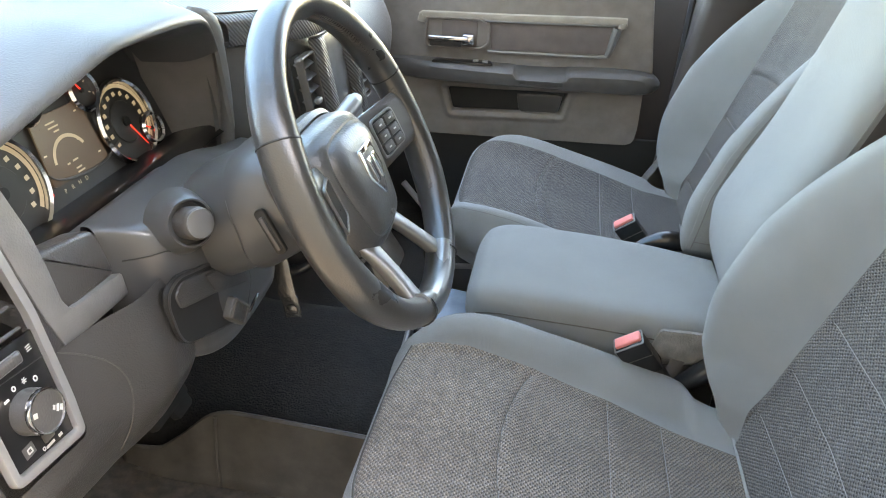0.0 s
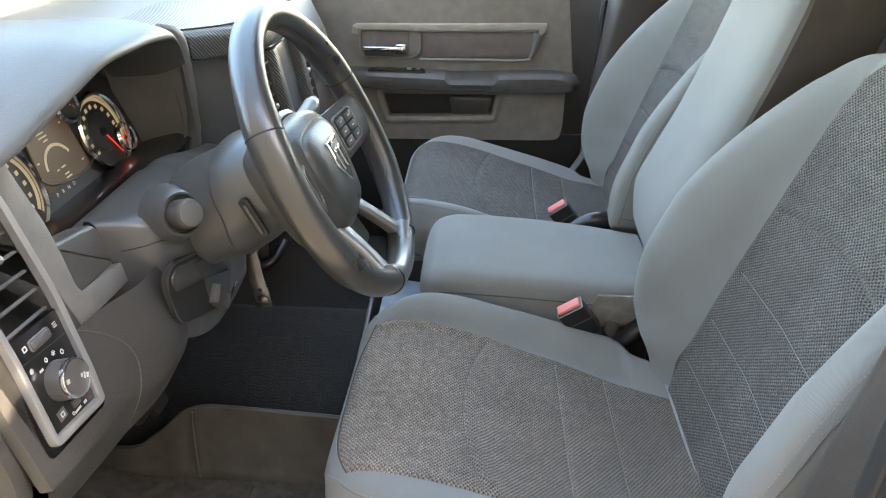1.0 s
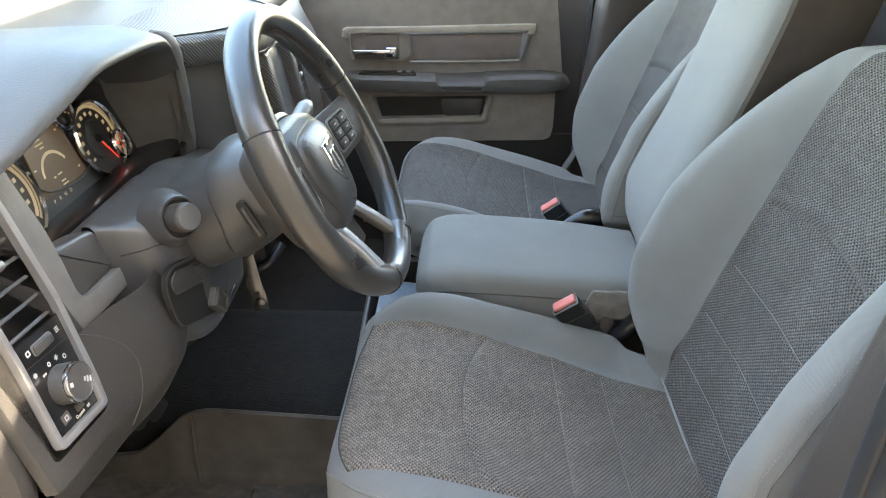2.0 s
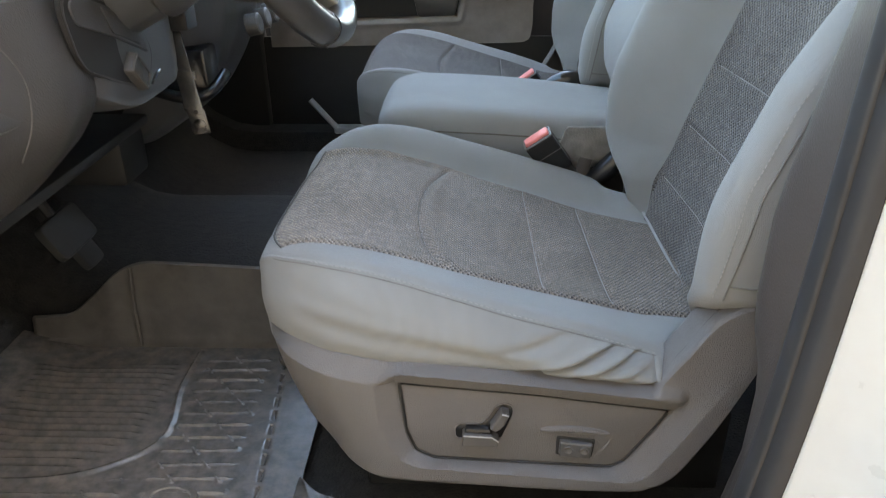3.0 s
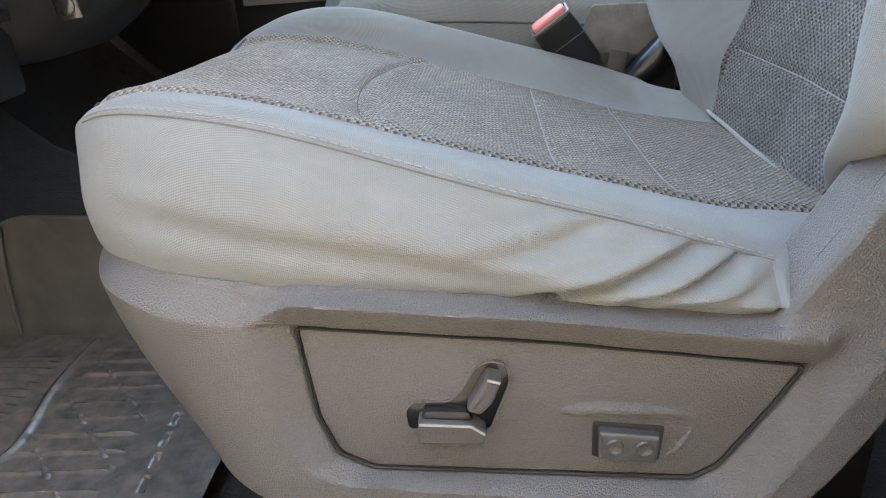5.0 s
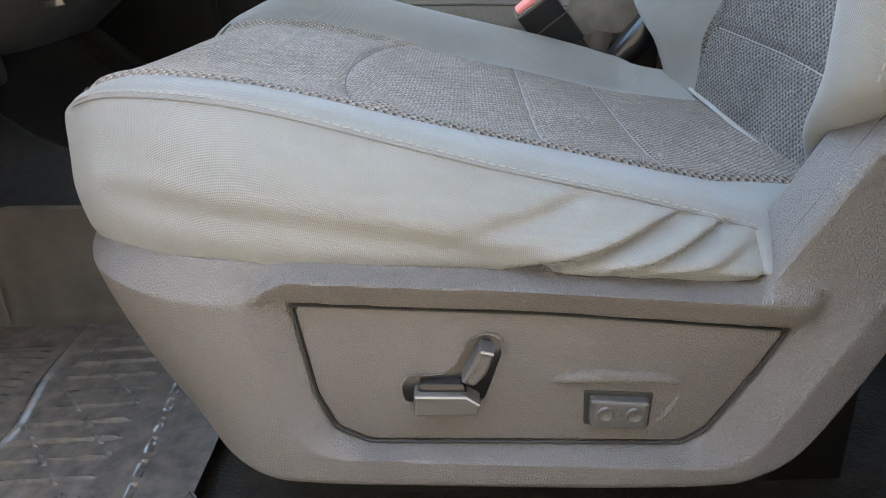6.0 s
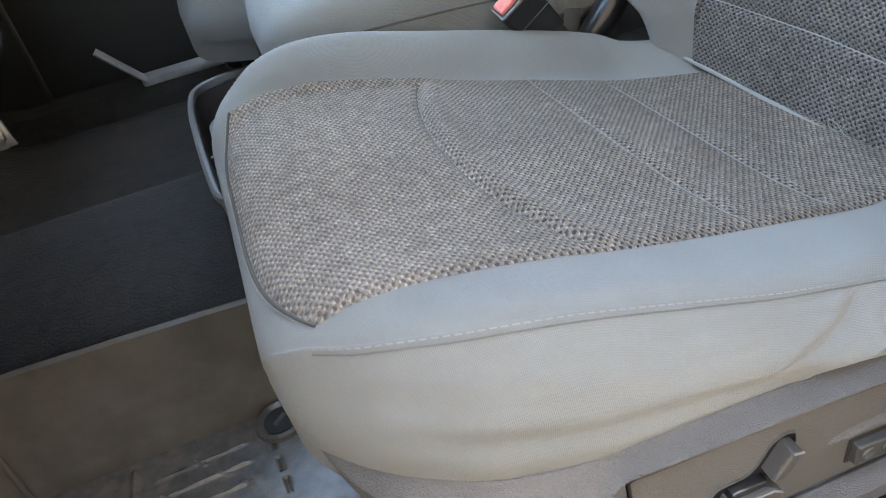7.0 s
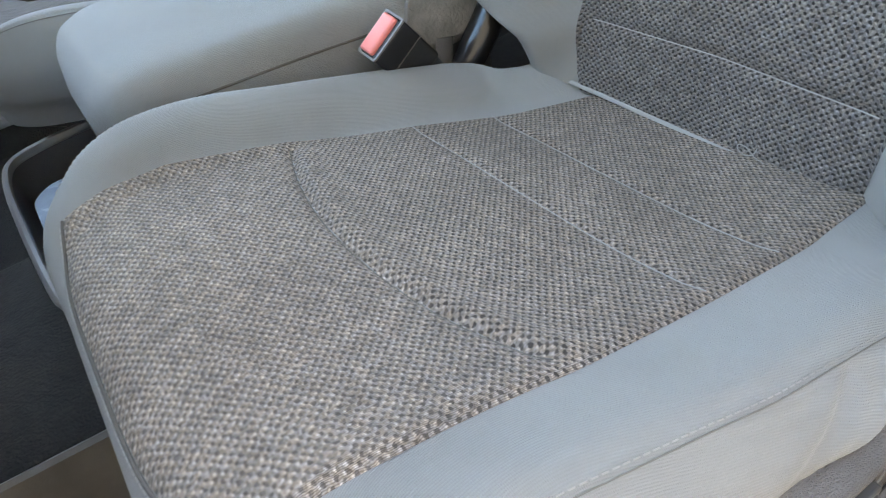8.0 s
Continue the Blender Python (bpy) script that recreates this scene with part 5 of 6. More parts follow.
    # lower spokes: a satin silver V with an opening
    outer = [(-0.047, -0.064), (0.047, -0.064), (0.062, -0.118), (0.066, -0.158), (0.03, -0.168), (-0.03, -0.168), (-0.066, -0.158), (-0.062, -0.118)]
    for sg in (-1, 1):
        leg = catmull([(sg * 0.04, -0.075), (sg * 0.046, -0.1), (sg * 0.054, -0.13), (sg * 0.062, -0.156)], 6)
        rows = []
        for i, (x, y) in enumerate(leg):
            k = i / (len(leg) - 1)
            hw = 0.010 + 0.004 * (2 * k - 1) ** 2
            dz = -0.036 * (1 - k) ** 1.3
            rows.append(catmull([(x - hw, y, 0.002 + dz), (x - hw * 0.7, y, 0.0085 + dz), (x + hw * 0.7, y, 0.0085 + dz), (x + hw, y, 0.002 + dz), (x, y, -0.012 + dz)], 4, closed=True))
        part("lower_spoke", sheet(np.array(rows), closed=True, caps=True), SILVER, w, "satin silver lower spoke")
    foot = catmull([(-0.068, -0.150), (-0.035, -0.163), (0.0, -0.167), (0.035, -0.163), (0.068, -0.150)], 6)
    part("spoke_foot", tube([(x, y, 0.006) for x, y in foot], [0.008 + 0.005 * abs(x) / 0.07 for x, y in foot], 10), SILVER, w, "silver foot joining the lower spokes")
    part("spoke_web", plate(rounded([(-0.03, -0.075), (0.03, -0.075), (0.042, -0.135), (-0.042, -0.135)], 0.01), Matrix.Translation((0, 0, -0.04)), 0.01, 0.003), DARK, w)
    return w


def steering_column():
    c = thing("steering_column", "dark plastic steering column cover with stalks", "steering column", m=WHEEL)
    rows = []
    for z, hw, top, low in ((-0.05, 0.056, 0.045, -0.05), (-0.058, 0.066, 0.055, -0.064), (-0.075, 0.075, 0.062, -0.078), (-0.1, 0.082, 0.066, -0.09), (-0.124, 0.086, 0.068, -0.097), (-0.129, 0.0855, 0.0675, -0.0965), (-0.131, 0.082, 0.064, -0.093), (-0.134, 0.079, 0.061, -0.09), (-0.2, 0.079, 0.061, -0.09)):
        rows.append([(x, y, z + max(0, (-z - 0.05) / 0.08) * (0.45 * min(y, 0) + 0.12 * max(y, 0))) for x, y in catmull([(0, top), (hw * 0.7, top * 0.86), (hw, top * 0.25), (hw * 0.84, low * 0.36), (hw * 0.45, low * 0.66), (0, low * 0.76), (-hw * 0.45, low * 0.66), (-hw * 0.84, low * 0.36), (-hw, top * 0.25), (-hw * 0.7, top * 0.86)], 5, closed=True)])
    part("shroud", sheet(np.array(rows), closed=True, caps=True), LOWER, c, "dark grey column shroud")
    sl = axes((-0.0825, -0.012, -0.095), (0, -1, 0), (0.03, 0, 1))
    part("lever_slot", plate(rounded([(-0.026, -0.006), (0.026, -0.006), (0.026, 0.006), (-0.026, 0.006)], 0.005), sl, 0.005, 0.001), BLACK, c, "black slot for the tilt lever")
    part("tilt_lever", box(-0.019, 0.02, -0.002, 0.0025, 0.003, 0.008, 0.001, 2, sl), GREY, c)
    # gear selector on the far side
    part("selector_arm", tube(catmull([(0.06, 0.0, -0.1), (0.11, 0.012, -0.085), (0.15, 0.02, -0.075)], 6), 0.006, 10), DARK, c, "dark gear selector arm")
    part("selector_grip", tube(catmull([(0.135, 0.018, -0.078), (0.165, 0.024, -0.07), (0.2, 0.03, -0.062)], 6), [0.009] * 3 + [0.0125] * 8 + [0.009] * 2, 12), SILVER, c, "satin silver selector grip")
    return c


# ---- dashboard ----
def dashboard():
    d = thing("dashboard", "grey and black dashboard with hooded gauges and silver vent trim", "dashboard")
    # broad top pad from the windscreen to the far door
    ys = np.linspace(0.46, 2.07, 90)
    prof = [(-1.02, 0.80), (-0.9, 0.80), (-0.75, 0.795), (-0.62, 0.785), (-0.54, 0.772), (-0.505, 0.755), (-0.495, 0.73), (-0.50, 0.70)]
    pc = catmull(prof, 5)
    g = np.array([[(min(x, -0.64) if y < 1.06 else x, y, z - 0.02 * ((y - MID) / 0.8) ** 2 if y >= 1.06 else max(z, 0.78) - 0.006) for x, z in pc] for y in ys])
    part("top_pad", sheet(g), PAD, d, "grey soft dash top")
    # far side face: pad, trim strip, glove box
    fy = np.linspace(1.45, 2.065, 40)
    fp = catmull([(-0.50, 0.71), (-0.478, 0.66), (-0.452, 0.6), (-0.45, 0.54), (-0.47, 0.46), (-0.52, 0.38), (-0.6, 0.33)], 6)
    bul = smooth_to([1.45, 1.6, 1.95, 2.04, 2.065], [0, 0.012, 0.01, -0.01, -0.05], fy)
    part("glove_face", sheet(np.array([[(x + b, y, z) for x, z in fp] for y, b in zip(fy, bul)])), PAD, d, "grey face above the far footwell")
    gl = axes((-0.447, 1.5, 0.41), (0, 1, 0), (-0.12, 0, 1))
    part("glove_lid", plate(rounded([(0, 0), (0.46, 0), (0.46, 0.13), (0, 0.13)], 0.02), gl, 0.012, 0.005), DARK, d, "dark glove box lid")

    # gauge hood
    hy = np.array([0.54, 0.56, 0.62, 0.70, 0.80, 0.89, 0.95, 0.98, 1.0, 1.012])
    lipz = np.array([0.755, 0.772, 0.783, 0.802, 0.819, 0.816, 0.81, 0.804, 0.79, 0.765])
    yy = np.linspace(0.54, 1.012, 60)
    zz = smooth_to(hy, lipz, yy)
    rows = []
    for y, z in zip(yy, zz):
        k = ease((y - 0.53) / 0.05) * ease((1.03 - y) / 0.04)
        lipx = -0.43 + 0.01 * math.sin((y - 0.54) / 0.47 * math.pi)
        rows.append(catmull([(-0.86, y, 0.785), (-0.74, y, 0.80 + 0.012 * k), (-0.6, y, z + 0.012), (-0.5, y, z + 0.016), (lipx - 0.03, y, z + 0.01), (lipx - 0.006, y, z + 0.003), (lipx, y, z - 0.006), (lipx - 0.008, y, z - 0.012), (-0.48, y, z - 0.026), (-0.555, y, min(z - 0.03, 0.765))], 5))
    part("gauge_hood", sheet(np.array(rows)), PAD, d, "grey hood over the gauges")
    # inner walls of the gauge well
    front = [(1.01, 0.79), (1.03, 0.735), (1.045, 0.66), (1.045, 0.59)]
    rear = [(1.0, 0.765), (1.015, 0.72), (1.022, 0.66), (1.02, 0.59)]
    g = np.array([[(-0.43 - 0.115 * t - 0.02 * (1 - t) * i / 14, a[0] + (b[0] - a[0]) * t, a[1] + (b[1] - a[1]) * t) for i, (a, b) in enumerate(zip(catmull(front, 5), catmull(rear, 5)))] for t in np.linspace(0, 1, 8)])
    part("well_side", sheet(g), WELL, d, "dark inner wall of the gauge well")
    part("well_rim", tube(catmull([(-0.45, 0.985, 0.802), (-0.436, 1.012, 0.788), (-0.438, 1.03, 0.735), (-0.446, 1.045, 0.66), (-0.46, 1.05, 0.60)], 6), 0.0085, 10, flat=1.5), ARM, d, "grey rim at the side of the gauge well")
    rows = [[(x, y, z) for x, z in catmull([(-0.62, 0.775), (-0.53, 0.772), (-0.475, 0.76), (-0.462, 0.735), (-0.458, 0.66), (-0.462, 0.58), (-0.48, 0.5)], 5)] for y in np.linspace(1.03, 1.135, 8)]
    part("mid_panel", sheet(np.array(rows)), ARM, d, "grey panel between gauges and centre stack")
    part("well_floor", sheet(np.array([[(x, y, z) for y in np.linspace(0.62, 1.045, 12)] for x, z in ((-0.53, 0.632), (-0.505, 0.640), (-0.48, 0.6455), (-0.47, 0.646), (-0.462, 0.642), (-0.45, 0.64))])), GLOSS, d, "gloss black ledge under the gauges")
    gauges(d)
    # column surround: a shelf edge under the gauges, then a broad face towards the driver
    cy = np.linspace(0.712, 1.07, 70)
    near = smooth_to([0.712, 0.72, 0.735, 0.77, 0.86, 0.95, 1.0, 1.07], [0.0, 0.4, 0.78, 0.98, 1.0, 0.95, 0.75, 0.45], cy)
    topz = smooth_to([0.70, 0.80, 0.885, 0.93, 1.0, 1.07], [0.660, 0.660, 0.660, 0.653, 0.634, 0.62], cy)
    endz = smooth_to([0.70, 0.726, 0.85, 1.07], [0.535, 0.50, 0.455, 0.455], cy)
    rows, split = [], []
    for y, k, t, e in zip(cy, near, topz, endz):
        row = catmull([(-0.475, y, t - 0.016), (-0.449, y, t - 0.012), (-0.4435, y, t - 0.001), (-0.44, y, t + 0.0005), (-0.434 + 0.012 * k, y, t - 0.001), (-0.43 + 0.045 * k, y, t - 0.007), (-0.43 + 0.063 * k, y, t - 0.022), (-0.43 + 0.069 * k, y, t - 0.05), (-0.43 + 0.07 * k, y, 0.35 * (t - 0.05) + 0.65 * e), (-0.43 + 0.068 * k, y, e + 0.012), (-0.432 + 0.06 * k, y, e), (-0.46, y, e - 0.008)], 6)
        rows.append(row)
        zs_ = float(np.interp(y, [0.712, 0.735, 0.76, 0.9], [0.622, 0.628, 0.62, 0.562]))
        j = next(i for i in range(20, len(row)) if row[i][2] < zs_)
        f = (zs_ - row[j][2]) / max(1e-6, row[j - 1][2] - row[j][2])
        split.append((row[j][0] + f * (row[j - 1][0] - row[j][0]) + 0.0003, y, zs_))
    part("column_surround", sheet(np.array(rows)), LOWER, d, "dark satin panel round the column")
    part("panel_split", tube(split[1:38], 0.0009, 5), BLACK, d)
    # ignition knob
    km = axes((-0.352, 0.755, 0.653), (0.45, 0.8, 0.05), (-0.3, 0.1, 1))
    part("ignition_bezel", lathe([(0.036, -0.03), (0.0295, -0.012), (0.0262, -0.003), (0.0246, -0.0005), (0.0226, -0.001), (0.0208, -0.008), (0.0166, -0.009)], km), LOWER, d, "dark ignition collar")
    kn = part("ignition_knob", lathe([(0.0165, -0.010), (0.017, 0.010), (0.0163, 0.0145), (0.0148, 0.0162), (0.010, 0.0166), (0.001, 0.0168)], km), GREY, d, "grey ignition knob")
    part("knob_cap", lathe([(0.0146, 0.016), (0.0142, 0.0176), (0.010, 0.0181), (0.001, 0.0183)], km), SILVER, kn)
    # recessed bay with the fuse cover and the brake release
    fm = axes((-0.362, 0.76, 0.53), (0, 1, -0.06), (0.0, 0, 1))
    bay = rounded([(-0.038, 0.074), (-0.058, 0.068), (-0.062, 0.052), (-0.05, 0.01), (-0.036, -0.008), (0.018, -0.028), (0.105, -0.056), (0.13, -0.012), (0.1, 0.036), (0.02, 0.06)], 0.012)
    part("release_bay", ring_plate(bay, [((p.x - 0.035) * 0.95 + 0.035, (p.y - 0.005) * 0.93 + 0.005) for p in bay], fm @ Matrix.Translation((0, 0, -0.003)), 0.005, 0.0015), FLANK, d, "raised edge of the release bay")
    # flat black plate painted in for the shade inside the recess
    part("bay_shade", plate(bay, fm @ Matrix.Translation((0, 0, -0.004)), 0.0055), BLACK, d)
    cov = part("fuse_panel", plate(rounded([(-0.034, 0.066), (-0.05, 0.058), (-0.041, 0.038), (0.03, 0.018), (0.116, -0.012), (0.094, 0.03), (0.0185, 0.053)], 0.008), fm @ Matrix.Translation((0, 0, 0.0)), 0.004, 0.002), FLANK, d, "dark fuse panel cover")
    part("fuse_door", plate(rounded([(0.028, 0.022), (0.092, 0.001), (0.088, 0.029), (0.01, 0.051)], 0.004), fm @ Matrix.Translation((0, 0, 0.0038)), 0.0022, 0.0008), FLANK, cov, "small square cover")
    lm = fm @ Matrix.Translation((0.068, -0.026, 0)) @ pose(0, 0, 0, 0, 0, -42)
    slab = lambda u, w, r: rounded([(-u, -w), (u, -w), (u, w), (-u, w)], r)
    rl = part("release_lever", plate(slab(0.022, 0.0135, 0.004), lm @ Matrix.Translation((0, 0, -0.002)), 0.013, 0.003), DARK, d, "dark parking brake release handle")
    part("lever_tip", ring_plate(slab(0.021, 0.0125, 0.004), slab(0.0175, 0.009, 0.003), lm @ Matrix.Translation((0, 0, 0.0105)), 0.003, 0.001), GREY, rl)
    part("lever_edge", tube([fm @ Vector(q) for q in ((0.098, -0.046, 0.008), (0.108, -0.037, 0.010), (0.122, -0.033, 0.010))], [0.0012, 0.0022, 0.0016], 8), STEEL, rl)
    # knee panels
    ky = np.linspace(0.50, 1.1, 50)
    kp = catmull([(-0.412, 0.60), (-0.402, 0.57), (-0.394, 0.52), (-0.398, 0.475), (-0.43, 0.42), (-0.5, 0.36), (-0.62, 0.32)], 6)
    push = smooth_to([0.50, 0.56, 0.64, 0.70, 0.74, 0.765, 0.80, 1.1], [-0.012, 0.0, 0.012, 0.03, 0.03, -0.005, -0.04, -0.06], ky)
    low = smooth_to([0.50, 0.6, 0.8, 1.1], [0.0, 0.0, 0.3, 0.42], ky)
    rows = [[(x + p, y, z + q * max(0, 0.52 - z)) for x, z in kp] for y, p, q in zip(ky, push, low)]
    part("knee_panel", sheet(np.array(rows)), FLANK, d, "dark knee panel")
    line = catmull([(0.60, 0.600), (0.622, 0.582), (0.641, 0.558), (0.648, 0.53), (0.643, 0.5), (0.63, 0.46)], 8)
    edge_x = [float(np.interp(z, kp[::-1, 1], kp[::-1, 0]) + np.interp(y, ky, push)) + 0.0006 for y, z in line]
    part("knee_seam", tube([(x, y, z) for x, (y, z) in zip(edge_x, line)], 0.0008, 6), GREY, d, "pale seam on the knee panel")
    part("kick_panel", sheet(np.array([[(x, y, z) for y, z in catmull([(0.52, 0.36), (0.5, 0.25), (0.49, 0.12), (0.5, 0.0)], 5)] for x in (-0.95, -0.8, -0.62, -0.55)])), FLANK, d, "dark kick panel")
    part("hush_panel", box(-0.9, -0.47, 0.62, 1.08, 0.36, 0.375, 0.004), BLACK, d)
    part("heater_grille", box(-0.62, -0.5, 1.03, 1.12, 0.27, 0.36, 0.01), BLACK, d)
    bezel(d)
    centre_stack(d)
    # end cap towards the open door
    cap = rounded([(-0.98, 0.30), (-0.5, 0.33), (-0.43, 0.43), (-0.405, 0.52), (-0.43, 0.66), (-0.445, 0.765), (-0.6, 0.79), (-0.98, 0.79)], 0.03)
    part("end_cap", plate([(p.x, p.y) for p in cap], axes((0, 0.488, 0), (1, 0, 0), (0, 0, 1)), 0.02, 0.006), FLANK, d, "dark end cap")
    return d


def gauges(d):
    """Gauge cluster on a leaning face."""
    gm = axes((-0.526, 0.957, 0.658), (0, 1, 0), (-0.3, 0, 1))      # x to the far side, y up, z to the driver
    at = lambda y, z: gm @ Matrix.Translation((y - 0.957, (z - 0.658) * 1.044, 0))
    part("cluster_face", plate(rounded([(-0.34, -0.065), (0.075, -0.055), (0.075, 0.07), (0.03, 0.115), (-0.1, 0.125), (-0.34, 0.09)], 0.02), gm @ Matrix.Translation((0, 0, -0.006)), 0.004), FACE, d, "black cluster face")
    for y, z, r, name, lo, hi, nd in ((0.942, 0.679, 0.053, "tachometer", 215, -40, -60), (0.724, 0.679, 0.058, "speedometer", 215, -40, 205), (0.893, 0.731, 0.024, "small_gauge", 200, -20, 120), (0.983, 0.657, 0.021, "small_gauge", 200, -20, 150), (0.80, 0.742, 0.022, "small_gauge", 200, -20, 100)):
        m = at(y, z)
        q = part(name, lathe([(r, 0.0), (r + 0.001, 0.007), (r - 0.002, 0.010), (r - 0.005, 0.008), (r - 0.006, 0.001)], m, 48), CHROME, d, "round gauge with a bright rim")
        part("dial", lathe([(r - 0.005, 0.0005), (r - 0.006, 0.0015), (0.001, 0.0015)], m, 40), FACE, q)
        big = r > 0.04
        if big:
            band = arc_band(r * 0.79, r * 0.885, radians(lo), radians(hi), 40, lambda q_: 0.0022)
            part("dial_band", sheet(np.array([[tuple(m @ Vector(p)) for p in row] for row in band])), PALE, q, "cream dial band")
            for a in np.linspace(radians(lo), radians(hi), 13):
                mm = m @ Matrix.Translation((r * 0.655 * math.cos(a), r * 0.655 * math.sin(a), 0.0018)) @ pose(0, 0, 0, 0, 0, 10)
                part("dial_mark", box(-0.0027, 0.0027, -0.0024, 0.0024, 0, 0.0006, 0, 1, mm), PALE, q)
            part("inner_disc", lathe([(r * 0.5, 0.0022), (r * 0.48, 0.0034), (0.001, 0.0034)], m, 32), FACE, q)
        else:
            for a in np.linspace(radians(lo), radians(hi), 5):
                mm = m @ Matrix.Translation((r * 0.6 * math.cos(a), r * 0.6 * math.sin(a), 0.0023)) @ pose(0, 0, 0, 0, 0, math.degrees(a))
                part("dial_mark", box(-0.0015, 0.0015, -0.0006, 0.0006, 0, 0.0005, 0, 1, mm), PALE, q)
        a = radians(nd)
        part("needle", tube([m @ Vector((-0.1 * r * math.cos(a), -0.1 * r * math.sin(a), 0.0045)), m @ Vector((0.8 * r * math.cos(a), 0.8 * r * math.sin(a), 0.0045))], [0.0013, 0.0006], 5), NEEDLE, q, "red needle")
        part("needle_hub", lathe([(r * 0.12, 0.0034), (r * 0.11, 0.006), (0.0005, 0.0062)], m, 16), BLACK, q)
    sm = at(0.832, 0.683)
    sc = part("trip_display", plate(rounded([(-0.044, -0.028), (0.056, -0.03), (0.05, 0.043), (-0.034, 0.045)], 0.008), sm, 0.002), SCREEN, d, "dim brown trip display")
    arc = arc_band(0.026, 0.030, radians(170), radians(25), 24, lambda q_: 0.0025)
    part("display_arc", sheet(np.array([[tuple(sm @ Vector((p[0] + 0.002, p[1] - 0.012, p[2]))) for p in row] for row in arc])), PALE, sc)
    for x, y, w in ((-0.006, 0.034, 0.02), (-0.004, 0.029, 0.022), (-0.002, 0.024, 0.012), (0.038, 0.034, 0.005), (0.004, -0.012, 0.012), (-0.008, -0.0125, 0.006), (0.004, -0.021, 0.012), (0.005, -0.0255, 0.016), (-0.034, 0.006, 0.006), (0.045, -0.018, 0.006), (0.022, 0.006, 0.004)):
        part("display_bar", plate([(x - w * 0.38, y - 0.0009), (x + w * 0.38, y - 0.0009), (x + w * 0.38, y + 0.0009), (x - w * 0.38, y + 0.0009)], sm @ Matrix.Translation((0, 0, 0.002)), 0.0004), PALE, sc)
    for i, ch in enumerate("PRND"):
        cu = bpy.data.curves.new("gear_letter", "FONT")
        cu.body, cu.size, cu.align_x, cu.align_y, cu.extrude = ch, 0.0068, "CENTER", "CENTER", 0.0002
        tmp = new("gear_letter_curve", cu)
        me = bpy.data.meshes.new_from_object(tmp)
        bpy.data.objects.remove(tmp)
        me.materials.append(PALE)
        o = new("gear_letter", me)
        o.parent = d
        o.matrix_world = at(0.802 + i * 0.0125, 0.6485) @ Matrix.Translation((0, 0, 0.0012))
    for y, z in ((0.862, 0.738), (0.783, 0.652), (0.955, 0.7), (0.852, 0.747)):
        part("warning_lamp", lathe([(0.002, 0.0), (0.0019, 0.0008), (0.0005, 0.001)], at(y, z), 12), NEEDLE, d)
    part("cluster_trim", tube([at(q, w) @ Vector((0, 0, 0.003)) for q, w in catmull([(0.775, 0.70), (0.782, 0.68), (0.80, 0.662), (0.84, 0.6545), (0.88, 0.6545), (0.915, 0.664)], 6)], 0.0016, 6), GREY, d)


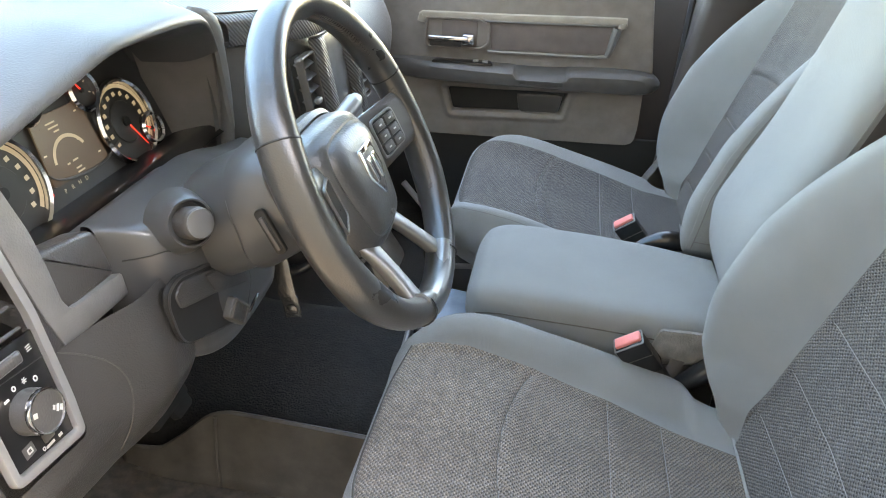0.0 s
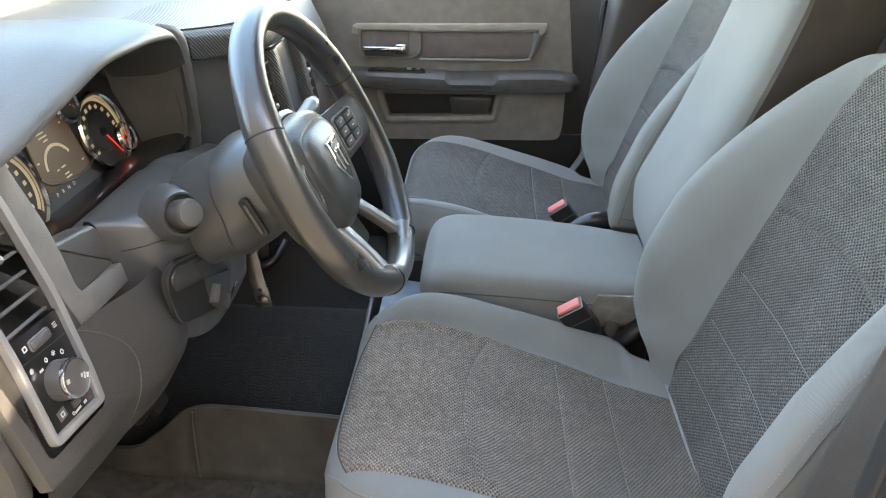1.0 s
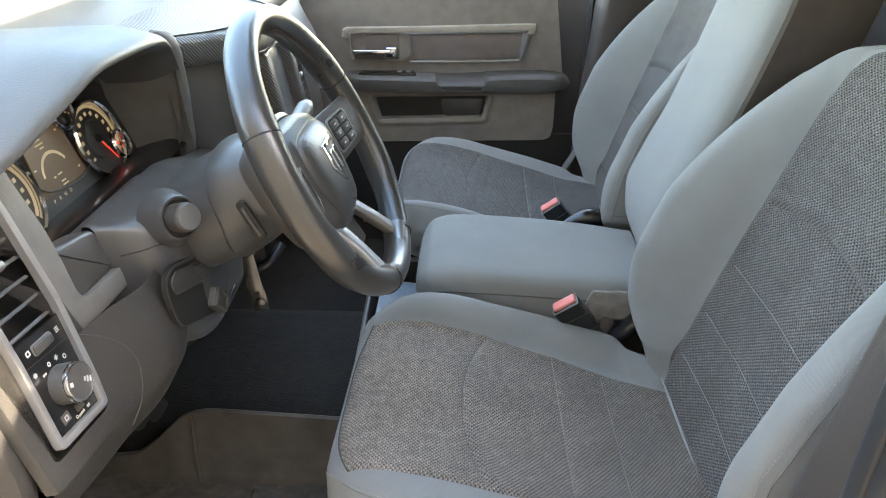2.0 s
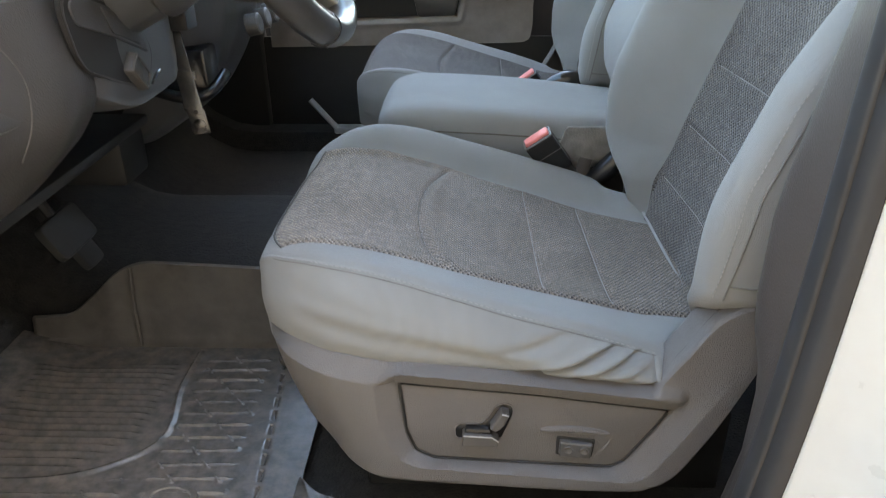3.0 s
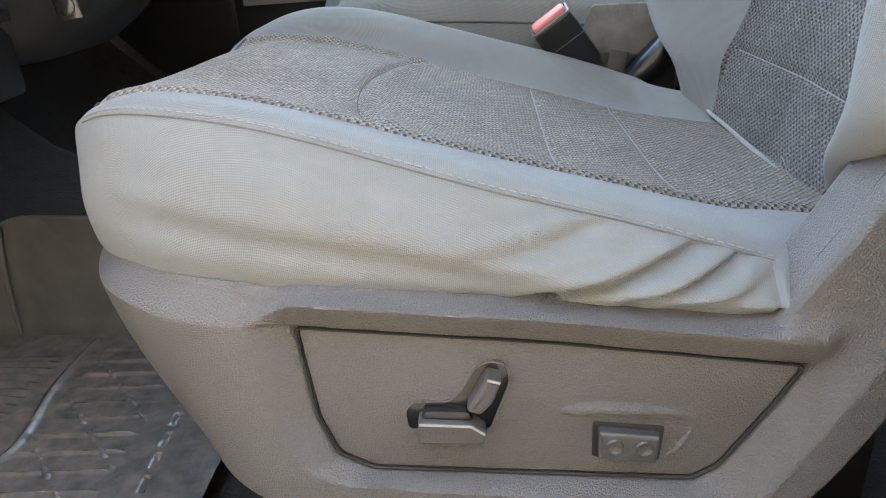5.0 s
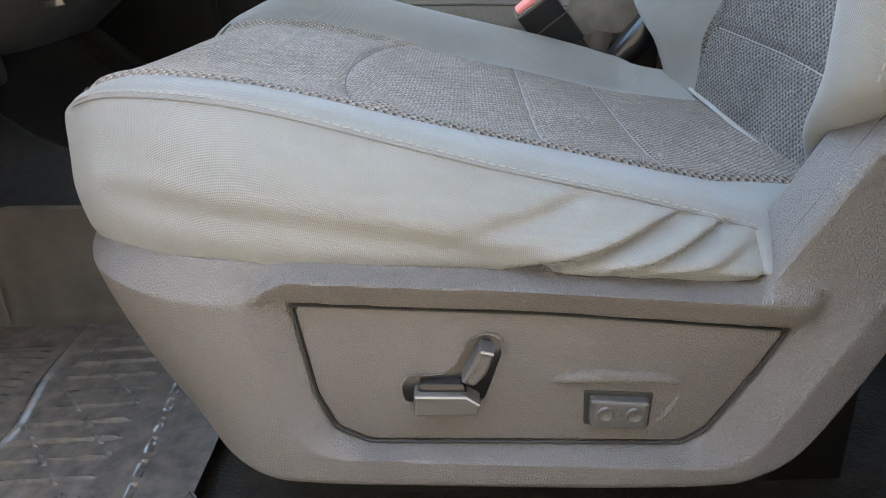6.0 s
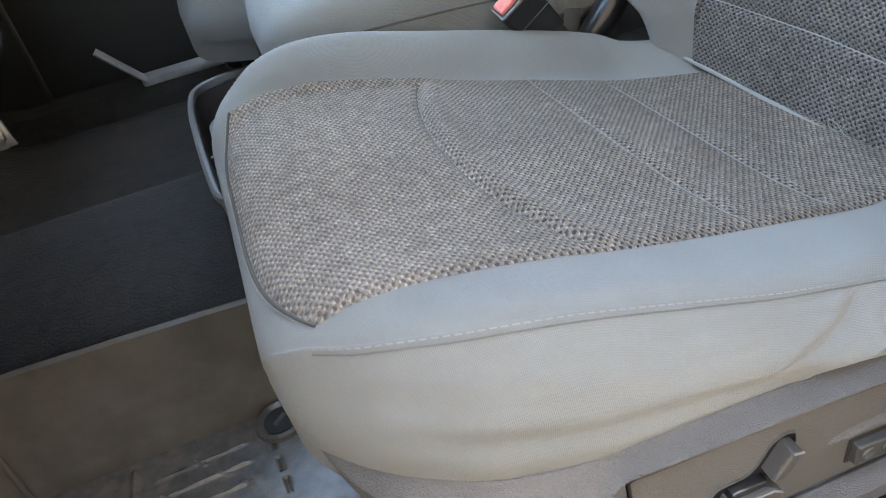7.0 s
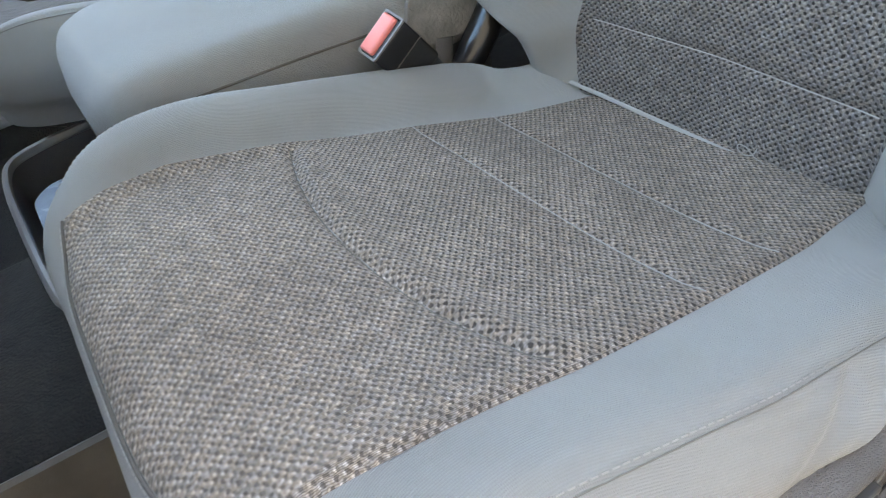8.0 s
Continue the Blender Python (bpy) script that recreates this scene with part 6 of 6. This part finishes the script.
def bezel(d):
    """Silver framed panel with the outer vent and the lamp switches."""
    bm_ = axes((-0.393, 0.5575, 0.528), (0, 1, 0), (-0.24, 0, 1))     # x to the far side, y up
    fr_o = [(-0.0545, 0.010), (0.0275, -0.001), (0.0325, 0.043), (0.039, 0.12), (0.036, 0.20), (0.034, 0.245), (-0.043, 0.245), (-0.047, 0.10)]
    fr_i = [(-0.046, 0.0175), (0.0195, 0.0085), (0.0245, 0.044), (0.031, 0.12), (0.028, 0.20), (0.026, 0.237), (-0.0365, 0.237), (-0.0405, 0.10)]
    part("silver_frame", ring_plate(rounded(fr_o, 0.009), rounded(fr_i, 0.004), bm_ @ Matrix.Translation((0, 0, 0.003)), 0.0075, 0.0025), FRAME, d, "satin silver frame round vent and switches")
    part("frame_field", plate([(-0.049, 0.014), (0.022, 0.005), (0.033, 0.12), (0.03, 0.24), (-0.038, 0.24), (-0.042, 0.10)], bm_ @ Matrix.Translation((0, 0, -0.02)), 0.003), BLACK, d)
    sp = part("lamp_panel", plate([(-0.0455, 0.018), (0.019, 0.009), (0.0245, 0.046), (0.03, 0.1065), (-0.039, 0.1125)], bm_ @ Matrix.Translation((0, 0, 0.001)), 0.005, 0.001), GLOSS, d, "black lamp switch panel")
    part("panel_split", tube([bm_ @ Vector(q) for q in ((-0.0395, 0.0902, 0.006), (0.0275, 0.0813, 0.006))], 0.0005, 5), BLACK, sp)
    k = bm_ @ Matrix.Translation((-0.0095, 0.053, 0.004))
    kn = part("headlamp_knob", lathe([(0.0192, 0.0), (0.0188, 0.017), (0.0182, 0.0205), (0.0172, 0.0212), (0.0165, 0.0205), (0.001, 0.0208)], k, 36), DARK, sp, "round black headlamp knob")
    part("knob_ring", lathe([(0.0188, 0.0165), (0.0191, 0.018), (0.0184, 0.0214), (0.0174, 0.0218), (0.0171, 0.0205)], k, 36), CHROME, kn)
    part("knob_pointer", box(-0.0022, 0.0022, 0.0105, 0.015, 0.0205, 0.0212, 0.0004, 1, k @ pose(0, 0, 0, 0, 0, 70)), MARK, kn)
    for u, w in ((-0.001, 0.004), (0.003, 0.006), (0.007, 0.005)):
        part("knob_mark", box(u, u + 0.0022, -w / 2, w / 2, 0.0206, 0.0211, 0, 1, k @ pose(0.006, -0.002, 0, 0, 0, -35)), MARK, kn)
    wm = bm_ @ Matrix.Translation((-0.0055, 0.0965, 0)) @ pose(0, 0, 0, 0, 0, -4)
    dw = part("dimmer_wheel", box(-0.014, 0.014, -0.005, 0.005, 0.005, 0.010, 0.003, 3, wm), DARK, sp, "ribbed dimmer wheel")
    part("wheel_edge", ring_plate(rounded([(-0.0145, -0.0055), (0.0145, -0.0055), (0.0145, 0.0055), (-0.0145, 0.0055)], 0.003), rounded([(-0.013, -0.0043), (0.013, -0.0043), (0.013, 0.0043), (-0.013, 0.0043)], 0.002), wm @ Matrix.Translation((0, 0, 0.006)), 0.0015), SILVER, dw)
    # printed signs: a square, bars, a sun, lamp shapes and a sliding scale
    print_m = bm_ @ Matrix.Translation((0, 0, 0.006))
    for x, y in ((-0.0255, 0.0995), (-0.026, 0.0268)):
        part("switch_mark", ring_plate(rounded([(x - 0.0028, y - 0.0026), (x + 0.0028, y - 0.0026), (x + 0.0028, y + 0.0026), (x - 0.0028, y + 0.0026)], 0.001), rounded([(x - 0.0014, y - 0.0013), (x + 0.0014, y - 0.0013), (x + 0.0014, y + 0.0013), (x - 0.0014, y + 0.0013)], 0.0005), print_m, 0.0003), MARK, sp)
    for x, y, w, h in ((0.019, 0.0935, 0.0052, 0.0009), (0.019, 0.0955, 0.0052, 0.0009), (0.019, 0.0975, 0.0052, 0.0009), (-0.0214, 0.0732, 0.0052, 0.0022), (-0.0072, 0.0165, 0.010, 0.0024), (0.005, 0.0158, 0.0045, 0.003)):
        part("switch_mark", plate([(x - w / 2, y - h / 2), (x + w / 2, y - h / 2), (x + w / 2, y + h / 2), (x - w / 2, y + h / 2)], print_m, 0.0003), MARK, sp)
    for x, y, r, n in ((-0.0108, 0.0772, 0.0021, 12), (0.0108, 0.0708, 0.0024, 12), (-0.0144, 0.0178, 0.0017, 12)):
        rim_ = [(x + r * math.cos(q), y + 1.15 * r * math.sin(q)) for q in np.linspace(0, 2 * math.pi, n, endpoint=False)]
        part("switch_mark", ring_plate(rim_, [((u - x) * 0.5 + x, (v_ - y) * 0.5 + y) for u, v_ in rim_], print_m, 0.0003), MARK, sp)
    for x, y, spokes in ((-0.0311, 0.0798, 4), (0.0008, 0.0764, 3)):
        for q in range(spokes):
            part("switch_mark", box(-0.0027, 0.0027, -0.0004, 0.0004, 0, 0.0003, 0, 1, print_m @ Matrix.Translation((x, y, 0)) @ pose(0, 0, 0, 0, 0, 180 * q / spokes)), MARK, sp)
    part("lower_button", box(-0.0115, 0.0, 0.0205, 0.0285, 0.005, 0.008, 0.001, 2, bm_), GREY, sp)
    part("lower_button", box(-0.033, -0.02, 0.0215, 0.033, 0.005, 0.0062, 0.001, 2, bm_), DARK, sp)
    # outer vent
    v = part("vent_box", ring_plate([(-0.039, 0.1145), (0.0295, 0.1085), (0.027, 0.235), (-0.0355, 0.235)], [(-0.036, 0.1175), (0.0265, 0.1115), (0.024, 0.232), (-0.0325, 0.232)], bm_ @ Matrix.Translation((0, 0, -0.02)), 0.022), BLACK, d, "black outer air vent")
    for i in range(6):
        y = 0.120 + i * 0.0195
        part("slat", box(-0.0345, 0.0245, -0.0012, 0.0012, -0.011, 0.011, 0.0008, 1, bm_ @ Matrix.Translation((0, y, -0.004)) @ pose(0, 0, 0, 38, 0, -4)), DARK, v)
    part("vent_tab", box(-0.016, 0.002, 0.172, 0.181, 0.0, 0.012, 0.004, 3, bm_), SILVER, v, "silver vent tab")
    # grey surround with an arm towards the column
    am = axes((-0.393, 0.5575, 0.528), (0, 1, 0), (-0.24, 0, 1))
    arm = [(0.059, 0.066), (0.156, 0.062), (0.159, 0.0857), (0.1, 0.09), (0.083, 0.0925), (0.0785, 0.104), (0.081, 0.138), (0.081, 0.172), (0.073, 0.225), (0.07, 0.25), (0.047, 0.25), (0.049, 0.16), (0.053, 0.10)]
    part("grey_surround", plate(rounded(arm, 0.004), am @ Matrix.Translation((0, 0, -0.012)), 0.012, 0.0025), ARM, d, "light grey trim beside the gauges")
    blk = [(0.079, 0.086), (0.159, 0.085), (0.161, 0.126), (0.153, 0.137), (0.139, 0.14), (0.078, 0.15)]
    part("ledge_block", plate(rounded(blk, 0.006), am @ Matrix.Translation((0, 0, -0.034)), 0.027, 0.006, 3), DARK, d, "dark block under the gauges")
    part("outer_flange", plate(rounded([(-0.076, -0.02), (-0.05, -0.024), (0.0, -0.029), (0.08, -0.034), (0.094, -0.012), (0.099, 0.008), (0.097, 0.022), (0.07, 0.058), (0.057, 0.066), (0.051, 0.10), (0.047, 0.16), (0.045, 0.25), (0.035, 0.25), (0.04, 0.12), (0.034, 0.043), (0.029, -0.004), (-0.057, 0.006), (-0.049, 0.1), (-0.045, 0.25), (-0.076, 0.25)], 0.005), bm_ @ Matrix.Translation((0, 0, -0.01)), 0.013, 0.004), FLANK, d, "dark moulding round the silver frame")


def centre_stack(d):
    """Centre stack: bowed hood, vents, carbon-look strips, screen."""
    cm = axes((-0.336, MID, 0.56), (0, 1, 0), (-0.18, 0, 1))          # x to the far side from the middle, y up
    bow = lambda q: float(np.interp(abs(q), [0, 0.06, 0.10, 0.14, 0.18, 0.2], [0.0, -0.001, -0.008, -0.035, -0.085, -0.12]))
    qs = np.linspace(-0.185, 0.185, 60)
    rows = []
    for q in qs:
        x = -0.357 + bow(q)
        rows.append([(u, MID + q, z) for u, z in catmull([(-0.66, 0.778), (-0.56, 0.784), (x - 0.03, 0.782), (x - 0.006, 0.777), (x, 0.768), (x + 0.001, 0.748), (x - 0.006, 0.741), (x - 0.03, 0.738)], 5)])
    part("stack_hood", sheet(np.array(rows)), CARBON, d, "carbon-look bowed hood over the screen")
    part("hood_stitch", tube([(-0.355 + bow(q) - 0.034, MID + q, 0.7835) for q in np.linspace(-0.183, 0.183, 40)], 0.0014, 5), BLACK, d)
    rows = [[(u + bow(q), MID + q, z) for u, z in catmull([(-0.386, 0.745), (-0.372, 0.70), (-0.355, 0.62), (-0.345, 0.55), (-0.36, 0.46), (-0.42, 0.36), (-0.5, 0.30)], 5)] for q in np.linspace(-0.19, 0.19, 50)]
    part("stack_face", sheet(np.array(rows)), DARK, d, "dark centre stack")
    for sg in (-1, 1):
        st = [(sg * 0.052, 0.0), (sg * 0.08, 0.0), (sg * 0.085, 0.18), (sg * 0.058, 0.18)]
        part("carbon_strip", plate(rounded(st if sg > 0 else st[::-1], 0.006), cm @ Matrix.Translation((0, 0, -0.008)), 0.018, 0.006, 3), CARBON, d, "carbon-look upright strip")
        x0, x1 = (0.088, 0.142) if sg > 0 else (-0.142, -0.088)
        vm = cm @ Matrix.Translation((0, 0, -0.012))
        v = part("vent_frame", ring_plate(rounded([(x0, 0.03), (x1, 0.03), (x1, 0.165), (x0, 0.165)], 0.006), rounded([(x0 + 0.004, 0.034), (x1 - 0.004, 0.034), (x1 - 0.004, 0.161), (x0 + 0.004, 0.161)], 0.004), vm, 0.012, 0.002), GREY, d, "dark framed centre vent")
        part("vent_back", plate([(x0, 0.03), (x1, 0.03), (x1, 0.165), (x0, 0.165)], vm @ Matrix.Translation((0, 0, -0.012)), 0.004), BLACK, v)
        for i in range(7):
            part("slat", box(x0 + 0.004, x1 - 0.004, -0.0011, 0.0011, -0.008, 0.008, 0.0005, 1, vm @ Matrix.Translation((0, 0.044 + i * 0.018, 0.002)) @ pose(0, 0, 0, 35)), DARK, v)
        part("vent_tab", box((x0 + x1) / 2 - 0.008, (x0 + x1) / 2 + 0.008, 0.092, 0.101, 0.006, 0.016, 0.003, 2, vm), SILVER, v)
    part("screen", plate(rounded([(-0.05, 0.045), (0.118 - 0.068, 0.045), (0.118 - 0.066, 0.172), (-0.052, 0.172)], 0.004), cm @ Matrix.Translation((0, 0, -0.012)), 0.006, 0.001), SCREENG, d, "grey switched-off touch screen")
    part("silver_bar", plate(rounded([(-0.06, 0.008), (0.06, 0.008), (0.058, 0.04), (-0.058, 0.04)], 0.008), cm @ Matrix.Translation((0, 0, -0.01)), 0.016, 0.006, 3), SILVER, d, "silver bar below the screen")
    for i in range(5):
        part("stack_button", box(-0.06 + i * 0.025, -0.04 + i * 0.025, -0.035, -0.018, -0.004, 0.006, 0.002, 2, cm), GREY, d)
    for x in (-0.055, 0.0, 0.055):
        part("climate_knob", lathe([(0.018, -0.006), (0.0175, 0.014), (0.015, 0.016), (0.001, 0.016)], cm @ Matrix.Translation((x, -0.075, -0.006)), 24), GREY, d)


# ---- floor things ----
def floor_mat():
    m = thing("floor_mat", "dusty black rubber floor tray with ribs and raised wall", "floor mat")
    xs, ys = np.linspace(-0.72, -0.185, 230), np.linspace(0.53, 1.0, 290)
    X, Y = np.meshgrid(xs, ys, indexing="ij")
    Z = np.zeros_like(X)
    # toe slope
    Z += 0.28 * np.clip(-0.6 - X, 0, 1) ** 1.2
    left = inside(X, Y, [(-0.66, 0.70), (-0.50, 0.69), (-0.425, 0.76), (-0.425, 0.945), (-0.66, 0.93)])
    rib = 0.5 + 0.5 * np.sin(Y * 2 * math.pi / 0.0135)
    Z += 0.005 * rib ** 2 * ease(left / 0.03)
    right = inside(X, Y, [(-0.395, 0.55), (-0.27, 0.55), (-0.285, 0.965), (-0.395, 0.965)])
    # rows of short raised bars, each row shifted against the last and every bar with a slanted end
    row = Y / 0.026 + 0.16 * np.sin(X * 9)
    n_row = np.floor(row)
    along = X / 0.062 + 0.37 * n_row + 0.35 * (row - n_row)
    tip = np.abs((along % 1) - 0.5)
    bar = np.exp(-(((row - n_row - 0.5) / 0.06) ** 2)) * ease((0.47 - tip) / 0.05) * (0.55 + 0.45 * np.sin(7 * n_row + 3 * np.floor(along)) ** 2)
    bar += 0.8 * np.exp(-(((tip - 0.48) / 0.02) ** 2)) * ease((0.32 - np.abs(row - n_row - 0.5)) / 0.1)
    Z += 0.004 * ease(right / 0.012) * bar
    low = inside(X, Y, [(-0.62, 0.55), (-0.42, 0.55), (-0.41, 0.70), (-0.5, 0.665), (-0.62, 0.67)])
    Z += 0.004 * ease(low / 0.01) * bar
    rid = np.minimum.reduce([np.hypot(X - x, Y - y) for x, y in catmull([(-0.41, 0.97), (-0.41, 0.875), (-0.395, 0.77), (-0.44, 0.715), (-0.52, 0.685), (-0.66, 0.68)], 30)])
    Z += 0.004 * np.exp(-((rid / 0.004) ** 2))
    edge = np.minimum(X + 0.72, -0.185 - X)
    Z -= 0.004 * np.exp(-(((-0.25 + 0.09 * (0.8 - Y) - X) / 0.0022) ** 2)) * (np.sin(Y * 2 * math.pi / 0.03) > -0.6)
    part("tray", sheet(np.stack([X, Y, Z], -1)), RUBBER, m, "ribbed rubber tray")
    wx = np.linspace(-0.70, -0.185, 60)
    top = smooth_to([-0.70, -0.64, -0.59, -0.54, -0.49, -0.4, -0.185], [0.045, 0.05, 0.085, 0.128, 0.142, 0.138, 0.125], wx)
    lean = smooth_to([-0.70, -0.56, -0.53, -0.185], [0.0, 0.004, 0.018, 0.018], wx)
    rows = [[(x, 0.985 + l * 0, 0.0 + 0.28 * max(0, -0.6 - x) ** 1.2), (x, 0.992 + l * 0.3, 0.012), (x, 0.996 + l * 0.7, t * 0.6), (x, 1.0 + l, t), (x, 1.006 + l, t + 0.002), (x, 1.012 + l, t - 0.002)] for x, t, l in zip(wx, top, lean)]
    w = part("tray_wall", sheet(np.array(rows)), WALLR, m, "smooth raised wall of the tray")
    w.modifiers.new("thick", "SOLIDIFY").thickness = 0.002
    part("wall_rib", tube(catmull([(-0.515, 0.984, 0.004), (-0.518, 0.994, 0.07), (-0.52, 1.012, 0.135)], 6), [0.003] * 13, 8), WALLR, m)
    tab = rounded([(-0.19, 0.53), (-0.1, 0.53), (-0.115, 0.655), (-0.16, 0.668), (-0.19, 0.7)], 0.012)
    part("tray_tab", plate([(p.x, p.y) for p in tab], Matrix.Translation((0, 0, -0.004)), 0.007, 0.003), RUBBER, m, "tab beside the seat rail")
    for x, y in ((-0.237, 0.612), (-0.249, 0.962)):
        mm = Matrix.Translation((x, y, 0.0))
        c = part("clip_ring", lathe([(0.029, 0.0), (0.028, 0.006), (0.024, 0.008), (0.020, 0.006), (0.018, 0.003), (0.001, 0.003)], mm, 32), RUBBER, m, "round grey fixing clip with a dark well")
        part("clip_well", lathe([(0.0188, 0.003), (0.0186, 0.0042), (0.001, 0.0044)], mm, 28), BLACK, c)
        part("clip_post", box(-0.009, 0.009, -0.003, 0.003, 0.003, 0.0065, 0.0015, 2, mm @ pose(0, 0, 0, 0, 0, 40)), GREY, c)
    part("mat_badge", lathe([(0.036, 0.0), (0.034, 0.0035), (0.026, 0.004), (0.024, 0.002), (0.001, 0.002)], Matrix.Translation((-0.345, 0.655, 0.001)) @ Matrix.Diagonal((1, 0.62, 1, 1)), 28), RUBBER, m, "plain oval badge moulded in the rubber")


def foot_area():
    b = thing("steel_bracket", "zinc steel bracket strip hanging below the dash", "bracket")
    bm_ = axes((-0.362, 1.012, 0.365), (1, 0, 0.13), (-0.13, 0, 1))
    part("strip", plate([(-0.013, 0.0), (0.013, 0.0), (0.013, 0.035), (0.011, 0.036), (0.011, 0.16), (-0.014, 0.16), (-0.014, 0.05), (-0.016, 0.049), (-0.016, 0.036), (-0.013, 0.035)][::-1], bm_, 0.0025, 0.0006), PLATED, b, "bent zinc plated strip")
    part("bolt_head", lathe([(0.0095, 0.0), (0.0095, 0.004), (0.008, 0.005), (0.001, 0.0052)], bm_ @ Matrix.Translation((0, 0.013, 0.0)), 20), PLATED, b)
    part("hole", lathe([(0.0035, 0.0), (0.0035, 0.0029), (0.001, 0.003)], bm_ @ Matrix.Translation((0.0, 0.033, 0.0)), 14), BLACK, b)
    part("hanger", box(-0.40, -0.35, 0.99, 1.03, 0.515, 0.56, 0.004), BLACK, b)
    for nm, x, y, z, w, h in (("brake_pedal", -0.56, 0.93, 0.24, 0.10, 0.06), ("accelerator_pedal", -0.6, 1.0, 0.2, 0.05, 0.12)):
        p = thing(nm, "black rubber " + nm.replace("_", " ") + " in the dark footwell", "pedal", "pedals")
        pm = axes((x, y, z), (0, 1, 0), (-0.5, 0, 0.85))
        part("pad", plate(rounded([(-w / 2, -h / 2), (w / 2, -h / 2), (w / 2, h / 2), (-w / 2, h / 2)], 0.012), pm, 0.012, 0.004), BLACK, p)
        part("arm", tube(catmull([(x - 0.005, y, z + 0.01), (x - 0.05, y, z + 0.12), (x - 0.05, y, z + 0.25)], 5), 0.008, 8), BLACK, p)
    c = thing("wiring_connector", "black connector block with pale labels under the dash", "connector")
    part("block", box(-0.44, -0.37, 1.09, 1.15, 0.405, 0.47, 0.006), GLOSS, c)
    part("label_tag", box(-0.408, -0.388, 1.086, 1.09, 0.425, 0.437, 0.001), TRIM, c)
    part("label_tag", box(-0.43, -0.42, 1.086, 1.09, 0.448, 0.458, 0.001), TRIM, c)
    part("pipe", tube(catmull([(-0.45, 1.08, 0.41), (-0.41, 1.08, 0.40), (-0.37, 1.09, 0.405), (-0.35, 1.12, 0.43)], 6), 0.009, 10), GLOSS, c)


def console_tray():
    t = thing("console_tray", "dark glossy cup holder tray with bright rim before the middle seat", "console tray")
    part("tray_base", box(-0.228, -0.10, 1.135, 1.455, 0.02, 0.15, 0.012), DARK, t)
    part("tray_floor", plate(rounded([(-0.226, 1.14), (-0.1, 1.14), (-0.1, 1.45), (-0.2, 1.47), (-0.228, 1.44)], 0.02), Matrix.Translation((0, 0, 0.15)), 0.004), TRAY_SKY, t, "tray floor with the sky's blue reflection in its colour")
    rim = catmull([(-0.11, 1.13, 0.185), (-0.2, 1.13, 0.185), (-0.228, 1.145, 0.185), (-0.236, 1.2, 0.186), (-0.241, 1.34, 0.19), (-0.24, 1.43, 0.192), (-0.226, 1.48, 0.193), (-0.18, 1.50, 0.193), (-0.11, 1.505, 0.193)], 8)
    part("tray_side", sheet(np.array([[(x, y, z), (x + 0.004 * (x < -0.2), y, 0.1)] for x, y, z in rim])), DARK, t)
    part("tray_rim", tube(rim, 0.005, 8, flat=1.4), SILVER, t, "bright satin rim")
    part("divider", box(-0.232, -0.11, 1.265, 1.275, 0.14, 0.182, 0.003), GLOSS, t)


def seat_belt():
    s = thing("seat_belt", "dark belt webbing hanging on the near pillar", "seat belt")
    part("webbing", box(-0.0015, 0.0015, -0.022, 0.022, 0, 0.72, 0.0006, 1, axes((0.335, 0.548, 0.08), (1, 0, -0.02), (0, 1, 0))), SEAL, s, "black webbing strap")
    part("tongue", box(0.33, 0.342, 0.522, 0.565, 0.60, 0.65, 0.004), CHROME, s, "steel tongue")


SCREENG = mat("dark_glass", (0.16, 0.165, 0.17), 0.22, coat=0.2)
CARBON = mat("carbon_look", (0.11, 0.11, 0.113), 0.32, vary=0.1, scale=20, bump="ribs", depth=0.0008)
steering_wheel()
steering_column()
dashboard()
floor_mat()
foot_area()
console_tray()
seat_belt()


def loose_thread():
    """A curl of sewing thread standing out of the crease."""
    t = thing("loose_thread", "pale curl of loose thread on the driver's seat", "thread")
    pts = catmull([(0.298, 0.786, 0.243), (0.2975, 0.795, 0.246), (0.297, 0.803, 0.252), (0.298, 0.811, 0.251), (0.2985, 0.8115, 0.2455), (0.2985, 0.804, 0.243), (0.2975, 0.7965, 0.2475), (0.297, 0.793, 0.255)], 6)
    part("strand", tube(pts, 0.0004, 5), STITCH, t)


loose_thread()
